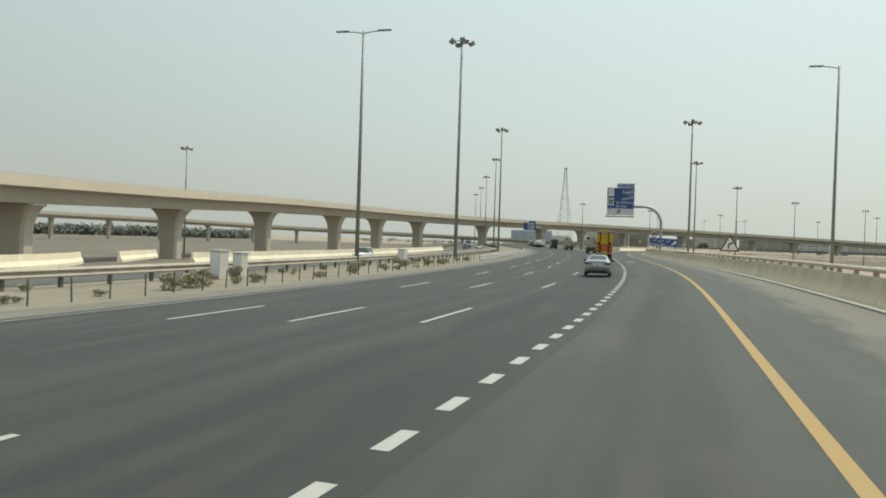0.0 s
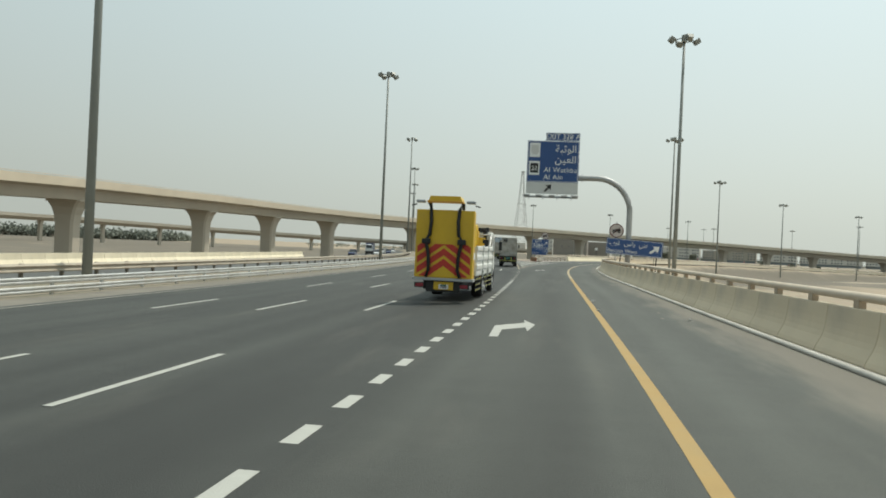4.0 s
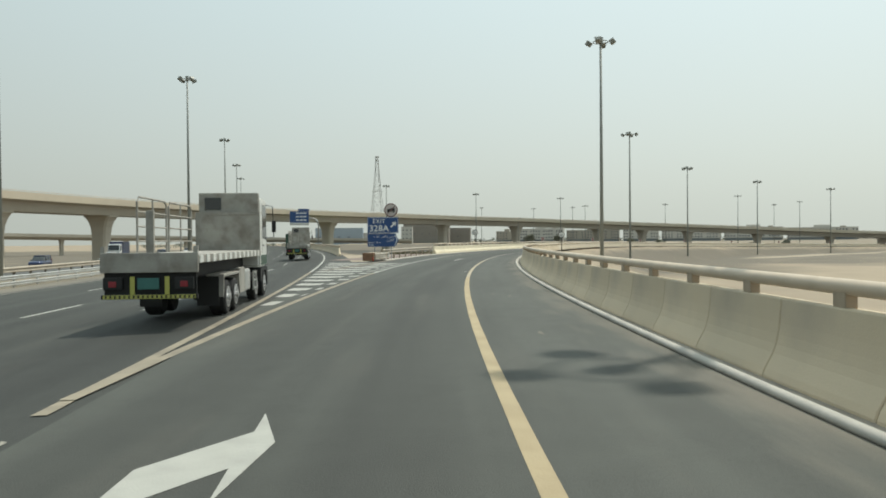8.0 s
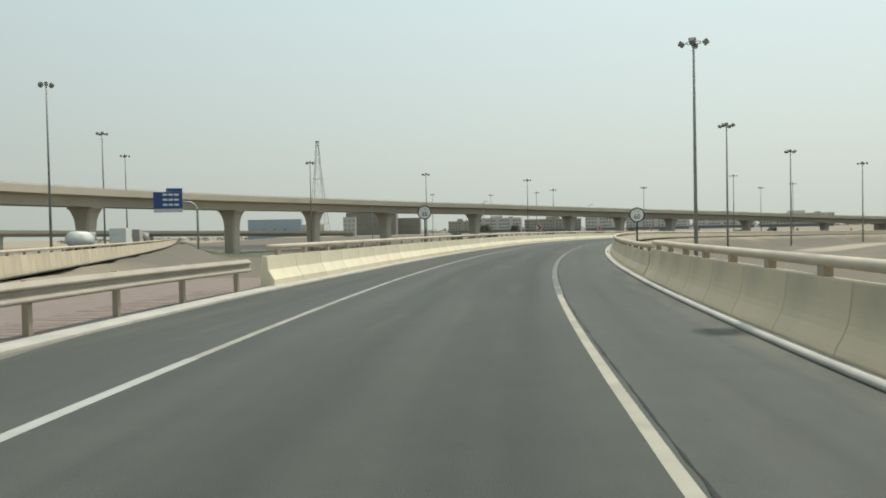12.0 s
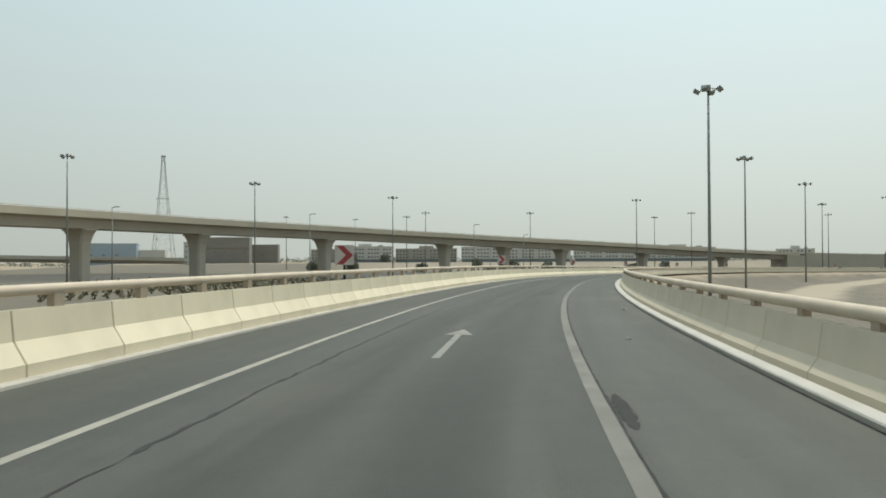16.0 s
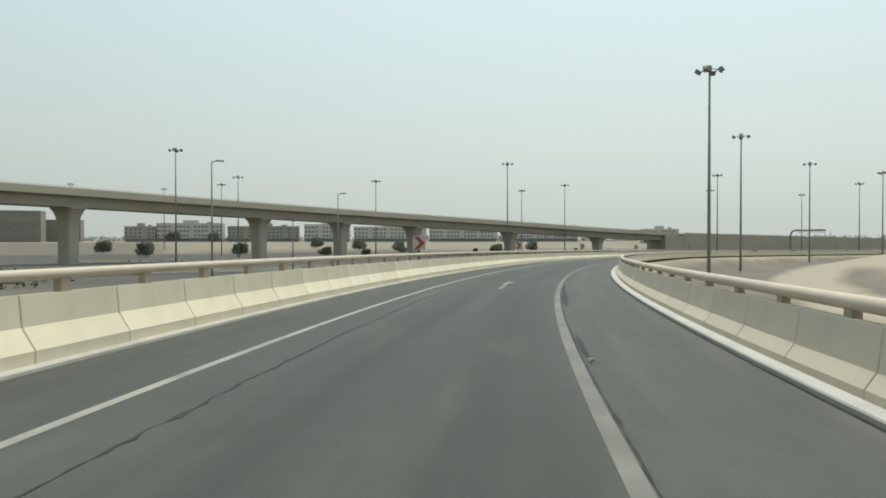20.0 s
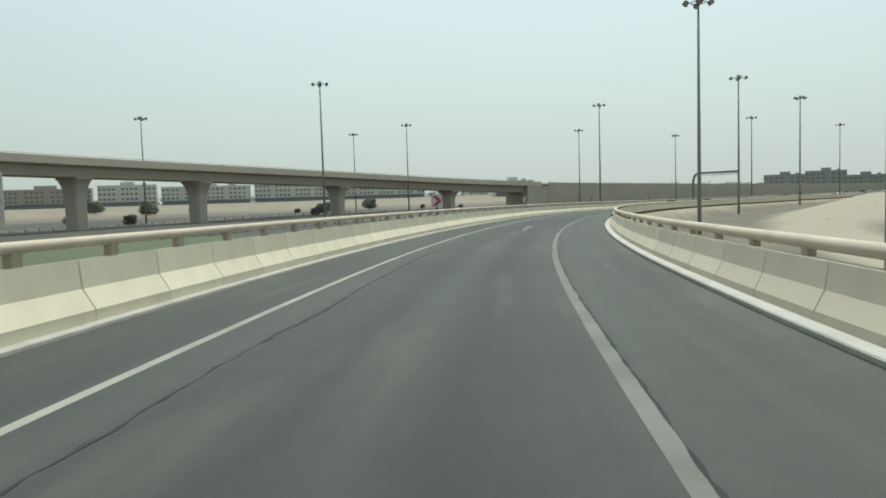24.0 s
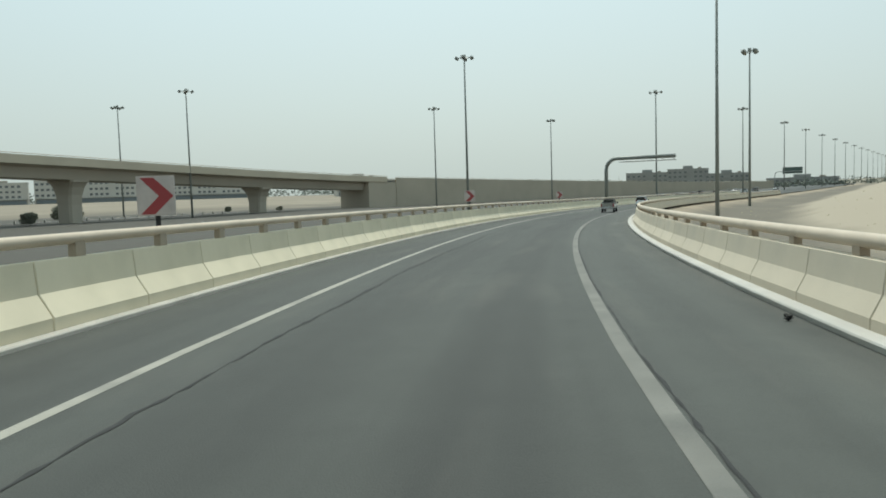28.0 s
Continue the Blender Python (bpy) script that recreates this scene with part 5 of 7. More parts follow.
def chevron_sign():
    ob = thing("chevron_sign", "faded white board with a red chevron behind the barrier", "road sign", "chevron signs")
    part("post", cyl((0, 0.1, 0.3), "z", 0.07, 4.2, 10), BLACK_METAL, ob)
    plate(1.0, 1.05, PINK_SHEET, ob, 0, 0, 2.08, "board", "", 0.04)
    flat([(-0.4, 2.12), (-0.04, 2.12), (0.46, 2.6), (-0.04, 3.09), (-0.4, 3.09), (0.08, 2.6)], -0.002, FADED_RED, ob, "red_chevron", "red chevron")
    return ob


gantry_sign()
direction_sign()
exit_sign()
speed_sign(338.5, -12.08, 3.95)
speed_sign(338.5, 6.0, 3.3)
bend_sign()
chev = chevron_sign()
chev.matrix_world = RAMP.stand(408.0, -11.45, 0, 12)
for s in (467.0, 523.5, 575.8, 631.0, 683.0, 736.0, 789.0):
    copy_thing(chev, RAMP.stand(s, -11.4, 0, 12))


def far_gantry(m, label, w=9.0, h=5.0, blank=False, green=False):
    ob = thing("cantilever_road_sign", label, "road sign", at=m)
    pts = [(0, 0, -5), (0, 0, 5.0)] + [(-2.6 + 2.6 * math.cos(a), 0, 5.6 + 2.6 * math.sin(a)) for a in np.linspace(0.1, math.pi / 2, 6)] + [(-w - 2, 0, 8.2)]
    part("curved_arm", tube(pts, 0.42 if blank else 0.3, 10), POLE_MAT if blank else SIGN_STEEL, ob, smooth=True)
    if blank:
        part("lamp_tray", tube([(-w - 2, -0.5, 7.4), (-3, -0.5, 7.4)], 0.12, 8), SIGN_STEEL, ob)
        for x in (-w - 1.5, -w + 1, -w + 3.5, -4.0):
            part("bracket", tube([(x, 0, 8.2), (x, -0.5, 7.4)], 0.06, 6), SIGN_STEEL, ob)
    elif green:
        plate(w * 0.8, h, GREEN_SHEET, ob, -w * 0.6 - 2, -0.5, 6.4, "green_panel", "", 0.12)
    else:
        plate(w * 0.8, h, BLUE, ob, -w * 0.6 - 2, -0.5, 6.4, "blue_panel", "", 0.12)
        plate(w * 0.45, 1.0, BLUE, ob, -w * 0.42 - 2, -0.5, 6.45 + h, "exit_tab", "", 0.12)
        plate(w * 0.8, 1.0, GREY_SHEET, ob, -w * 0.6 - 2, -0.5, 5.35, "pale_panel", "", 0.12)
        part("unreadable_lettering", boxes(*((-w * 0.9 - 2 + 1.5 * k, -w * 0.9 - 0.8 + 1.5 * k, -0.508, -0.502, z, z + 0.55) for k in (1, 2, 3) for z in (7.2, 8.6, 10.0))), WHITE_SHEET, ob)


far_gantry(HWY.stand(497, 9.8, 3.7), "blue highway sign on a curved grey arm", 9.5, 4.6)
far_gantry(pose(323.1, 716.3, -2.3, 0, 0, 101), "bare curved grey gantry arm over the road", 14.0, 0, blank=True)
far_gantry(pose(785, 874, -1.2, 0, 0, 100), "distant dull green sign on a curved gantry arm", 18.0, 5.0, green=True)

# ---------------------------------------------------------------- guard rails
W_SHAPE = [(0.0, 0.0), (0.05, 0.05), (0.05, 0.1), (0.0, 0.155), (0.05, 0.21), (0.05, 0.26), (0.0, 0.31), (-0.015, 0.31), (0.03, 0.25), (0.03, 0.22), (-0.02, 0.155), (0.03, 0.09), (0.03, 0.06), (-0.015, 0.0)]


DEEP_W = [(0.0, 0.0), (0.13, 0.05), (0.13, 0.09), (0.02, 0.22), (0.02, 0.30), (0.13, 0.36), (0.13, 0.40), (0.0, 0.53), (-0.015, 0.52), (0.115, 0.39), (0.115, 0.365), (0.0, 0.305), (0.0, 0.215), (0.115, 0.085), (0.115, 0.058), (-0.015, 0.012)]


def guard_rail(line, s0, s1, lat, side, label, step=4.0, double=True, height=0.8, mat=None, wide=0.07, shape=None, post_mat=None):
    ob = thing("guard_rail", label, "guard rail", "guard rails")
    f = lat if callable(lat) else (lambda s: lat)
    pb = boxed(-wide, wide, -wide, wide, -0.4, height + 0.02, bevel=0.01)
    pm = bpy.data.meshes.new("post")
    pb.to_mesh(pm)
    pb.free()
    pm.materials.append(post_mat or mat or GALV)
    s = s0
    while s <= s1:
        o = new("post", pm)
        o.parent = ob
        o.matrix_world = line.stand(s, f(s) - side * 0.12)
        s += step
    shape = shape or W_SHAPE
    tall = max(p[1] for p in shape)
    for z in ((height - 0.31, height - 0.72) if double else (height - tall,)):
        part("beam", sweep(line, s0 - 0.3, s1 + 0.3, [(side * p[0], p[1] + z) for p in shape], lat=f, step=4), mat or GALV, ob, "corrugated steel beam")
    return ob


guard_rail(RAMP, 269.4, 302, lambda s: float(np.interp(s, (267, 280, 296, 302), (-12.75, -12.9, -12.95, -12.5))), 1, "dust-coated corrugated guard rail along the exit nose", 4.0, False, 1.3, RAIL_DUSTY_SHADED, 0.085, DEEP_W, POST_BROWN)
guard_rail(HWY, 112, 480, -19.5, 1, "galvanised guard rail on the sandy verge", 4.0)
guard_rail(HWY, -70, 480, -28.3, 1, "dusty corrugated guard rail along the median", 4.0, double=False, height=1.05, mat=RAIL_DUSTY_SHADED, wide=0.1, shape=DEEP_W, post_mat=POST_DARK)

nose = thing("crash_cushion", "rusty brown crash cushion at the exit nose", "crash cushion", at=RAMP.stand(261.0, -12.75))
part("nose_block", boxed(-0.62, 0.62, 0, 0.75, 0.12, 1.0, bevel=0.06), material("rusted_cushion", (0.24, 0.13, 0.075), 0.8, spread=0.25, scale=2.5, bump=0.2), nose, "rusty brown block")
for k in range(4):
    part("bay", boxed(-0.6 - 0.04 * k, 0.6 + 0.04 * k, 0.8 + 1.5 * k, 2.2 + 1.5 * k, 0.2, 0.95, bevel=0.04), GALV, nose)
for sd in (1, -1):
    for z in (0.25, 0.48, 0.72):
        part("side_beam", prism([(sd * 0.64, z), (sd * 0.76, z + 0.04), (sd * 0.76, z + 0.075), (sd * 0.66, z + 0.22), (sd * 0.64, z + 0.22)], "y", 0.6, 8.9), RAIL_DUSTY_SHADED, nose)
    part("connector_plate", boxed(sd * 0.70 - 0.08, sd * 0.70 + 0.08, 8.5, 8.95, 0.3, 0.95, bevel=0.02), GREY_SHEET, nose, "pale connector plate")
part("warning_stripe", boxes((0.5, 0.6, -0.02, -0.004, 0.1, 0.5)), RED_SHEET, nose, "small red marker")
part("lid", boxes((-0.55, 0.55, 0.1, 6.9, 0.96, 1.0)), SAND_PALE, nose, "dusty top plates")

# block paving on the nose slope behind the rail
pave = tagged(link("paving_nose", strip(RAMP, 270, 312, lambda s: ramp_left(s) - 7.5, lambda s: ramp_left(s) - 0.62, z=-0.03, step=3), BRICK_SLOPE), "dusty red-brown block paving beside the barrier", "paving", kind="structure")
block_me = bpy.data.meshes.new("paving_block")
bb = boxed(-0.19, 0.19, -0.19, 0.19, -0.02, 0.012, bevel=0.008)
bb.to_mesh(block_me)
bb.free()
block_me.materials.append(BRICK_SLOPE)
for k in range(48):
    for q in range(6):
        o = new("paving_block", block_me)
        o.parent = pave
        o.matrix_world = RAMP.stand(284 + 0.4 * k, ramp_left(284 + 0.4 * k) - 0.95 - 0.4 * q, -0.03 + 0.006 * ((k * 7 + q * 3) % 3))

# delineator posts, cabinets and scrub on the verge
deli = thing("delineator_post", "thin dark marker post on the sandy verge", "marker post", "marker posts", at=HWY.stand(-20, -19.9))
part("post", boxed(-0.03, 0.03, -0.025, 0.025, -0.2, 0.95, bevel=0.008), POST_DARK, deli)
for k in range(1, 58):
    copy_thing(deli, HWY.stand(-20 + 2.25 * k, -19.9 + random.uniform(-0.08, 0.08), 0, 0) @ pose(0, 0, 0, 0, random.uniform(-4, 4), 0))


def cabinet(s, lat, w, h, label):
    ob = thing("roadside_cabinet", label, "cabinet", "roadside cabinets", at=HWY.stand(s, lat, -0.05, -12))
    part("body", boxed(-w / 2, w / 2, -w / 2, w / 2, 0.15, h, bevel=0.03), BLD_WHITE, ob)
    part("lid", boxed(-w / 2 - 0.05, w / 2 + 0.05, -w / 2 - 0.05, w / 2 + 0.05, h, h + 0.08, bevel=0.02), BLD_WHITE, ob)
    part("plinth", boxed(-w / 2 - 0.1, w / 2 + 0.1, -w / 2 - 0.1, w / 2 + 0.1, -0.2, 0.15), CONCRETE, ob)
    part("door", boxed(-w / 2 + 0.08, w / 2 - 0.08, -w / 2 - 0.02, -w / 2 + 0.01, 0.25, h - 0.1, bevel=0.005), WHITE_SHEET, ob)


cabinet(46.0, -26.0, 0.85, 1.9, "white square utility cabinet on the sandy verge")
cabinet(50.0, -26.6, 0.75, 1.7, "white utility cabinet beside another one")
cabinet(96.0, -27.2, 0.9, 1.7, "pale utility cabinet near a lamp post")


def clump(n, rx, ry, rz, size, seed, base=0.0):
    """Small leaves scattered through an uneven mound."""
    rnd = random.Random(seed)
    bm = bmesh.new()
    blobs = [(rnd.uniform(-0.5, 0.5) * rx, rnd.uniform(-0.5, 0.5) * ry, rnd.uniform(0.25, 0.8) * rz, rnd.uniform(0.3, 0.6)) for _ in range(7)]
    for _ in range(n):
        bx, by, bz, br = rnd.choice(blobs)
        d = Vector((rnd.gauss(0, 1), rnd.gauss(0, 1), rnd.gauss(0, 1))).normalized() * br * rnd.uniform(0.5, 1.0)
        c = Vector((bx + d.x * rx, by + d.y * ry, max(0.02, bz + d.z * rz * 0.7) + base))
        a = Vector((rnd.gauss(0, 1), rnd.gauss(0, 1), rnd.gauss(0, 0.8))).normalized() * size * rnd.uniform(0.5, 1.2)
        b = a.cross(Vector((rnd.gauss(0, 1), rnd.gauss(0, 1), rnd.gauss(0, 1)))).normalized() * size * rnd.uniform(0.3, 0.7)
        bm.faces.new([bm.verts.new(c + v) for v in (-a, b, a, -b)])
    return bm


bush = thing("scrub_bush", "low dry desert scrub bush on sand", "bush", "scrub bushes", at=HWY.stand(36, -21.5))
part("foliage", clump(1100, 0.85, 0.8, 0.75, 0.085, 3), LEAF_DRY, bush)
rnd = random.Random(11)
for k in range(62):
    s = -18 + 2.15 * k + rnd.uniform(-1, 1)
    sc = rnd.uniform(0.35, 1.0)
    o = copy_thing(bush, HWY.stand(s, rnd.choice((-21.0, -22.0, -24.0, -27.0)) + rnd.uniform(-0.8, 0.8), 0, rnd.uniform(0, 360)))
    o.scale = (sc, sc, sc * rnd.uniform(0.7, 1.1))


def tree(h, r, seed, label):
    ob = thing("desert_tree", label, "tree", "desert trees")
    bm = tube([(0, 0, -0.3), (0.05, 0.02, h * 0.25), (0.0, 0.08, h * 0.5)], [0.16, 0.12, 0.08], 8)
    rr = random.Random(seed)
    for k in range(5):
        a = 2 * math.pi * k / 5 + rr.uniform(-0.4, 0.4)
        tube([(0, 0.04, h * rr.uniform(0.25, 0.45)), (r * 0.35 * math.cos(a), r * 0.35 * math.sin(a), h * 0.6), (r * 0.7 * math.cos(a), r * 0.7 * math.sin(a), h * rr.uniform(0.65, 0.85))], [0.07, 0.05, 0.02], 6, bm)
    part("trunk", bm, BARK, ob)
    part("crown", clump(3000, r * 1.5, r * 1.5, h * 0.75, 0.3, seed, base=h * 0.12), LEAF_HAZED, ob)
    return ob


t1 = tree(4.6, 2.3, 5, "small rounded green tree near the flyover, paled by haze")
t1.matrix_world = pose(305, 921, ground_at(305, 921) - 0.1)
t1.scale = (1.55, 1.55, 1.6)
for x, y, sc in ((256, 875, 0.95), (256, 905, 0.5), (201, 980, 1.5), (181, 1025, 1.6), (206, 901, 0.85), (235, 835, 0.7),
                 (264, 890, 1.05), (60, 867, 1.55), (38, 964, 1.6), (108, 886, 1.4), (147, 853, 1.0), (217, 942, 1.4), (161, 826, 0.8),
                 (92, 1270, 2.2), (131, 1262, 2.0), (330, 905, 0.5), (345, 890, 0.4)):
    o = copy_thing(t1, pose(x, y, ground_at(x, y) - 0.1, 0, 0, rnd.uniform(0, 360)))
    o.scale = (sc * 1.15, sc * 1.15, sc * 1.2)

# single-arm street lamps on the ground below the ramp
def street_lamp(x, y, h, turn):
    z = ground_at(x, y)
    ob = thing("street_lamp", "dark single-arm street lamp beside a service road", "street lamp", at=pose(x, y, z, 0, 0, turn))
    part("pole", tube([(0, 0, -0.2), (0, 0, h * 0.5), (0, 0, h)], [0.16, 0.13, 0.09], 10), POLE_MAT, ob, smooth=True)
    part("base_flange", cyl((0, 0, 0.08), "z", 0.26, 0.16, 12), CONCRETE, ob)
    part("arm", tube([(0, 0, h - 0.1), (0.6, 0, h + 0.12), (1.5, 0, h + 0.2)], 0.06, 8), POLE_MAT, ob, smooth=True)
    part("lamp_head", boxed(1.3, 2.4, -0.17, 0.17, h + 0.08, h + 0.26, bevel=0.05), POLE_MAT, ob)


street_lamp(83.0, 612.5, 11.6, -40)

# planted rows of low shrubs and an irrigated strip below the ramp
rows = bmesh.new()
rr = random.Random(21)
for row in range(16):
    for k in range(44):
        u, v = row * 10.5 + rr.uniform(-0.5, 0.5), k * 2.6 + rr.uniform(-0.4, 0.4)
        x, y = -27 - 0.2 * u + 0.78 * v, 522 + u + 0.55 * v
        off = float(BRIDGE.place([x], [y])[1][0])
        if off < 7 or x > 44 - 0.5 * max(0.0, y - 596) or x > 44 - 0.35 * max(0.0, 590 - y) or rr.random() < 0.05:
            continue
        z = ground_at(x, y)
        big = rr.uniform(0.8, 1.25)
        for _ in range(20):
            c = Vector((x + rr.gauss(0, 0.34) * big, y + rr.gauss(0, 0.34) * big, z + abs(rr.gauss(0.65, 0.4)) * big))
            a = Vector((rr.gauss(0, 1), rr.gauss(0, 1), rr.gauss(0, 1))).normalized() * 0.36
            b = a.cross(Vector((rr.gauss(0, 1), rr.gauss(0, 1), rr.gauss(0, 1)))).normalized() * 0.27
            rows.faces.new([rows.verts.new(c + q) for q in (-a, b, a, -b)])
me = bpy.data.meshes.new("shrub_rows")
rows.to_mesh(me)
rows.free()
me.materials.append(LEAF_SHRUB)
tagged(new("shrub_rows", me), "rows of low dusty shrubs planted below the ramp", "shrubs", kind="stuff")
for a, b, lo, hi in ((638, 704, -104, -54), (484, 512, -176, -128), (660, 676, -232, -150)):
    bm = bmesh.new()
    prev = None
    for k in range(int((b - a) / 4) + 1):
        row = []
        for q in range(6):
            p = RAMP.at(a + 4 * k, lo + (hi - lo) * q / 5)
            row.append(bm.verts.new((p.x, p.y, ground_at(p.x, p.y) + 0.06)))
        if prev:
            for q in range(5):
                bm.faces.new((prev[q], prev[q + 1], row[q + 1], row[q]))
        prev = row
    tagged(link("lawn_strip", bm, GRASS), "strip of irrigated green grass below the ramp", "grass", kind="structure")

# a far belt of trees
belt = bmesh.new()
rr = random.Random(31)


def belt_clump(x, y, n, h, w, leaf=1.1):
    z = ground_at(x, y)
    for _ in range(n):
        c = Vector((x + rr.gauss(0, w), y + rr.gauss(0, w), z + abs(rr.gauss(h * 0.5, h * 0.24))))
        a = Vector((rr.gauss(0, 1), rr.gauss(0, 1), rr.gauss(0, 1))).normalized() * leaf
        b = a.cross(Vector((rr.gauss(0, 1), rr.gauss(0, 1), rr.gauss(0, 1)))).normalized() * leaf * 0.82
        belt.faces.new([belt.verts.new(c + v) for v in (-a, b, a, -b)])


for k in range(330):
    belt_clump(-640 + 40 * math.sin(k * 0.05) + rr.uniform(-15, 15), -250 + 4.5 * k, 190, rr.uniform(9, 14), 4.4, 1.5)
for k in range(240):
    a = k / 240
    belt_clump(-600 + 1900 * a, 1620 - 420 * a + rr.uniform(-40, 40), 38, rr.uniform(5, 10), 4.0)
for k in range(120):
    belt_clump(520 + 9 * k, 1010 - 2.2 * k + rr.uniform(-30, 30), 40, rr.uniform(4, 9), 4.0)
me = bpy.data.meshes.new("tree_belt")
belt.to_mesh(me)
belt.free()
me.materials.append(LEAF_FAR)
tagged(new("tree_belt", me), "far haze-greyed green belt of trees beyond the fields", "trees", kind="stuff")


# ---------------------------------------------------------------- far buildings and the lattice tower
def block(x, y, w, d, h, turn, floors, bays, mat, label, roof_box=True, window=(1.6, 1.5), z=-6.4, shops=False):
    ob = thing("far_building", label, "building", "far buildings", at=pose(x, y, z, 0, 0, turn))
    part("wall", boxed(-w / 2, w / 2, 0, d, 0, h, bevel=0.1), mat, ob)
    part("roof_parapet", boxes((-w / 2 - 0.2, w / 2 + 0.2, -0.2, d + 0.2, h, h + 0.8)), mat, ob)
    if roof_box:
        part("stair_head", boxed(-w * 0.12, w * 0.12, d * 0.3, d * 0.7, h + 0.8, h + 4.0, bevel=0.1), mat, ob)
        part("roof_unit", boxed(w * 0.25, w * 0.33, d * 0.3, d * 0.6, h + 0.8, h + 2.4, bevel=0.1), BLD_GREY, ob)
    wb = boxes((-window[0] / 2, window[0] / 2, -0.06, 0.12, 0, window[1]))
    wm = bpy.data.meshes.new("window")
    wb.to_mesh(wm)
    wb.free()
    wm.materials.append(GLASS_BLD)
    for f in range(floors):
        for b in range(bays):
            if (b % 5) == 4:
                continue
            o = new("window", wm)
            o.parent = ob
            o.matrix_local = Matrix.Translation((-w / 2 + (b + 0.5) * w / bays, -0.05, 1.4 + f * (h - 0.6) / floors))
    if shops:
        part("shop_front", boxed(-w / 2 + 1.2, w / 2 - 1.2, -0.25, 0.1, 0.5, 3.6, bevel=0.05), GLAZE_BLD, ob, "dark glazed ground floor")
        part("canopy", boxed(-w / 2, w / 2, -1.6, 0.0, 3.75, 4.1, bevel=0.05), BLD_GREY, ob)
    part("cornice", boxes((-w / 2 - 0.15, w / 2 + 0.15, -0.35, 0.0, h * 0.66, h * 0.66 + 0.35)), mat, ob)
    return ob


for x, y, w, h, turn, bays, mat, label in (
        (62, 1305, 30, 12.0, -10, 7, BLD_GREY, "low grey block at the end of a row"), (110, 1297, 66, 15.2, -14, 18, BLD_WHITE, "long white three-storey block behind the flyover"),
        (184, 1290, 74, 12.6, -14, 18, BLD_GREY, "beige block beside a white one"), (246, 1262, 48, 14.4, -16, 13, BLD_WHITE, "white three-storey block with dark windows"),
        (312, 1250, 78, 12.2, -18, 20, BLD_WHITE, "long pale block with a flat roof"), (390, 1232, 74, 14.0, -20, 20, BLD_WHITE, "white block with rows of windows"),
        (470, 1206, 84, 12.6, -24, 22, BLD_WHITE, "long pale block with rows of windows"), (553, 1104, 36, 10.4, -26, 10, BLD_WHITE, "white block far beyond the sand")):
    block(x, y, w, 18, h + 3.6, turn, 4, bays, mat, label, True, (2.1, 1.7), ground_at(x, y) - 0.2, True)
block(-52, 1235, 62, 26, 33, -4, 2, 6, BLD_BROWN, "tall plain brown-grey building", False)
block(-20, 1275, 58, 26, 26, -4, 2, 5, BLD_BROWN, "plain grey building stepping down", False)
block(-175, 1260, 66, 30, 27, 4, 2, 5, BLD_BLUE, "pale blue metal-clad hall", False, (3, 1))
block(-130, 1280, 30, 24, 20, 2, 2, 4, BLD_WHITE, "white hall beside a blue one", False)
block(-72, 1150, 14, 10, 26, 0, 5, 3, BLD_WHITE, "narrow white tower block", False)
for x, y, w, h, floors, bays, label in ((919, 1070, 44, 15.5, 3, 8, "grey mid-rise building far beyond the highway"), (940, 1033, 42, 19.5, 4, 8, "taller grey building with a flat roof"),
                                        (958, 998, 44, 14.5, 3, 9, "grey building with a flat roof near the highway"), (985, 930, 66, 9.0, 2, 12, "wide pale flat-roofed hall")):
    block(x, y, w, 22, h, -61, floors, bays, BLD_HAZY, label, True, (2.6, 1.8), ground_at(x, y) - 0.2)


def lattice_tower(x, y, z, h, w):
    ob = thing("lattice_tower", "tall grey steel lattice transmission tower", "tower", at=pose(x, y, z, 0, 0, 20))
    legs = [(1, 1), (1, -1), (-1, -1), (-1, 1)]

    def at(k, t):
        ww = w * (1 - t) ** 1.25 * 0.5 + 1.6
        return Vector((legs[k % 4][0] * ww, legs[k % 4][1] * ww, h * t))
    for k in range(4):
        part("leg", tube([at(k, t) for t in np.linspace(0, 1, 9)], 0.3, 5), SIGN_STEEL, ob)
    n = 12
    for i in range(n):
        a, b = i / n, (i + 1) / n
        for k in range(4):
            part("brace", tube([at(k, a), at(k + 1, b)], 0.13, 4), SIGN_STEEL, ob)
            part("brace", tube([at(k + 1, a), at(k, b)], 0.13, 4), SIGN_STEEL, ob)
            part("strut", tube([at(k, b), at(k + 1, b)], 0.13, 4), SIGN_STEEL, ob)
    part("top_platform", boxed(-2.6, 2.6, -2.6, 2.6, h - 1, h + 1.2, bevel=0.1), SIGN_STEEL, ob)
    part("arm", tube([(-9, 0, h * 0.62), (9, 0, h * 0.62)], 0.5, 5), SIGN_STEEL, ob)


lattice_tower(-140.1, 1438.2, -6.5, 146, 26)

# service road under the flyover with rows of short bollards
def draped(line, s0, s1, a, b, lift, step=6.0, cols=3):
    bm = bmesh.new()
    uv = bm.loops.layers.uv.new("UVMap")
    prev = None
    for k in range(int((s1 - s0) / step) + 1):
        row = []
        for q in range(cols + 1):
            p = line.at(s0 + step * k, a + (b - a) * q / cols)
            row.append(bm.verts.new((p.x, p.y, ground_at(p.x, p.y) + lift)))
        if prev:
            for q in range(cols):
                bm.faces.new((prev[q], prev[q + 1], row[q + 1], row[q]))
        prev = row
    return bm


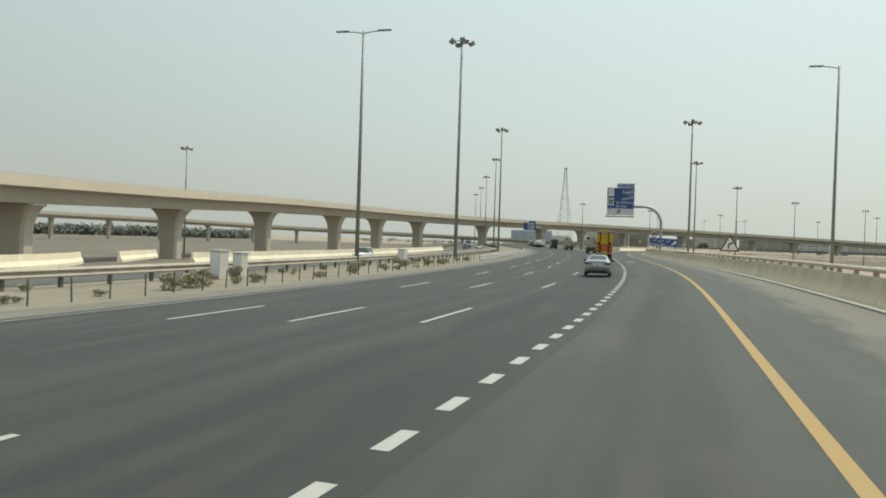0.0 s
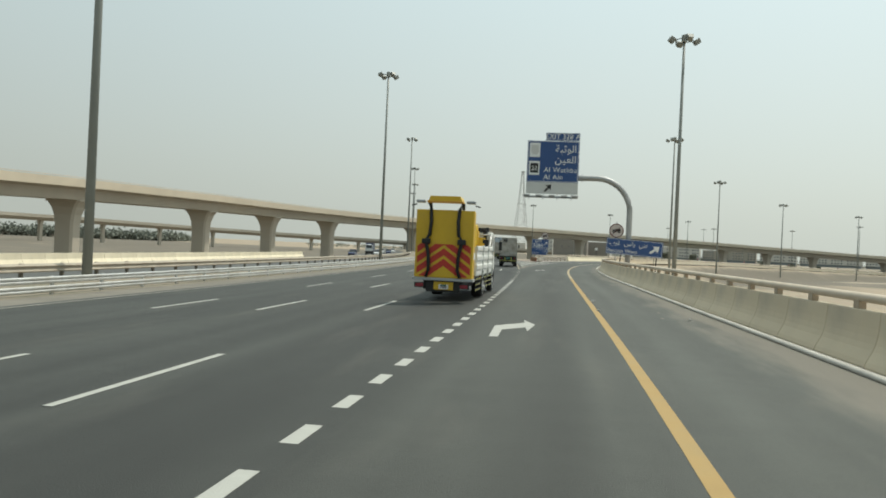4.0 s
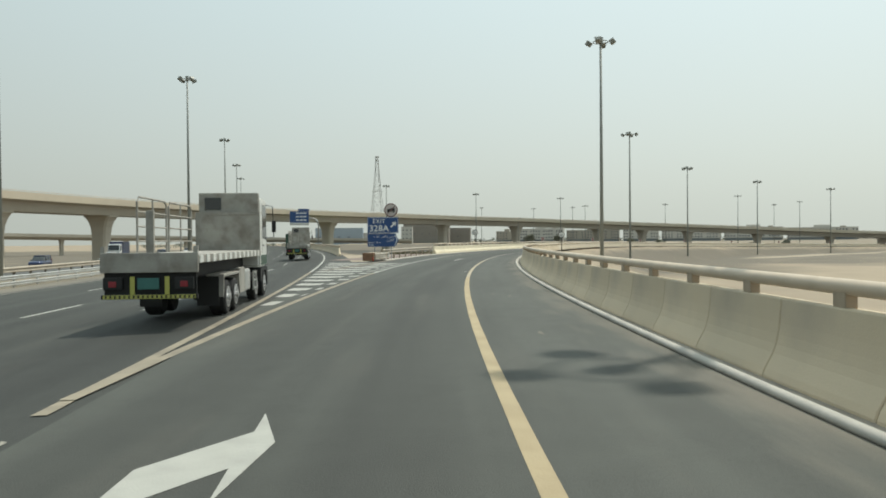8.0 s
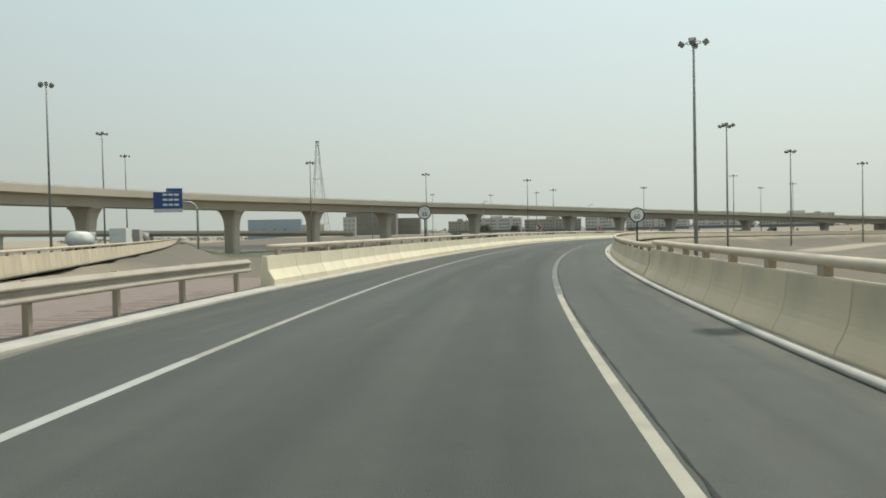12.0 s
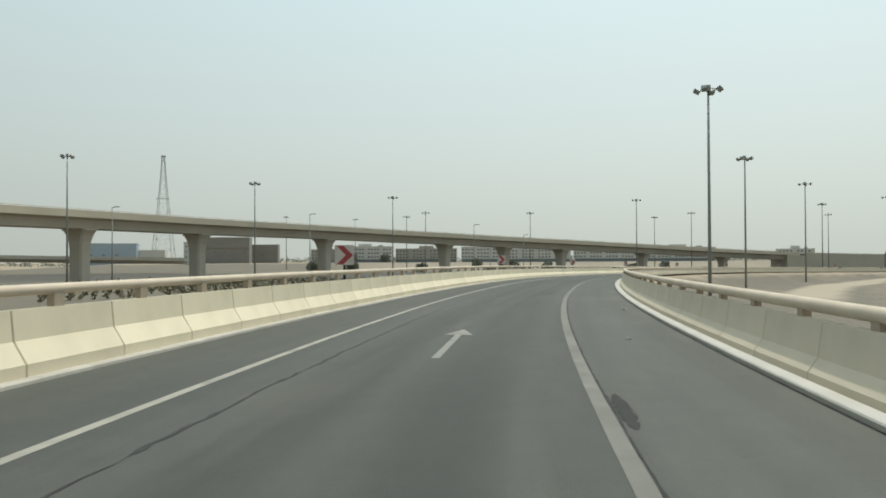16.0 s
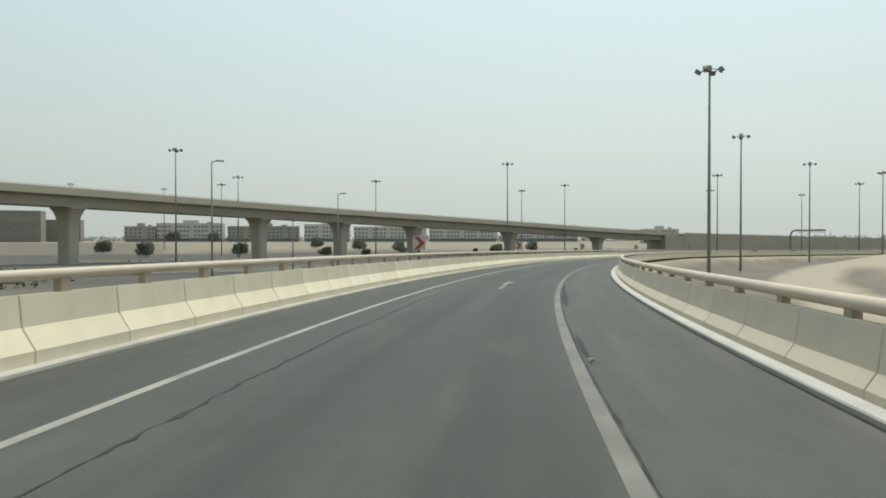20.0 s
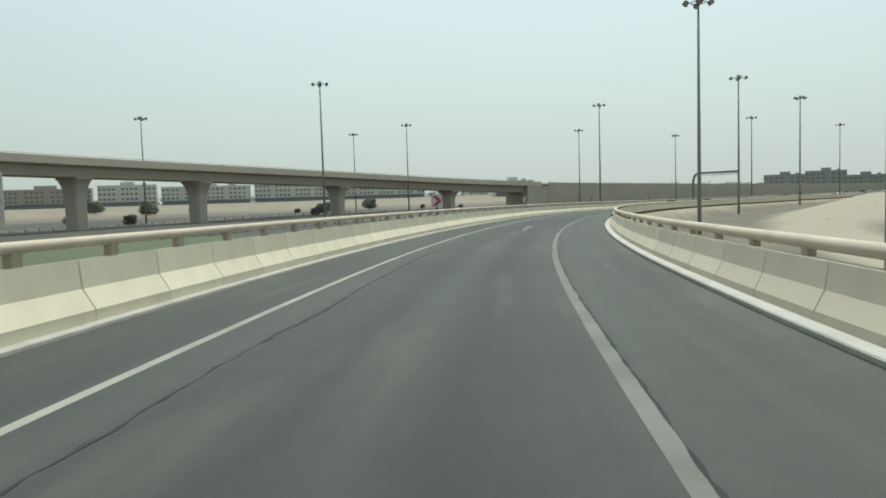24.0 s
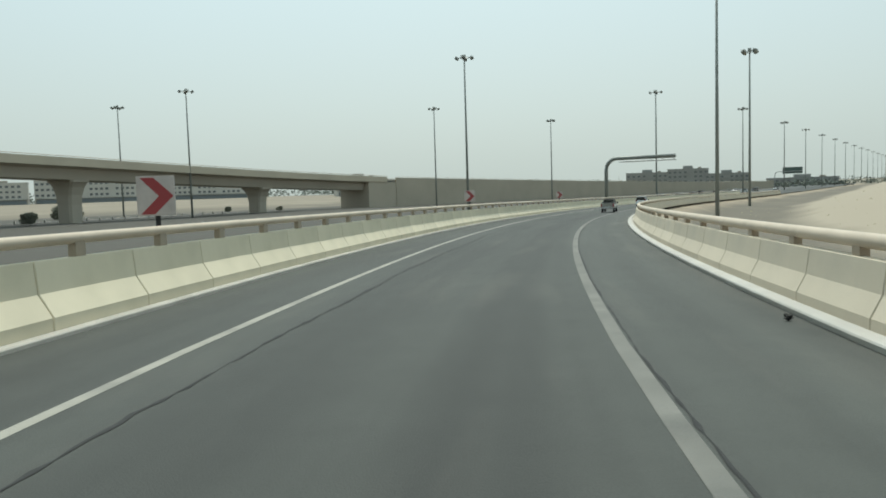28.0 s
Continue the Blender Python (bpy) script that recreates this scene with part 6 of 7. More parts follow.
tagged(link("road_service", draped(BRIDGE, 250, 900, -24.0, -14.0, 0.1), ASPHALT_OLD), "grey service road beside the flyover", "road", kind="structure")
tagged(link("road_service_cross", draped(RAMP, 560, 820, -98.0, -90.0, 0.1), ASPHALT_OLD), "grey service road below the ramp", "road", kind="structure")
for nm, ln, s0, s1, o in (("kerb_service", BRIDGE, 250, 900, -13.8), ("kerb_service", BRIDGE, 250, 900, -24.4), ("kerb_service", RAMP, 560, 820, -89.8), ("kerb_service", RAMP, 560, 820, -98.4)):
    tagged(link(nm, draped(ln, s0, s1, o - 0.2, o + 0.2, 0.28, cols=1), CONCRETE), "pale concrete kerb of a service road", "kerb", kind="structure")
bol = thing("bollard", "short dark bollard beside the service road", "bollard", "service road bollards")
part("post", cyl((0, 0, 0.45), "z", 0.12, 1.2, 8), BLACK_METAL, bol)
part("cap", cyl((0, 0, 1.0), "z", 0.125, 0.14, 8), WHITE_SHEET, bol, "pale band")
first = True
for ln, s0, s1, o, st in ((BRIDGE, 600, 880, -12.5, 4.5), (RAMP, 640, 800, -88.0, 4.0)):
    s = s0
    while s < s1:
        p = ln.at(s, o)
        m = pose(p.x, p.y, ground_at(p.x, p.y))
        if first:
            bol.matrix_world, first = m, False
        else:
            copy_thing(bol, m)
        s += st
# broken dirt clods on the loose sand inside the bend
clods = bmesh.new()
rr = random.Random(77)
for _ in range(900):
    s, lat = rr.uniform(440, 860), rr.uniform(14, 110)
    p = RAMP.at(s, lat)
    z = ground_at(p.x, p.y)
    r = rr.uniform(0.05, 0.22) * (2.2 if rr.random() < 0.06 else 1)
    ring = [clods.verts.new((p.x + r * math.cos(a) * rr.uniform(0.7, 1.3), p.y + r * math.sin(a) * rr.uniform(0.7, 1.3), z - 0.03)) for a in np.linspace(0, 2 * math.pi, 7)[:-1]]
    top = clods.verts.new((p.x, p.y, z + r * rr.uniform(0.4, 0.9)))
    for k in range(6):
        clods.faces.new((ring[k], ring[(k + 1) % 6], top))
tagged(link("dirt_clods", clods, LEAF_DRY), "scattered dirt clods and dry tufts on the sand", "dirt", kind="stuff")


# ---------------------------------------------------------------- vehicles: built with the rear at y = 0, driving towards +y
def wheel(parent, x, y, r, w, side, dual=False, bolts=True):
    t = part("wheel", tyre_mesh(r, w).copy(), RUBBER, parent, smooth=False)
    t.name = "tyre"
    t.location = (x, y, r)
    rb = bmesh.new()
    cyl((side * w * 0.32, 0, 0), "x", r * 0.62, w * 0.42, 20, rb)
    cyl((side * w * 0.5, 0, 0), "x", r * 0.2, w * 0.35, 12, rb)
    for k in range(8 if bolts else 5):
        a = 2 * math.pi * k / (8 if bolts else 5)
        cyl((side * w * 0.54, r * 0.38 * math.cos(a), r * 0.38 * math.sin(a)), "x", r * 0.07 if bolts else r * 0.13, w * 0.12, 8, rb)
    part("rim", rb, RIM_MAT, t)
    return t


def tyre_mesh(r, w):
    prof = [(-w / 2, r * 0.6), (-w / 2, r * 0.9), (-w * 0.4, r * 0.985), (-w * 0.2, r), (0, r * 0.985), (w * 0.2, r), (w * 0.4, r * 0.985), (w / 2, r * 0.9), (w / 2, r * 0.6)]
    n, bm = 26, bmesh.new()
    rings = [[bm.verts.new((x, rr * math.cos(2 * math.pi * k / n), rr * math.sin(2 * math.pi * k / n))) for x, rr in prof] for k in range(n)]
    for q, v in zip(rings, rings[1:] + rings[:1]):
        for k in range(len(prof) - 1):
            bm.faces.new((q[k], q[k + 1], v[k + 1], v[k]))
    for e in (0, -1):
        bm.faces.new([q[e] for q in rings][::1 if e else -1])
    return bm


def plate_bars(parent, x, y, z, w=0.5, h=0.12, mat=None):
    part("number_plate", boxed(x - w / 2, x + w / 2, y - 0.02, y, z, z + h, bevel=0.006), mat or PLATE, parent, "number plate with plain bars")
    part("plate_marks", boxes(*((x - w * 0.3 + w * 0.13 * k, x - w * 0.3 + w * 0.13 * k + w * 0.08, y - 0.026, y - 0.021, z + h * 0.2, z + h * 0.8) for k in range(5))), BLACK_SHEET, parent)


def car_body(stations):
    rings = []
    for y, w, zl, zs, zt in stations:
        half = [(0.72 * w, zl), (0.95 * w, zl + 0.1), (w, zl + (zs - zl) * 0.45), (0.985 * w, zs - 0.05), (0.93 * w, zs + (zt - zs) * 0.35), (0.6 * w, zt), (0.0, zt + 0.012)]
        ring = [(x, y, z) for x, z in half] + [(-x, y, z) for x, z in half[-2::-1]]
        rings.append(ring)
    return loft(rings)


SEDAN = np.array((  # y, half width, lower edge, widest height, belt x, belt z, roof x, roof z, crown z
    (0.0, 0.78, 0.36, 0.62, 0.70, 0.86, 0.55, 0.90, 0.905), (0.08, 0.865, 0.24, 0.62, 0.79, 0.98, 0.64, 1.02, 1.03), (0.32, 0.888, 0.2, 0.62, 0.81, 1.03, 0.68, 1.075, 1.09),
    (0.62, 0.89, 0.19, 0.62, 0.83, 1.03, 0.65, 1.12, 1.15), (1.05, 0.892, 0.18, 0.62, 0.835, 1.01, 0.6, 1.295, 1.33), (1.5, 0.892, 0.18, 0.6, 0.835, 0.99, 0.565, 1.405, 1.44),
    (2.15, 0.892, 0.18, 0.6, 0.835, 0.97, 0.555, 1.435, 1.468), (2.7, 0.89, 0.21, 0.6, 0.83, 0.955, 0.565, 1.375, 1.41), (3.2, 0.885, 0.21, 0.6, 0.82, 0.94, 0.62, 1.17, 1.2),
    (3.6, 0.88, 0.21, 0.58, 0.80, 0.92, 0.66, 0.96, 0.985), (4.0, 0.86, 0.21, 0.56, 0.76, 0.85, 0.6, 0.89, 0.91), (4.36, 0.78, 0.24, 0.5, 0.68, 0.73, 0.5, 0.77, 0.78),
    (4.56, 0.58, 0.34, 0.46, 0.48, 0.57, 0.34, 0.59, 0.6)))


def sedan(label, paint, m, group="cars"):
    ob = thing("sedan_car", label, "car", group, at=m)

    def sect(y):
        return [float(np.interp(y, SEDAN[:, 0], SEDAN[:, k])) for k in range(1, 9)]

    def half(y):
        w, zb, zw, bx, bz, rx, rz, cz = sect(y)
        return [(0.88 * w, zb), (0.955 * w, zb + 0.05), (0.985 * w, zb + 0.15), (w, zw), (0.99 * w, (zw + bz) / 2 + 0.06), (bx, bz), ((bx + rx) / 2 + 0.03, (bz + rz) / 2), (rx + 0.012, rz - 0.015), (0.82 * rx, rz + 0.45 * (cz - rz)), (0.45 * rx, cz - 0.006), (0.0, cz)]
    ys = sorted(set(list(SEDAN[:, 0]) + [0.03, 0.18, 0.46, 0.84, 1.28, 1.8, 2.45, 2.95, 3.4, 3.8, 4.2, 4.48]))
    part("body", loft([[(x, y, z) for x, z in half(y)] + [(-x, y, z) for x, z in half(y)[-2::-1]] for y in ys]), paint, ob, smooth=True)

    def skin(y, at, sd, lift=0.008):
        """A point on the body: at counts along its outline from the sill (0) to the crown (10)."""
        h = half(y)
        k = min(int(at), 9)
        x = h[k][0] + (h[k + 1][0] - h[k][0]) * (at - k)
        z = h[k][1] + (h[k + 1][1] - h[k][1]) * (at - k)
        away = Vector((x, 0.0, max(z - 0.75, 0.05))).normalized() * lift
        return (sd * (x + away.x), y, z + away.z)

    def patch(name, grid, label="", mat=GLASS_DARK):
        bm = bmesh.new()
        vs = [[bm.verts.new(p) for p in row] for row in grid]
        for q, w in zip(vs, vs[1:]):
            for k in range(len(q) - 1):
                bm.faces.new((q[k], q[k + 1], w[k + 1], w[k]))
        return part(name, bm, mat, ob, label, smooth=True)
    for sd in (1, -1):
        patch("rear_side_window", [[skin(y, a, sd) for a in (5.12 + max(0.0, 1.28 - y) * 0.5, 5.6, 6.0, 6.4, 6.85 - max(0.0, 1.4 - y) * 0.5)] for y in (1.02, 1.05, 1.28, 1.5, 1.8, 2.06)])
        patch("front_side_window", [[skin(y, a, sd) for a in (5.12, 5.6, 6.0, 6.4, 6.85 - max(0.0, y - 2.7) * 0.55)] for y in (2.15, 2.45, 2.7, 2.95, 3.16)])
    ring = [(7.7, 1), (8.0, 1), (8.5, 1), (9.0, 1), (9.5, 1), (10.0, 1), (9.5, -1), (9.0, -1), (8.5, -1), (8.0, -1), (7.7, -1)]
    patch("rear_window", [[skin(y, a, sd) for a, sd in ring] for y in (0.6, 0.62, 0.84, 1.05, 1.28, 1.42)], "dark sloping rear window")
    patch("windscreen", [[skin(y, a, sd) for a, sd in ring] for y in (2.76, 2.95, 3.2, 3.4, 3.5)])
    for sd in (1, -1):
        part("mirror", boxed(sd * 0.96 - 0.1, sd * 0.96 + 0.1, 2.95, 3.08, 0.96, 1.09, bevel=0.035), BLACK_METAL, ob)
        lamp = loft([[(sd * a, y, z0), (sd * a, y, z1), (sd * b, y2, z1), (sd * b, y2, z0)] for a, b, y, y2, z0, z1 in
                     ((0.36, 0.36, -0.014, 0.1, 0.845, 0.885), (0.58, 0.58, -0.018, 0.15, 0.8, 0.93), (0.8, 0.7, -0.004, 0.2, 0.785, 0.965), (0.892, 0.78, 0.11, 0.3, 0.82, 0.985), (0.912, 0.8, 0.44, 0.48, 0.92, 0.985))])
        part("tail_lamp", lamp, TAIL_RED, ob, "red wrap-around tail lamp")
        for y in (1.55, 2.55):
            part("door_handle", boxed(sd * 0.895 - 0.02, sd * 0.895 + 0.02, y, y + 0.18, 0.83, 0.86, bevel=0.008), CHROME, ob)
        for y in (1.1, 2.11, 3.18):
            part("door_seam", boxes((sd * 0.889 - 0.006, sd * 0.889 + 0.006, y, y + 0.008, 0.3, 0.88)), BLACK_METAL, ob)
        for y in (0.92, 3.62):
            part("wheel_arch", cyl((sd * 0.86, y, 0.335), "x", 0.365, 0.07, 28), BLACK_METAL, ob, "dark wheel arch")
            wheel(ob, sd * 0.795, y, 0.325, 0.215, sd, bolts=False)
    part("lower_bumper", prism([(-0.66, 0.2), (0.66, 0.2), (0.7, 0.3), (0.56, 0.4), (-0.56, 0.4), (-0.7, 0.3)], "y", 0.0, 0.25), BLACK_METAL, ob, "dark lower bumper")
    part("boot_seam", tube([(-0.6, 0.01, 0.8), (-0.56, -0.002, 0.66), (-0.5, -0.006, 0.63), (0.5, -0.006, 0.63), (0.56, -0.002, 0.66), (0.6, 0.01, 0.8)], 0.005, 5), BLACK_METAL, ob)
    part("boot_lip", loft([[(x, 0.0 + 0.12 * abs(x) ** 2, 0.985), (x, -0.03 + 0.12 * abs(x) ** 2, 1.035), (x, 0.1 + 0.12 * abs(x) ** 2, 1.035)] for x in (-0.66, -0.4, 0.0, 0.4, 0.66)]), paint, ob, smooth=True)
    part("antenna", boxed(-0.02, 0.02, 1.5, 1.6, 1.46, 1.51, bevel=0.008), paint, ob)
    plate_bars(ob, 0, -0.005, 0.72, 0.42, 0.12)
    return ob


def pickup(label, paint, m):
    ob = thing("pickup_truck", label, "car", "cars", at=m)
    part("body", car_body([(0.0, 0.82, 0.55, 0.98, 1.02), (0.05, 0.88, 0.5, 1.05, 1.08), (1.0, 0.9, 0.45, 1.08, 1.1), (2.2, 0.9, 0.42, 1.08, 1.12), (3.6, 0.9, 0.42, 1.08, 1.12), (4.6, 0.88, 0.45, 1.02, 1.08), (5.1, 0.8, 0.5, 0.9, 0.96), (5.2, 0.7, 0.55, 0.8, 0.85)]), paint, ob, smooth=True)
    part("load_bed", boxed(-0.7, 0.7, 0.12, 1.55, 1.06, 1.125), BLACK_METAL, ob, "dark open load bed")
    for r in ((-0.88, -0.74, 0.05, 1.6), (0.74, 0.88, 0.05, 1.6), (-0.75, 0.75, 0.0, 0.1)):
        part("bed_side", boxed(r[0], r[1], r[2], r[3], 1.05, 1.3, bevel=0.03), paint, ob)
    part("glazing", loft([[(-b, y, 1.08), (b, y, 1.08), (r, y, z), (-r, y, z)] for y, b, r, z in ((1.62, 0.8, 0.68, 1.66), (1.8, 0.81, 0.66, 1.74), (3.1, 0.81, 0.66, 1.74), (3.5, 0.8, 0.68, 1.5), (4.0, 0.78, 0.72, 1.12))]), GLASS_DARK, ob)
    part("roof", boxed(-0.69, 0.69, 1.66, 3.2, 1.72, 1.8, bevel=0.035), paint, ob)
    part("roof_bar", boxed(-0.6, 0.6, 1.75, 1.85, 1.8, 1.88, bevel=0.02), BLACK_METAL, ob)
    for sd in (1, -1):
        for pts in (((sd * 0.8, 1.6, 1.1), (sd * 0.68, 1.68, 1.74)), ((sd * 0.8, 2.7, 1.1), (sd * 0.68, 2.7, 1.74)), ((sd * 0.76, 3.95, 1.12), (sd * 0.68, 3.2, 1.74))):
            part("pillar", tube(pts, 0.045, 6), paint, ob)
        part("tail_lamp", boxed(sd * 0.79 - 0.09, sd * 0.79 + 0.09, -0.02, 0.1, 0.82, 1.22, bevel=0.02), TAIL_RED, ob)
        part("mirror", boxed(sd * 1.0 - 0.1, sd * 1.0 + 0.1, 3.3, 3.42, 1.15, 1.38, bevel=0.03), BLACK_METAL, ob)
        for y in (1.05, 4.2):
            wheel(ob, sd * 0.78, y, 0.37, 0.25, sd, bolts=False)
    part("bumper", boxed(-0.82, 0.82, -0.14, 0.05, 0.5, 0.68, bevel=0.03), CHROME, ob)
    part("tailgate_panel", boxed(-0.68, 0.68, -0.015, 0.02, 0.78, 1.24, bevel=0.01), paint, ob)
    plate_bars(ob, 0, -0.02, 0.72)
    return ob


def suv(label, paint, m):
    ob = thing("sports_utility_car", label, "car", "cars", at=m)
    part("body", car_body([(0.0, 0.84, 0.5, 1.0, 1.05), (0.06, 0.92, 0.42, 1.08, 1.14), (1.2, 0.94, 0.36, 1.1, 1.16), (3.2, 0.94, 0.36, 1.08, 1.14), (4.3, 0.9, 0.4, 1.0, 1.06), (4.8, 0.8, 0.5, 0.86, 0.92), (4.88, 0.7, 0.55, 0.78, 0.8)]), paint, ob, smooth=True)
    part("glazing", loft([[(-b, y, 1.1), (b, y, 1.1), (r, y, z), (-r, y, z)] for y, b, r, z in ((0.1, 0.86, 0.76, 1.7), (0.3, 0.87, 0.73, 1.8), (2.6, 0.86, 0.72, 1.82), (3.0, 0.84, 0.74, 1.6), (3.6, 0.82, 0.78, 1.14))]), GLASS_DARK, ob)
    part("roof", boxed(-0.76, 0.76, 0.12, 2.75, 1.78, 1.88, bevel=0.04), paint, ob)
    for sd in (1, -1):
        for y in (0.25, 1.3, 2.35):
            part("pillar", tube(((sd * 0.87, y, 1.1), (sd * 0.74, y + 0.05, 1.8)), 0.055, 6), paint, ob)
        part("tail_lamp", boxed(sd * 0.84 - 0.08, sd * 0.84 + 0.08, -0.02, 0.1, 0.9, 1.3, bevel=0.02), TAIL_RED, ob)
        part("mirror", boxed(sd * 1.02 - 0.1, sd * 1.02 + 0.1, 2.95, 3.05, 1.12, 1.3, bevel=0.03), BLACK_METAL, ob)
        for y in (0.95, 3.8):
            wheel(ob, sd * 0.82, y, 0.38, 0.25, sd, bolts=False)
    part("bumper", boxed(-0.86, 0.86, -0.08, 0.1, 0.42, 0.66, bevel=0.04), paint, ob)
    plate_bars(ob, 0, -0.01, 0.8)
    return ob


def cab(parent, y0, y1, z0, z1, w, paint, mirror=True):
    prof = [(y0, z0), (y1 - 0.05, z0), (y1 + 0.02, z0 + 0.5), (y1, z0 + 1.0), (y1 - 0.28, z1 - 0.1), (y1 - 0.5, z1), (y0 + 0.1, z1), (y0, z1 - 0.15)]
    bm = prism(prof, "x", -w / 2, w / 2)
    bmesh.ops.bevel(bm, geom=bm.edges[:], offset=0.09, segments=3, affect="EDGES")
    c = part("cab", bm, paint, parent, smooth=False)
    zc = z0 + (z1 - z0) * 0.42
    part("windscreen", prism([(y1 + 0.012, zc), (y1 + 0.03, zc), (y1 - 0.22, z1 - 0.18), (y1 - 0.25, z1 - 0.18)], "x", -w / 2 + 0.15, w / 2 - 0.15), GLASS_DARK, parent)
    for sd in (1, -1):
        pts = [(y0 + 0.75, zc), (y1 - 0.1, zc - 0.1), (y1 - 0.33, z1 - 0.3), (y0 + 0.75, z1 - 0.3)]
        part("side_window", prism(pts, "x", sd * (w / 2 - 0.02), sd * (w / 2 + 0.006)), GLASS_DARK, parent)
        part("door_seam", boxes((sd * w / 2 - 0.005, sd * w / 2 + 0.005, y0 + 0.62, y0 + 0.64, z0 + 0.05, z1 - 0.2), (sd * w / 2 - 0.005, sd * w / 2 + 0.005, y1 - 0.09, y1 - 0.07, z0 + 0.05, zc)), BLACK_METAL, parent)
        part("door_handle", boxed(sd * w / 2 - 0.03, sd * w / 2 + 0.03, y0 + 0.75, y0 + 0.95, zc - 0.35, zc - 0.29, bevel=0.01), BLACK_METAL, parent)
        part("wheel_arch", prism([(y0 + 0.1, z0 - 0.02), (y1 - 0.05, z0 - 0.02), (y1 + 0.03, z0 - 0.55), (y1 - 0.25, z0 - 0.6), (y1 - 0.45, z0 - 0.15), (y0 + 0.55, z0 - 0.15), (y0 + 0.25, z0 - 0.6), (y0 + 0.1, z0 - 0.6)], "x", sd * (w / 2 - 0.35), sd * (w / 2 + 0.01)), BLACK_METAL, parent, "dark wheel arch")
        if mirror:
            part("mirror_arm", tube([(sd * w / 2, y1 - 0.25, z1 - 0.25), (sd * (w / 2 + 0.25), y1 + 0.05, z1 - 0.3), (sd * (w / 2 + 0.3), y1 + 0.08, zc + 0.05), (sd * w / 2, y1 - 0.15, zc)], 0.02, 6), BLACK_METAL, parent)
            part("mirror", boxed(sd * (w / 2 + 0.3) - 0.09, sd * (w / 2 + 0.3) + 0.09, y1 + 0.02, y1 + 0.14, zc + 0.25, zc + 0.75, bevel=0.03), BLACK_METAL, parent)
    part("front_bumper", boxed(-w / 2, w / 2, y1 - 0.1, y1 + 0.16, 0.42, z0, bevel=0.05), BLACK_METAL, parent)
    return c


def chevron_strip(parent, x, y0, y1, z, h, sd):
    """A yellow strip with black arrowheads along a side guard."""
    part("reflective_strip", boxes((x - 0.004, x + 0.004, y0, y1, z, z + h)), YELLOW_TAPE, parent, "yellow strip with black chevrons")
    n = max(2, int((y1 - y0) / 0.13))
    xx = x + sd * 0.006
    for k in range(n):
        bm = bmesh.new()
        y = y0 + (k + 0.25) * (y1 - y0) / n
        d = 0.045
        bm.faces.new([bm.verts.new((xx, *q)) for q in ((y + d, z + 0.004), (y + 2 * d, z + 0.004), (y + d, z + h / 2), (y, z + h / 2))])
        bm.faces.new([bm.verts.new((xx, *q)) for q in ((y, z + h / 2), (y + d, z + h / 2), (y + 2 * d, z + h - 0.004), (y + d, z + h - 0.004))])
        part("chevron_mark", bm, BLACK_SHEET, parent)


YELLOW_TAPE = material("yellow_reflective_tape", (0.42, 0.41, 0.1), 0.4, spread=0.05, scale=3, bump=0.0)


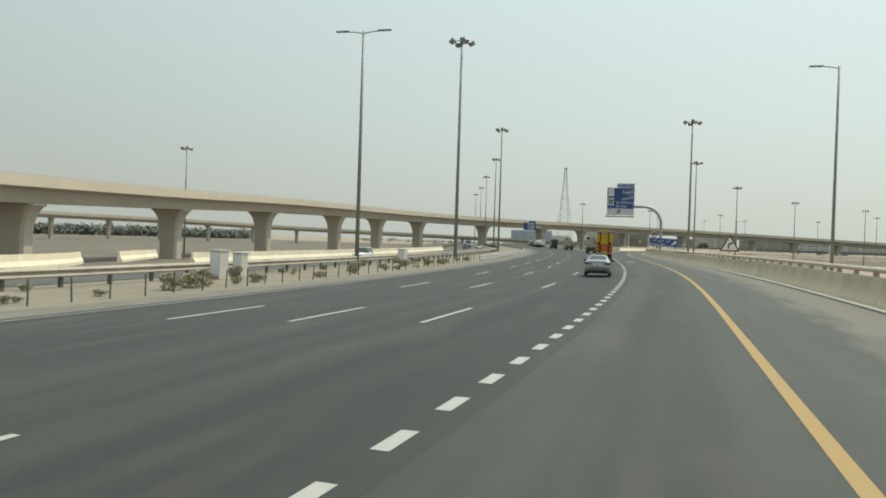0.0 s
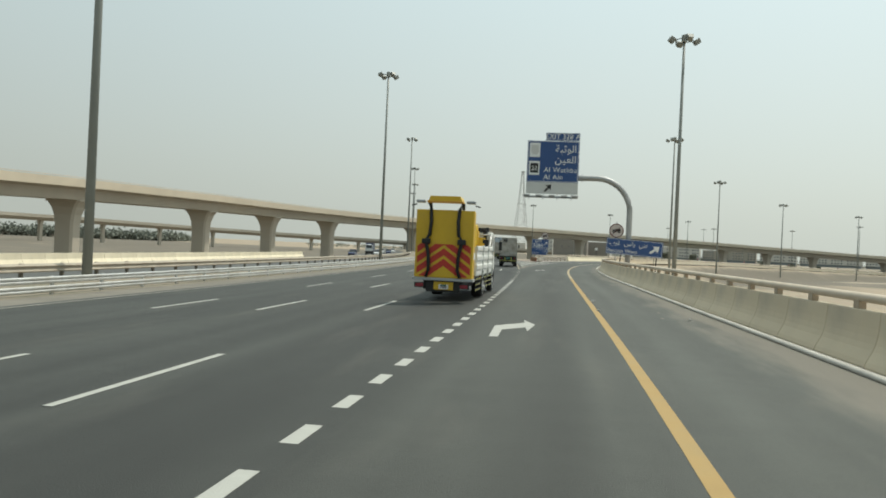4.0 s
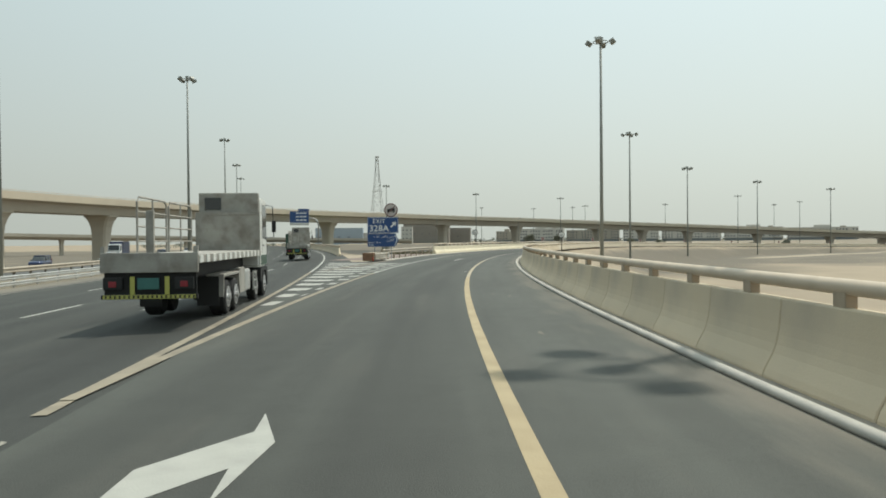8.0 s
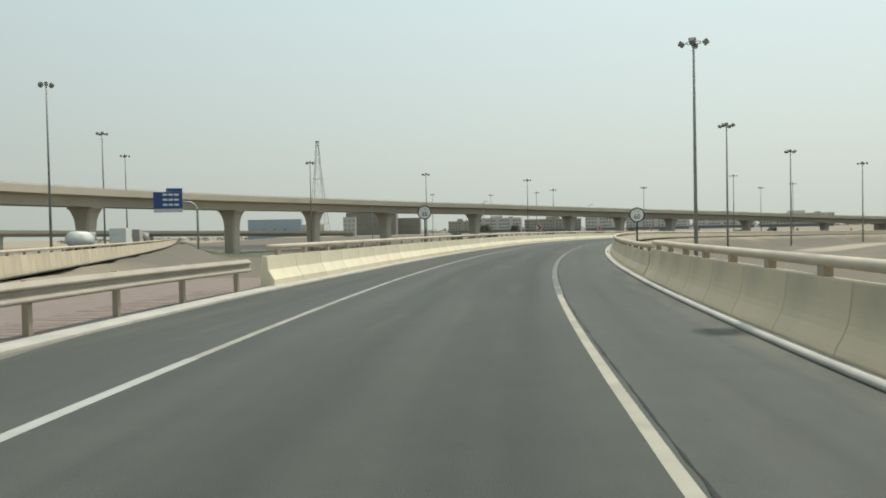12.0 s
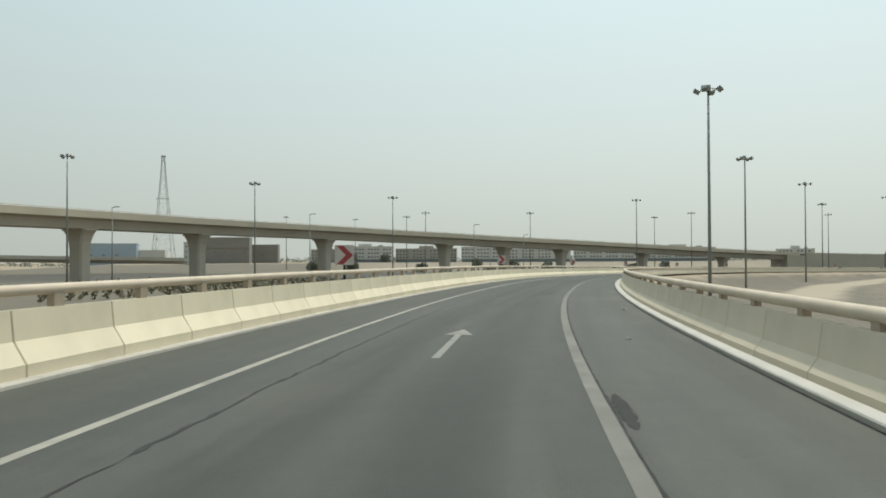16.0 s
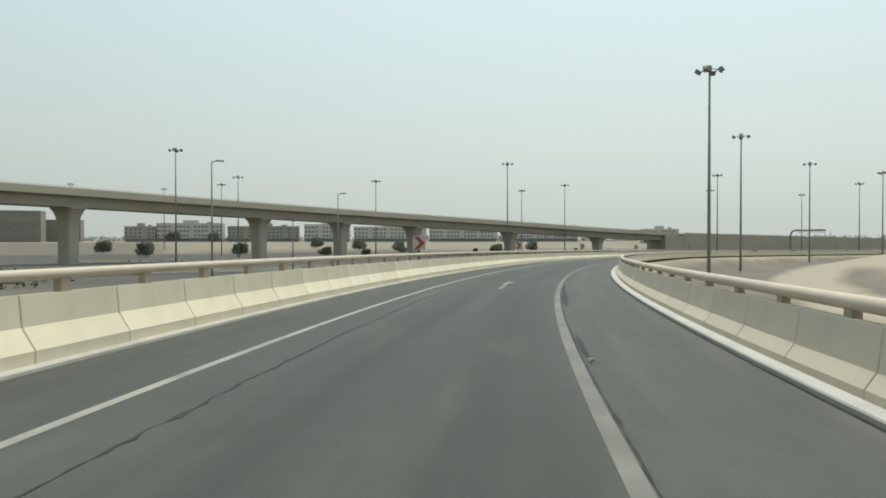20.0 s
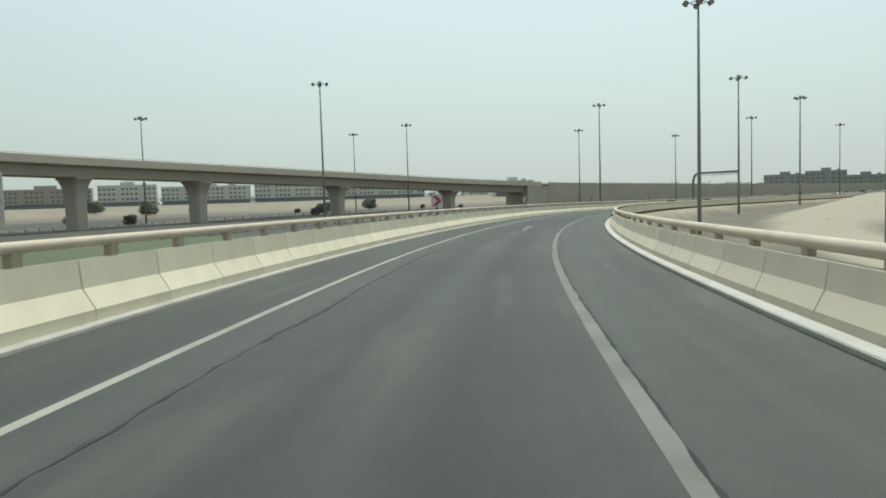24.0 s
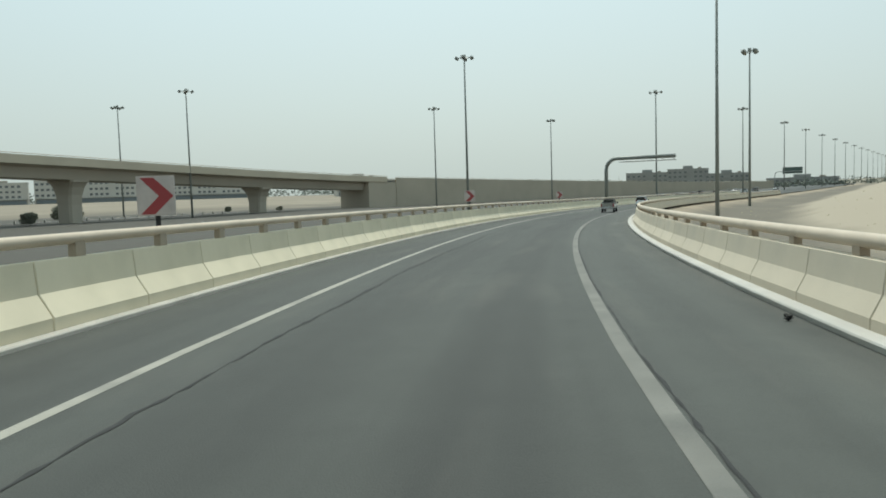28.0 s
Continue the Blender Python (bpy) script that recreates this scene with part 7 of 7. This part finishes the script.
def attenuator_truck(m):
    """Origin on the ground under the rear axle."""
    ob = thing("attenuator_truck", "white flatbed truck with a raised yellow crash cushion striped red", "truck", at=m)
    # crash cushion, standing upright behind the bed
    y0, y1, w = -4.9, -4.3, 2.5
    cush = part("crash_cushion", boxed(-w / 2, w / 2, y0, y1, 1.02, 3.92, bevel=0.05), TRUCK_YELLOW, ob, "tall yellow crash cushion")
    yb = y0 - 0.004
    step, tall = 0.62, 0.30
    for k in range(5):
        zb = 0.92 + step * k * 0.72
        for sd in (1, -1):
            lo, hi = (0.0, zb + 0.62), (sd * (w / 2 - 0.1), zb + 0.62 - 0.82)
            poly = [(lo[0], lo[1]), (hi[0], hi[1]), (hi[0], hi[1] + tall), (lo[0], lo[1] + tall)]
            cut = [(x, min(max(z, 1.08), 2.46)) for x, z in poly]
            if max(z for x, z in cut) - min(z for x, z in cut) > 0.1:
                # slanted stripe kept inside the striped field
                pts = clip_poly(poly, 1.08, 2.46)
                if len(pts) > 2:
                    part("red_stripe", prism(pts, "y", yb - 0.004, yb), TRUCK_RED, cush, "red slanted stripe")
    part("seam", boxes((-w / 2 + 0.1, w / 2 - 0.1, yb - 0.006, yb, 1.55, 1.556), (-w / 2 + 0.1, w / 2 - 0.1, yb - 0.006, yb, 2.0, 2.006)), BLACK_METAL, cush)
    for sx in (-0.72, 0.72):
        pts = [(sx * 1.02, y0 - 0.1, 1.05), (sx * 0.86, y0 - 0.12, 1.35), (sx * 0.9, y0 - 0.12, 2.0), (sx * 1.05, y0 - 0.14, 2.5), (sx * 1.06, y0 - 0.14, 2.62), (sx * 0.86, y0 - 0.12, 2.85), (sx * 0.8, y0 - 0.1, 3.4),
               (sx * 0.86, y0 - 0.02, 3.95), (sx * 1.0, y0 + 0.1, 4.22)]
        part("hinge_arm", tube(pts, 0.075, 8), BLACK_METAL, ob, "black bent hinge arm", smooth=True)
        part("hinge_joint", boxed(sx * 1.05 - 0.18, sx * 1.05 + 0.18, y0 - 0.26, y0 - 0.02, 2.45, 2.68, bevel=0.05), BLACK_METAL, ob)
        part("hinge_arm", tube([(sx * 0.95, y1 + 0.1, 3.5), (sx * 0.98, y1 - 0.1, 4.0), (sx * 1.0, y0 + 0.4, 4.22)], 0.07, 8), BLACK_METAL, ob)
        part("beacon", boxed(sx * 1.5 - 0.2, sx * 1.5 + 0.2, y0 - 0.08, y0 + 0.2, 4.2, 4.33, bevel=0.05), SIGN_STEEL, ob)
        part("rod", tube([(sx * 1.75, y0 + 0.1, 4.14), (sx * 2.05, y0 + 0.05, 4.08)], 0.03, 6), BLACK_METAL, ob)
    part("arrow_board", prism([(-0.74, 4.24), (0.74, 4.24), (0.62, 4.5), (-0.66, 4.5)], "y", y0 - 0.15, y0 + 0.7), TRUCK_YELLOW, ob, "folded yellow arrow board")
    part("board_edge", boxed(-0.78, 0.78, y0 - 0.2, y0 - 0.12, 4.2, 4.29, bevel=0.01), material("orange_board_edge", (0.55, 0.26, 0.03), 0.5, bump=0.0), ob)
    part("side_marker", boxes((w / 2 + 0.001, w / 2 + 0.008, y0 + 0.3, y0 + 0.75, 1.85, 2.15)), WHITE_SHEET, ob)
    # rear sub-frame
    part("tow_frame", boxed(-1.3, 1.3, y0 - 0.12, y1 + 0.1, 0.9, 1.02, bevel=0.02), SIGN_STEEL, ob, "grey steel carrier frame")
    for sx in (-0.75, 0.75):
        part("frame_rail", boxed(sx - 0.1, sx + 0.1, y0 + 0.1, 0.5, 0.6, 0.92, bevel=0.02), BLACK_METAL, ob)
    part("underrun_bar", boxed(-0.72, 0.72, y0 + 0.05, y0 + 0.25, 0.42, 0.9, bevel=0.02), BLACK_METAL, ob)
    part("plate_panel", boxed(-0.38, 0.45, y0 + 0.0, y0 + 0.06, 0.52, 0.86, bevel=0.01), TRUCK_YELLOW, ob)
    plate_bars(ob, 0.05, y0, 0.55, 0.42, 0.2)
    part("plate_crest", boxes((-0.06, 0.16, y0 - 0.03, y0 - 0.02, 0.69, 0.75)), TEAL, ob)
    for sx in (-1.0, 0.92):
        part("tail_lamp_box", boxed(sx - 0.22, sx + 0.22, y0 + 0.0, y0 + 0.15, 0.58, 0.8, bevel=0.02), BLACK_METAL, ob)
        part("tail_lamp", boxed(sx - 0.17, sx + 0.17, y0 - 0.02, y0 + 0.01, 0.62, 0.76, bevel=0.01), TAIL_RED, ob)
    for sx in (-0.9, 0.9):
        part("link_beam", boxed(sx - 0.08, sx + 0.08, y1, -2.9, 0.98, 1.2, bevel=0.02), TRUCK_YELLOW, ob, "yellow link beam")
    part("skirt_block", boxed(0.9, 1.2, y1, y1 + 0.55, 0.95, 1.9, bevel=0.03), TRUCK_YELLOW, ob)
    # chassis and flat bed with drop sides
    for sx in (-0.42, 0.42):
        part("chassis_rail", boxed(sx - 0.06, sx + 0.06, -2.8, 6.8, 0.75, 1.0), BLACK_METAL, ob)
    part("bed_floor", boxed(-1.18, 1.18, -2.9, 4.95, 1.08, 1.22, bevel=0.01), TRUCK_WHITE, ob)
    part("subframe", boxed(-1.1, 1.1, -2.85, 4.9, 0.98, 1.08), BLACK_METAL, ob)
    for sd in (1, -1):
        xs = sd * 1.2
        for k in range(3):
            a, b = -2.88 + k * 2.6, -2.88 + (k + 1) * 2.6 - 0.06
            prof = [(0.0, 1.14), (0.0, 1.34), (0.035, 1.4), (0.035, 1.56), (0.0, 1.62), (0.0, 1.76), (0.035, 1.82), (0.035, 1.98), (0.0, 2.04), (0.0, 2.2), (0.035, 2.26), (0.035, 2.42), (0.0, 2.46), (-0.05, 2.46), (-0.05, 1.14)]
            part("drop_side", prism([(xs + sd * q, z) for q, z in prof], "y", a, b), TRUCK_WHITE, ob, "ribbed white drop side")
            part("side_post", boxed(xs - 0.04, xs + 0.06 * 1.0, b - 0.02, b + 0.08, 0.95, 2.5, bevel=0.01), TRUCK_WHITE, ob)
            part("latch", boxed(xs - 0.02 + sd * 0.06, xs + 0.02 + sd * 0.06, b - 0.06, b + 0.12, 2.2, 2.42, bevel=0.01), GALV, ob)
            part("latch", boxed(xs - 0.02 + sd * 0.06, xs + 0.02 + sd * 0.06, b - 0.06, b + 0.12, 1.18, 1.3, bevel=0.01), GALV, ob)
        for y, yy in ((-2.8, -1.8), (-1.7, -0.75), (0.75, 1.75), (1.95, 2.9), (3.3, 4.2), (4.3, 4.9)):
            for z in (0.42, 0.66, 0.9):
                part("side_guard", boxed(xs * 0.97 - 0.02, xs * 0.97 + 0.02, y, yy, z - 0.02, z + 0.1), BLACK_METAL, ob)
                chevron_strip(ob, xs * 0.97 + sd * 0.026, y + 0.02, yy - 0.02, z + 0.01, 0.062, sd)
        part("side_marker_lamp", boxed(xs * 0.97 - 0.03, xs * 0.97 + 0.03, -0.7, -0.6, 0.95, 1.03, bevel=0.01), AMBER, ob)
        wheel(ob, sd * 0.98, 0.0, 0.5, 0.5, sd)
        wheel(ob, sd * 1.0, 5.95, 0.5, 0.32, sd)
        part("mudguard", prism([(-0.72, 0.6), (-0.6, 1.06), (0.6, 1.06), (0.72, 0.6), (0.66, 0.6), (0.56, 1.0), (-0.56, 1.0), (-0.66, 0.6)], "x", sd * 0.72, sd * 1.22), BLACK_METAL, ob)
        part("fuel_tank" if sd > 0 else "air_tank", boxed(sd * 0.6, sd * 1.1, 2.3, 3.4, 0.45, 0.95, bevel=0.06) if sd > 0 else boxed(-1.1, -0.6, 2.3, 3.4, 0.45, 0.95, bevel=0.06), BLACK_METAL, ob)
    part("tailboard", prism([(-1.18, 1.14), (1.18, 1.14), (1.18, 2.42), (-1.18, 2.42)], "y", -2.96, -2.89), TRUCK_WHITE, ob)
    # head frame and crane behind the cab
    for x in (-1.15, -0.3, 0.35, 1.15):
        part("head_frame_post", tube([(x, 4.88, 1.2), (x, 4.88, 3.05)], 0.04, 8), GALV, ob)
    part("head_frame_bar", tube([(-1.15, 3.8, 2.5), (-1.15, 4.3, 3.05), (-1.15, 4.88, 3.1), (1.15, 4.88, 3.1), (1.15, 4.3, 3.05), (1.15, 3.8, 2.5)], 0.045, 8), GALV, ob)
    crane = part("crane", prism([(3.2, 2.3), (3.75, 2.3), (4.6, 3.1), (4.75, 3.5), (4.5, 3.62), (4.05, 3.55)], "x", -0.05, 0.4), TRUCK_YELLOW, ob, "folded yellow loading crane")
    part("crane_column", boxed(-0.2, 0.45, 4.1, 4.8, 1.2, 3.3, bevel=0.05), TRUCK_YELLOW, ob)
    part("crane_arm", prism([(4.1, 2.0), (4.7, 2.0), (4.85, 2.9), (4.4, 2.95)], "x", 0.45, 0.8), TRUCK_YELLOW, ob)
    for x in (-1.0, 0.85):
        part("outrigger", boxed(x - 0.16, x + 0.16, 4.3, 4.6, 1.3, 2.85, bevel=0.04), BLACK_METAL, ob)
    part("hose", tube([(-0.2, 4.0, 2.7), (0.2, 4.1, 2.5), (0.4, 4.5, 2.75), (0.1, 4.8, 3.0)], 0.035, 6), BLACK_METAL, ob)
    cab(ob, 5.1, 7.05, 1.15, 3.28, 2.3, TRUCK_WHITE)
    part("wind_deflector", prism([(5.2, 3.26), (6.1, 3.26), (5.7, 3.46), (5.25, 3.5)], "x", -0.9, 0.9), BLACK_METAL, ob)
    part("air_intake", tube([(0.75, 5.05, 2.2), (0.75, 5.05, 3.35), (0.85, 5.35, 3.45)], 0.1, 8), BLACK_METAL, ob)
    return ob


def clip_poly(poly, lo, hi):
    """Cuts an outline of (x, z) to a band of heights."""
    for limit, keep in ((lo, 1), (hi, -1)):
        out = []
        for (x0, z0), (x1, z1) in zip(poly, poly[1:] + poly[:1]):
            a, b = (z0 - limit) * keep, (z1 - limit) * keep
            if a >= 0:
                out.append((x0, z0))
            if a * b < 0:
                t = a / (a - b)
                out.append((x0 + (x1 - x0) * t, z0 + (z1 - z0) * t))
        poly = out
    return poly


def flatbed_truck(m, paint, cab_paint, label, rails=True):
    """Rear end at y = 0."""
    ob = thing("flatbed_truck", label, "truck", "trucks", at=m)
    part("bed_floor", boxed(-1.28, 1.28, 0.0, 11.2, 1.74, 1.97, bevel=0.02), paint, ob, "dusty flat bed")
    for sd in (1, -1):
        for k in range(13):
            part("marker_strip", boxes((sd * 1.285 - 0.012, sd * 1.285 + 0.012, 0.1 + 0.85 * k, 0.5 + 0.85 * k, 1.75, 1.96)), TRUCK_WHITE, ob, "white marker strip")
    for sx in (-0.45, 0.45):
        part("chassis_rail", boxed(sx - 0.07, sx + 0.07, 0.2, 13.6, 1.2, 1.74), BLACK_METAL, ob)
    part("rear_beam", boxed(-1.27, 1.27, -0.06, 0.06, 1.5, 2.03, bevel=0.02), paint, ob, "dusty rear beam")
    part("under_bar", boxed(-1.25, 1.25, -0.04, 0.06, 0.8, 0.92, bevel=0.01), BLACK_METAL, ob)
    # black sheet added to imitate the shade under the bed's rear end
    part("rear_panel", boxed(-1.2, 1.2, 0.08, 0.14, 0.92, 1.5, bevel=0.01), BLACK_METAL, ob, "added dark sheet for the shade behind the lamps")
    for x in (-0.85, 0.85):
        part("mud_flap", boxed(x - 0.33, x + 0.33, 3.1, 3.13, 0.35, 1.25), BLACK_METAL, ob)
    part("reflective_strip", boxes((-1.2, 1.2, -0.052, -0.042, 0.81, 0.91), (-0.5, -0.38, -0.052, -0.042, 0.92, 1.4), (0.4, 0.52, -0.052, -0.042, 0.92, 1.4)), YELLOW_TAPE, ob)
    part("chevron_marks", boxes(*((-1.15 + 0.12 * k, -1.1 + 0.12 * k, -0.056, -0.053, 0.825, 0.895) for k in range(20))), BLACK_SHEET, ob)
    part("plate_panel", boxes((-0.3, 0.25, -0.07, 0.0, 1.06, 1.36)), TEAL, ob)
    for sx in (-0.95, 0.9):
        part("tail_lamp_box", boxed(sx - 0.25, sx + 0.25, -0.05, 0.05, 1.05, 1.38, bevel=0.02), BLACK_METAL, ob)
        part("tail_lamp", boxed(sx - 0.1, sx + 0.1, -0.065, -0.045, 1.12, 1.28, bevel=0.01), TAIL_RED, ob)
    if rails:
        part("stake", boxed(-0.08, 0.12, -0.03, 0.1, 1.95, 3.15, bevel=0.01), paint, ob, "rusty upright stake")
        for x in (-1.2, 1.2):
            part("corner_stub", boxed(x - 0.06, x + 0.06, -0.03, 0.08, 1.95, 2.2, bevel=0.01), paint, ob)
        for k in range(2):
            ya = 3.0 + 3.6 * k
            part("side_rack", tube([(-1.2, ya, 1.95), (-1.2, ya, 3.55), (-1.2, ya + 0.2, 3.7), (-1.2, ya + 3.1, 3.7), (-1.2, ya + 3.3, 3.55), (-1.2, ya + 3.3, 1.95)], 0.035, 6), paint, ob)
            part("side_rack", tube([(-1.2, ya, 2.8), (-1.2, ya + 3.3, 2.8)], 0.03, 6), paint, ob)
            part("side_rack", tube([(-1.2, ya, 2.35), (-1.2, ya + 3.3, 2.35)], 0.03, 6), paint, ob)
            part("side_rack", tube([(-1.2, ya, 3.25), (-1.2, ya + 3.3, 3.25)], 0.03, 6), paint, ob)
            part("side_rack", tube([(-1.2, ya + 1.65, 1.95), (-1.2, ya + 1.65, 3.7)], 0.03, 6), paint, ob)
    part("headboard", boxed(-1.25, 1.25, 11.0, 11.12, 1.95, 3.5, bevel=0.02), paint, ob, "tall dusty grey headboard")
    part("headboard_frame", boxes((-1.28, 1.28, 10.97, 11.0, 3.42, 3.52), (-1.28, -1.18, 10.97, 11.0, 1.95, 3.42), (1.18, 1.28, 10.97, 11.0, 1.95, 3.42)), paint, ob)
    cab(ob, 11.35, 13.4, 1.25, 4.15, 2.45, cab_paint)
    part("cab_stripe", boxes((-1.232, 1.232, 11.6, 13.3, 1.35, 1.75)), TRUCK_GREEN, ob, "dark green lower band")
    part("sleeper_back", boxed(-1.2, 1.2, 11.2, 11.5, 2.4, 4.32, bevel=0.06), paint, ob)
    part("rear_window", boxes((-0.95, -0.3, 11.18, 11.21, 3.62, 4.12)), GLASS_DARK, ob)
    for sd in (1, -1):
        for y in (4.2, 5.6, 12.6, 10.3):
            wheel(ob, sd * (1.0 if y < 6 else 1.05), y, 0.55, 0.5 if y < 6 else 0.32, sd)
        part("mudguard", prism([(3.4, 0.6), (3.5, 1.3), (6.3, 1.3), (6.4, 0.6), (6.32, 0.6), (6.2, 1.22), (3.6, 1.22), (3.48, 0.6)], "x", sd * 0.72, sd * 1.26), paint, ob)
        part("tool_rack", boxed(sd * 1.05, sd * 1.22, 6.6, 7.6, 0.5, 1.4, bevel=0.03) if sd > 0 else boxed(-1.22, -1.05, 6.6, 7.6, 0.5, 1.2, bevel=0.03), paint, ob)
        part("fuel_tank", boxed(0.6, 1.2, 7.8, 9.0, 0.5, 1.3, bevel=0.08) if sd > 0 else boxed(-1.2, -0.6, 7.8, 9.0, 0.5, 1.15, bevel=0.08), GALV, ob)
        part("step_ladder", boxes(*((sd * 1.26 - 0.03, sd * 1.26 + 0.03, 9.3, 10.0, z, z + 0.05) for z in (0.5, 0.8, 1.1)), (sd * 1.26 - 0.03, sd * 1.26 + 0.03, 9.3, 9.35, 0.45, 1.2), (sd * 1.26 - 0.03, sd * 1.26 + 0.03, 9.95, 10.0, 0.45, 1.2)), GALV, ob)
    return ob


def box_truck(m, label, paint, length=9.0, tank=False):
    ob = thing("tanker_truck" if tank else "box_truck", label, "truck", "trucks", at=m)
    if tank:
        part("tank", cyl((0, length / 2, 2.35), "y", 1.15, length - 0.6, 20), paint, ob, smooth=True)
        part("walkway", boxed(-0.3, 0.3, 0.4, length - 0.6, 3.48, 3.54), GALV, ob)
    else:
        part("cargo_box", boxed(-1.25, 1.25, 0, length, 1.1, 3.9, bevel=0.04), paint, ob)
        part("rear_door", boxes((-1.15, -0.03, -0.02, 0.0, 1.2, 3.8), (0.03, 1.15, -0.02, 0.0, 1.2, 3.8)), paint, ob)
    part("chassis", boxed(-0.5, 0.5, 0.1, length + 2, 0.8, 1.1), BLACK_METAL, ob)
    cab(ob, length + 0.3, length + 2.3, 1.2, 3.4, 2.35, WHITE_PAINT, mirror=False)
    for sd in (1, -1):
        for y in (1.5, 2.8, length + 1.3):
            wheel(ob, sd * 1.0, y, 0.5, 0.4, sd)
        part("tail_lamp", boxed(sd * 0.95 - 0.15, sd * 0.95 + 0.15, -0.04, 0.02, 0.8, 0.95, bevel=0.01), TAIL_RED, ob)
    return ob


sedan("silver sedan with dark tinted windows in the highway lane", SILVER_PAINT, pose(-3.05, 57.0, 0, 0, 0, 1.5) @ Matrix.Scale(1.05, 4))
attenuator_truck(pose(-5.75, 124.9, 0, 0, 0, 2.9))
flatbed_truck(pose(-11.95, 197.4, 0, 0, 0, 6.3), TRUCK_GREY, TRUCK_WHITE, "dusty grey flatbed truck with racks and a white cab")
flatbed_truck(pose(-24.2, 273.5, 0, 0, 0, 9.5), TRUCK_GREY, TRUCK_WHITE, "dusty flatbed truck following the highway bend", rails=True)
box_truck(pose(-34.5, 318.0, -0.1, 0, 0, 11), "dark truck further along the highway bend", TRUCK_GREEN, 6.0)
pickup("dusty champagne pickup with an open load bed on the ramp", BEIGE_PAINT, RAMP.stand(771.0, -1.3))
suv("white sports utility car ahead on the ramp", WHITE_PAINT, RAMP.stand(815.0, -2.2))
# traffic on the opposite carriageway and beyond
for s, lat, kind in ((112, -36.6, 0), (300, -41, 1), (318, -36, 0), (352, -41, 2), (372, -36, 1), (408, -40, 0), (430, -36, 0)):
    m = HWY.stand(s, lat, 0.02, 180)
    if kind == 0:
        suv("white car driving on the opposite carriageway", WHITE_PAINT, m)
    elif kind == 1:
        suv("dark blue car on the opposite carriageway", DARK_BLUE_PAINT, m)
    else:
        box_truck(m, "dark box truck on the opposite carriageway", DARK_BLUE_PAINT, 7.0)
box_truck(HWY.stand(386, -5.6, 0.02, 0), "white tanker truck on the far highway", TRUCK_WHITE, 10.0, tank=True)
box_truck(HWY.stand(404, -2.0, 0.02, 0), "white box truck on the far highway", TRUCK_WHITE, 9.0)
box_truck(HWY.stand(428, -2.0, 0.02, 0), "brown box truck on the far highway", BLD_GREY, 8.0)
box_truck(HWY.stand(446, -2.0, 0.02, 0), "dark tanker truck on the far highway", TRUCK_GREY, 9.0, tank=True)
rv = random.Random(5)
for k in range(16):
    s = 905 + 19 * k + rv.uniform(-5, 5)
    suv("car in the line of traffic on the joining road", rv.choice((WHITE_PAINT, WHITE_PAINT, SILVER_PAINT, BEIGE_PAINT, DARK_BLUE_PAINT)), RAMP.stand(s, rv.choice((-17.5, -21.5, -26.0, -30.0)), 0.02, rv.choice((0, 180))))

# ---------------------------------------------------------------- litter and debris
deb = thing("tyre_debris", "black shredded tyre lump against the kerb", "debris", at=RAMP.stand(666.2, 3.42))
part("lump", clump(420, 0.44, 0.34, 0.36, 0.11, 9), RUBBER, deb)
scrap = thing("tyre_scrap", "small black scrap of rubber near the kerb", "debris", at=RAMP.stand(677.5, 2.95))
part("lump", clump(60, 0.1, 0.08, 0.11, 0.04, 4), RUBBER, scrap)
for s, lat in ((405.0, 2.6), (391.5, 1.55), (117.5, 3.2), (126.5, 0.15), (120.2, 0.05), (598.0, -0.15), (480.5, 0.2), (233.0, -0.5)):
    lit = thing("litter", "small crumpled white litter on the shoulder", "litter", "litter", at=RAMP.stand(s, lat, 0.01))
    part("crumple", clump(40, 0.1, 0.08, 0.035, 0.045, int(s)), LITTER, lit)
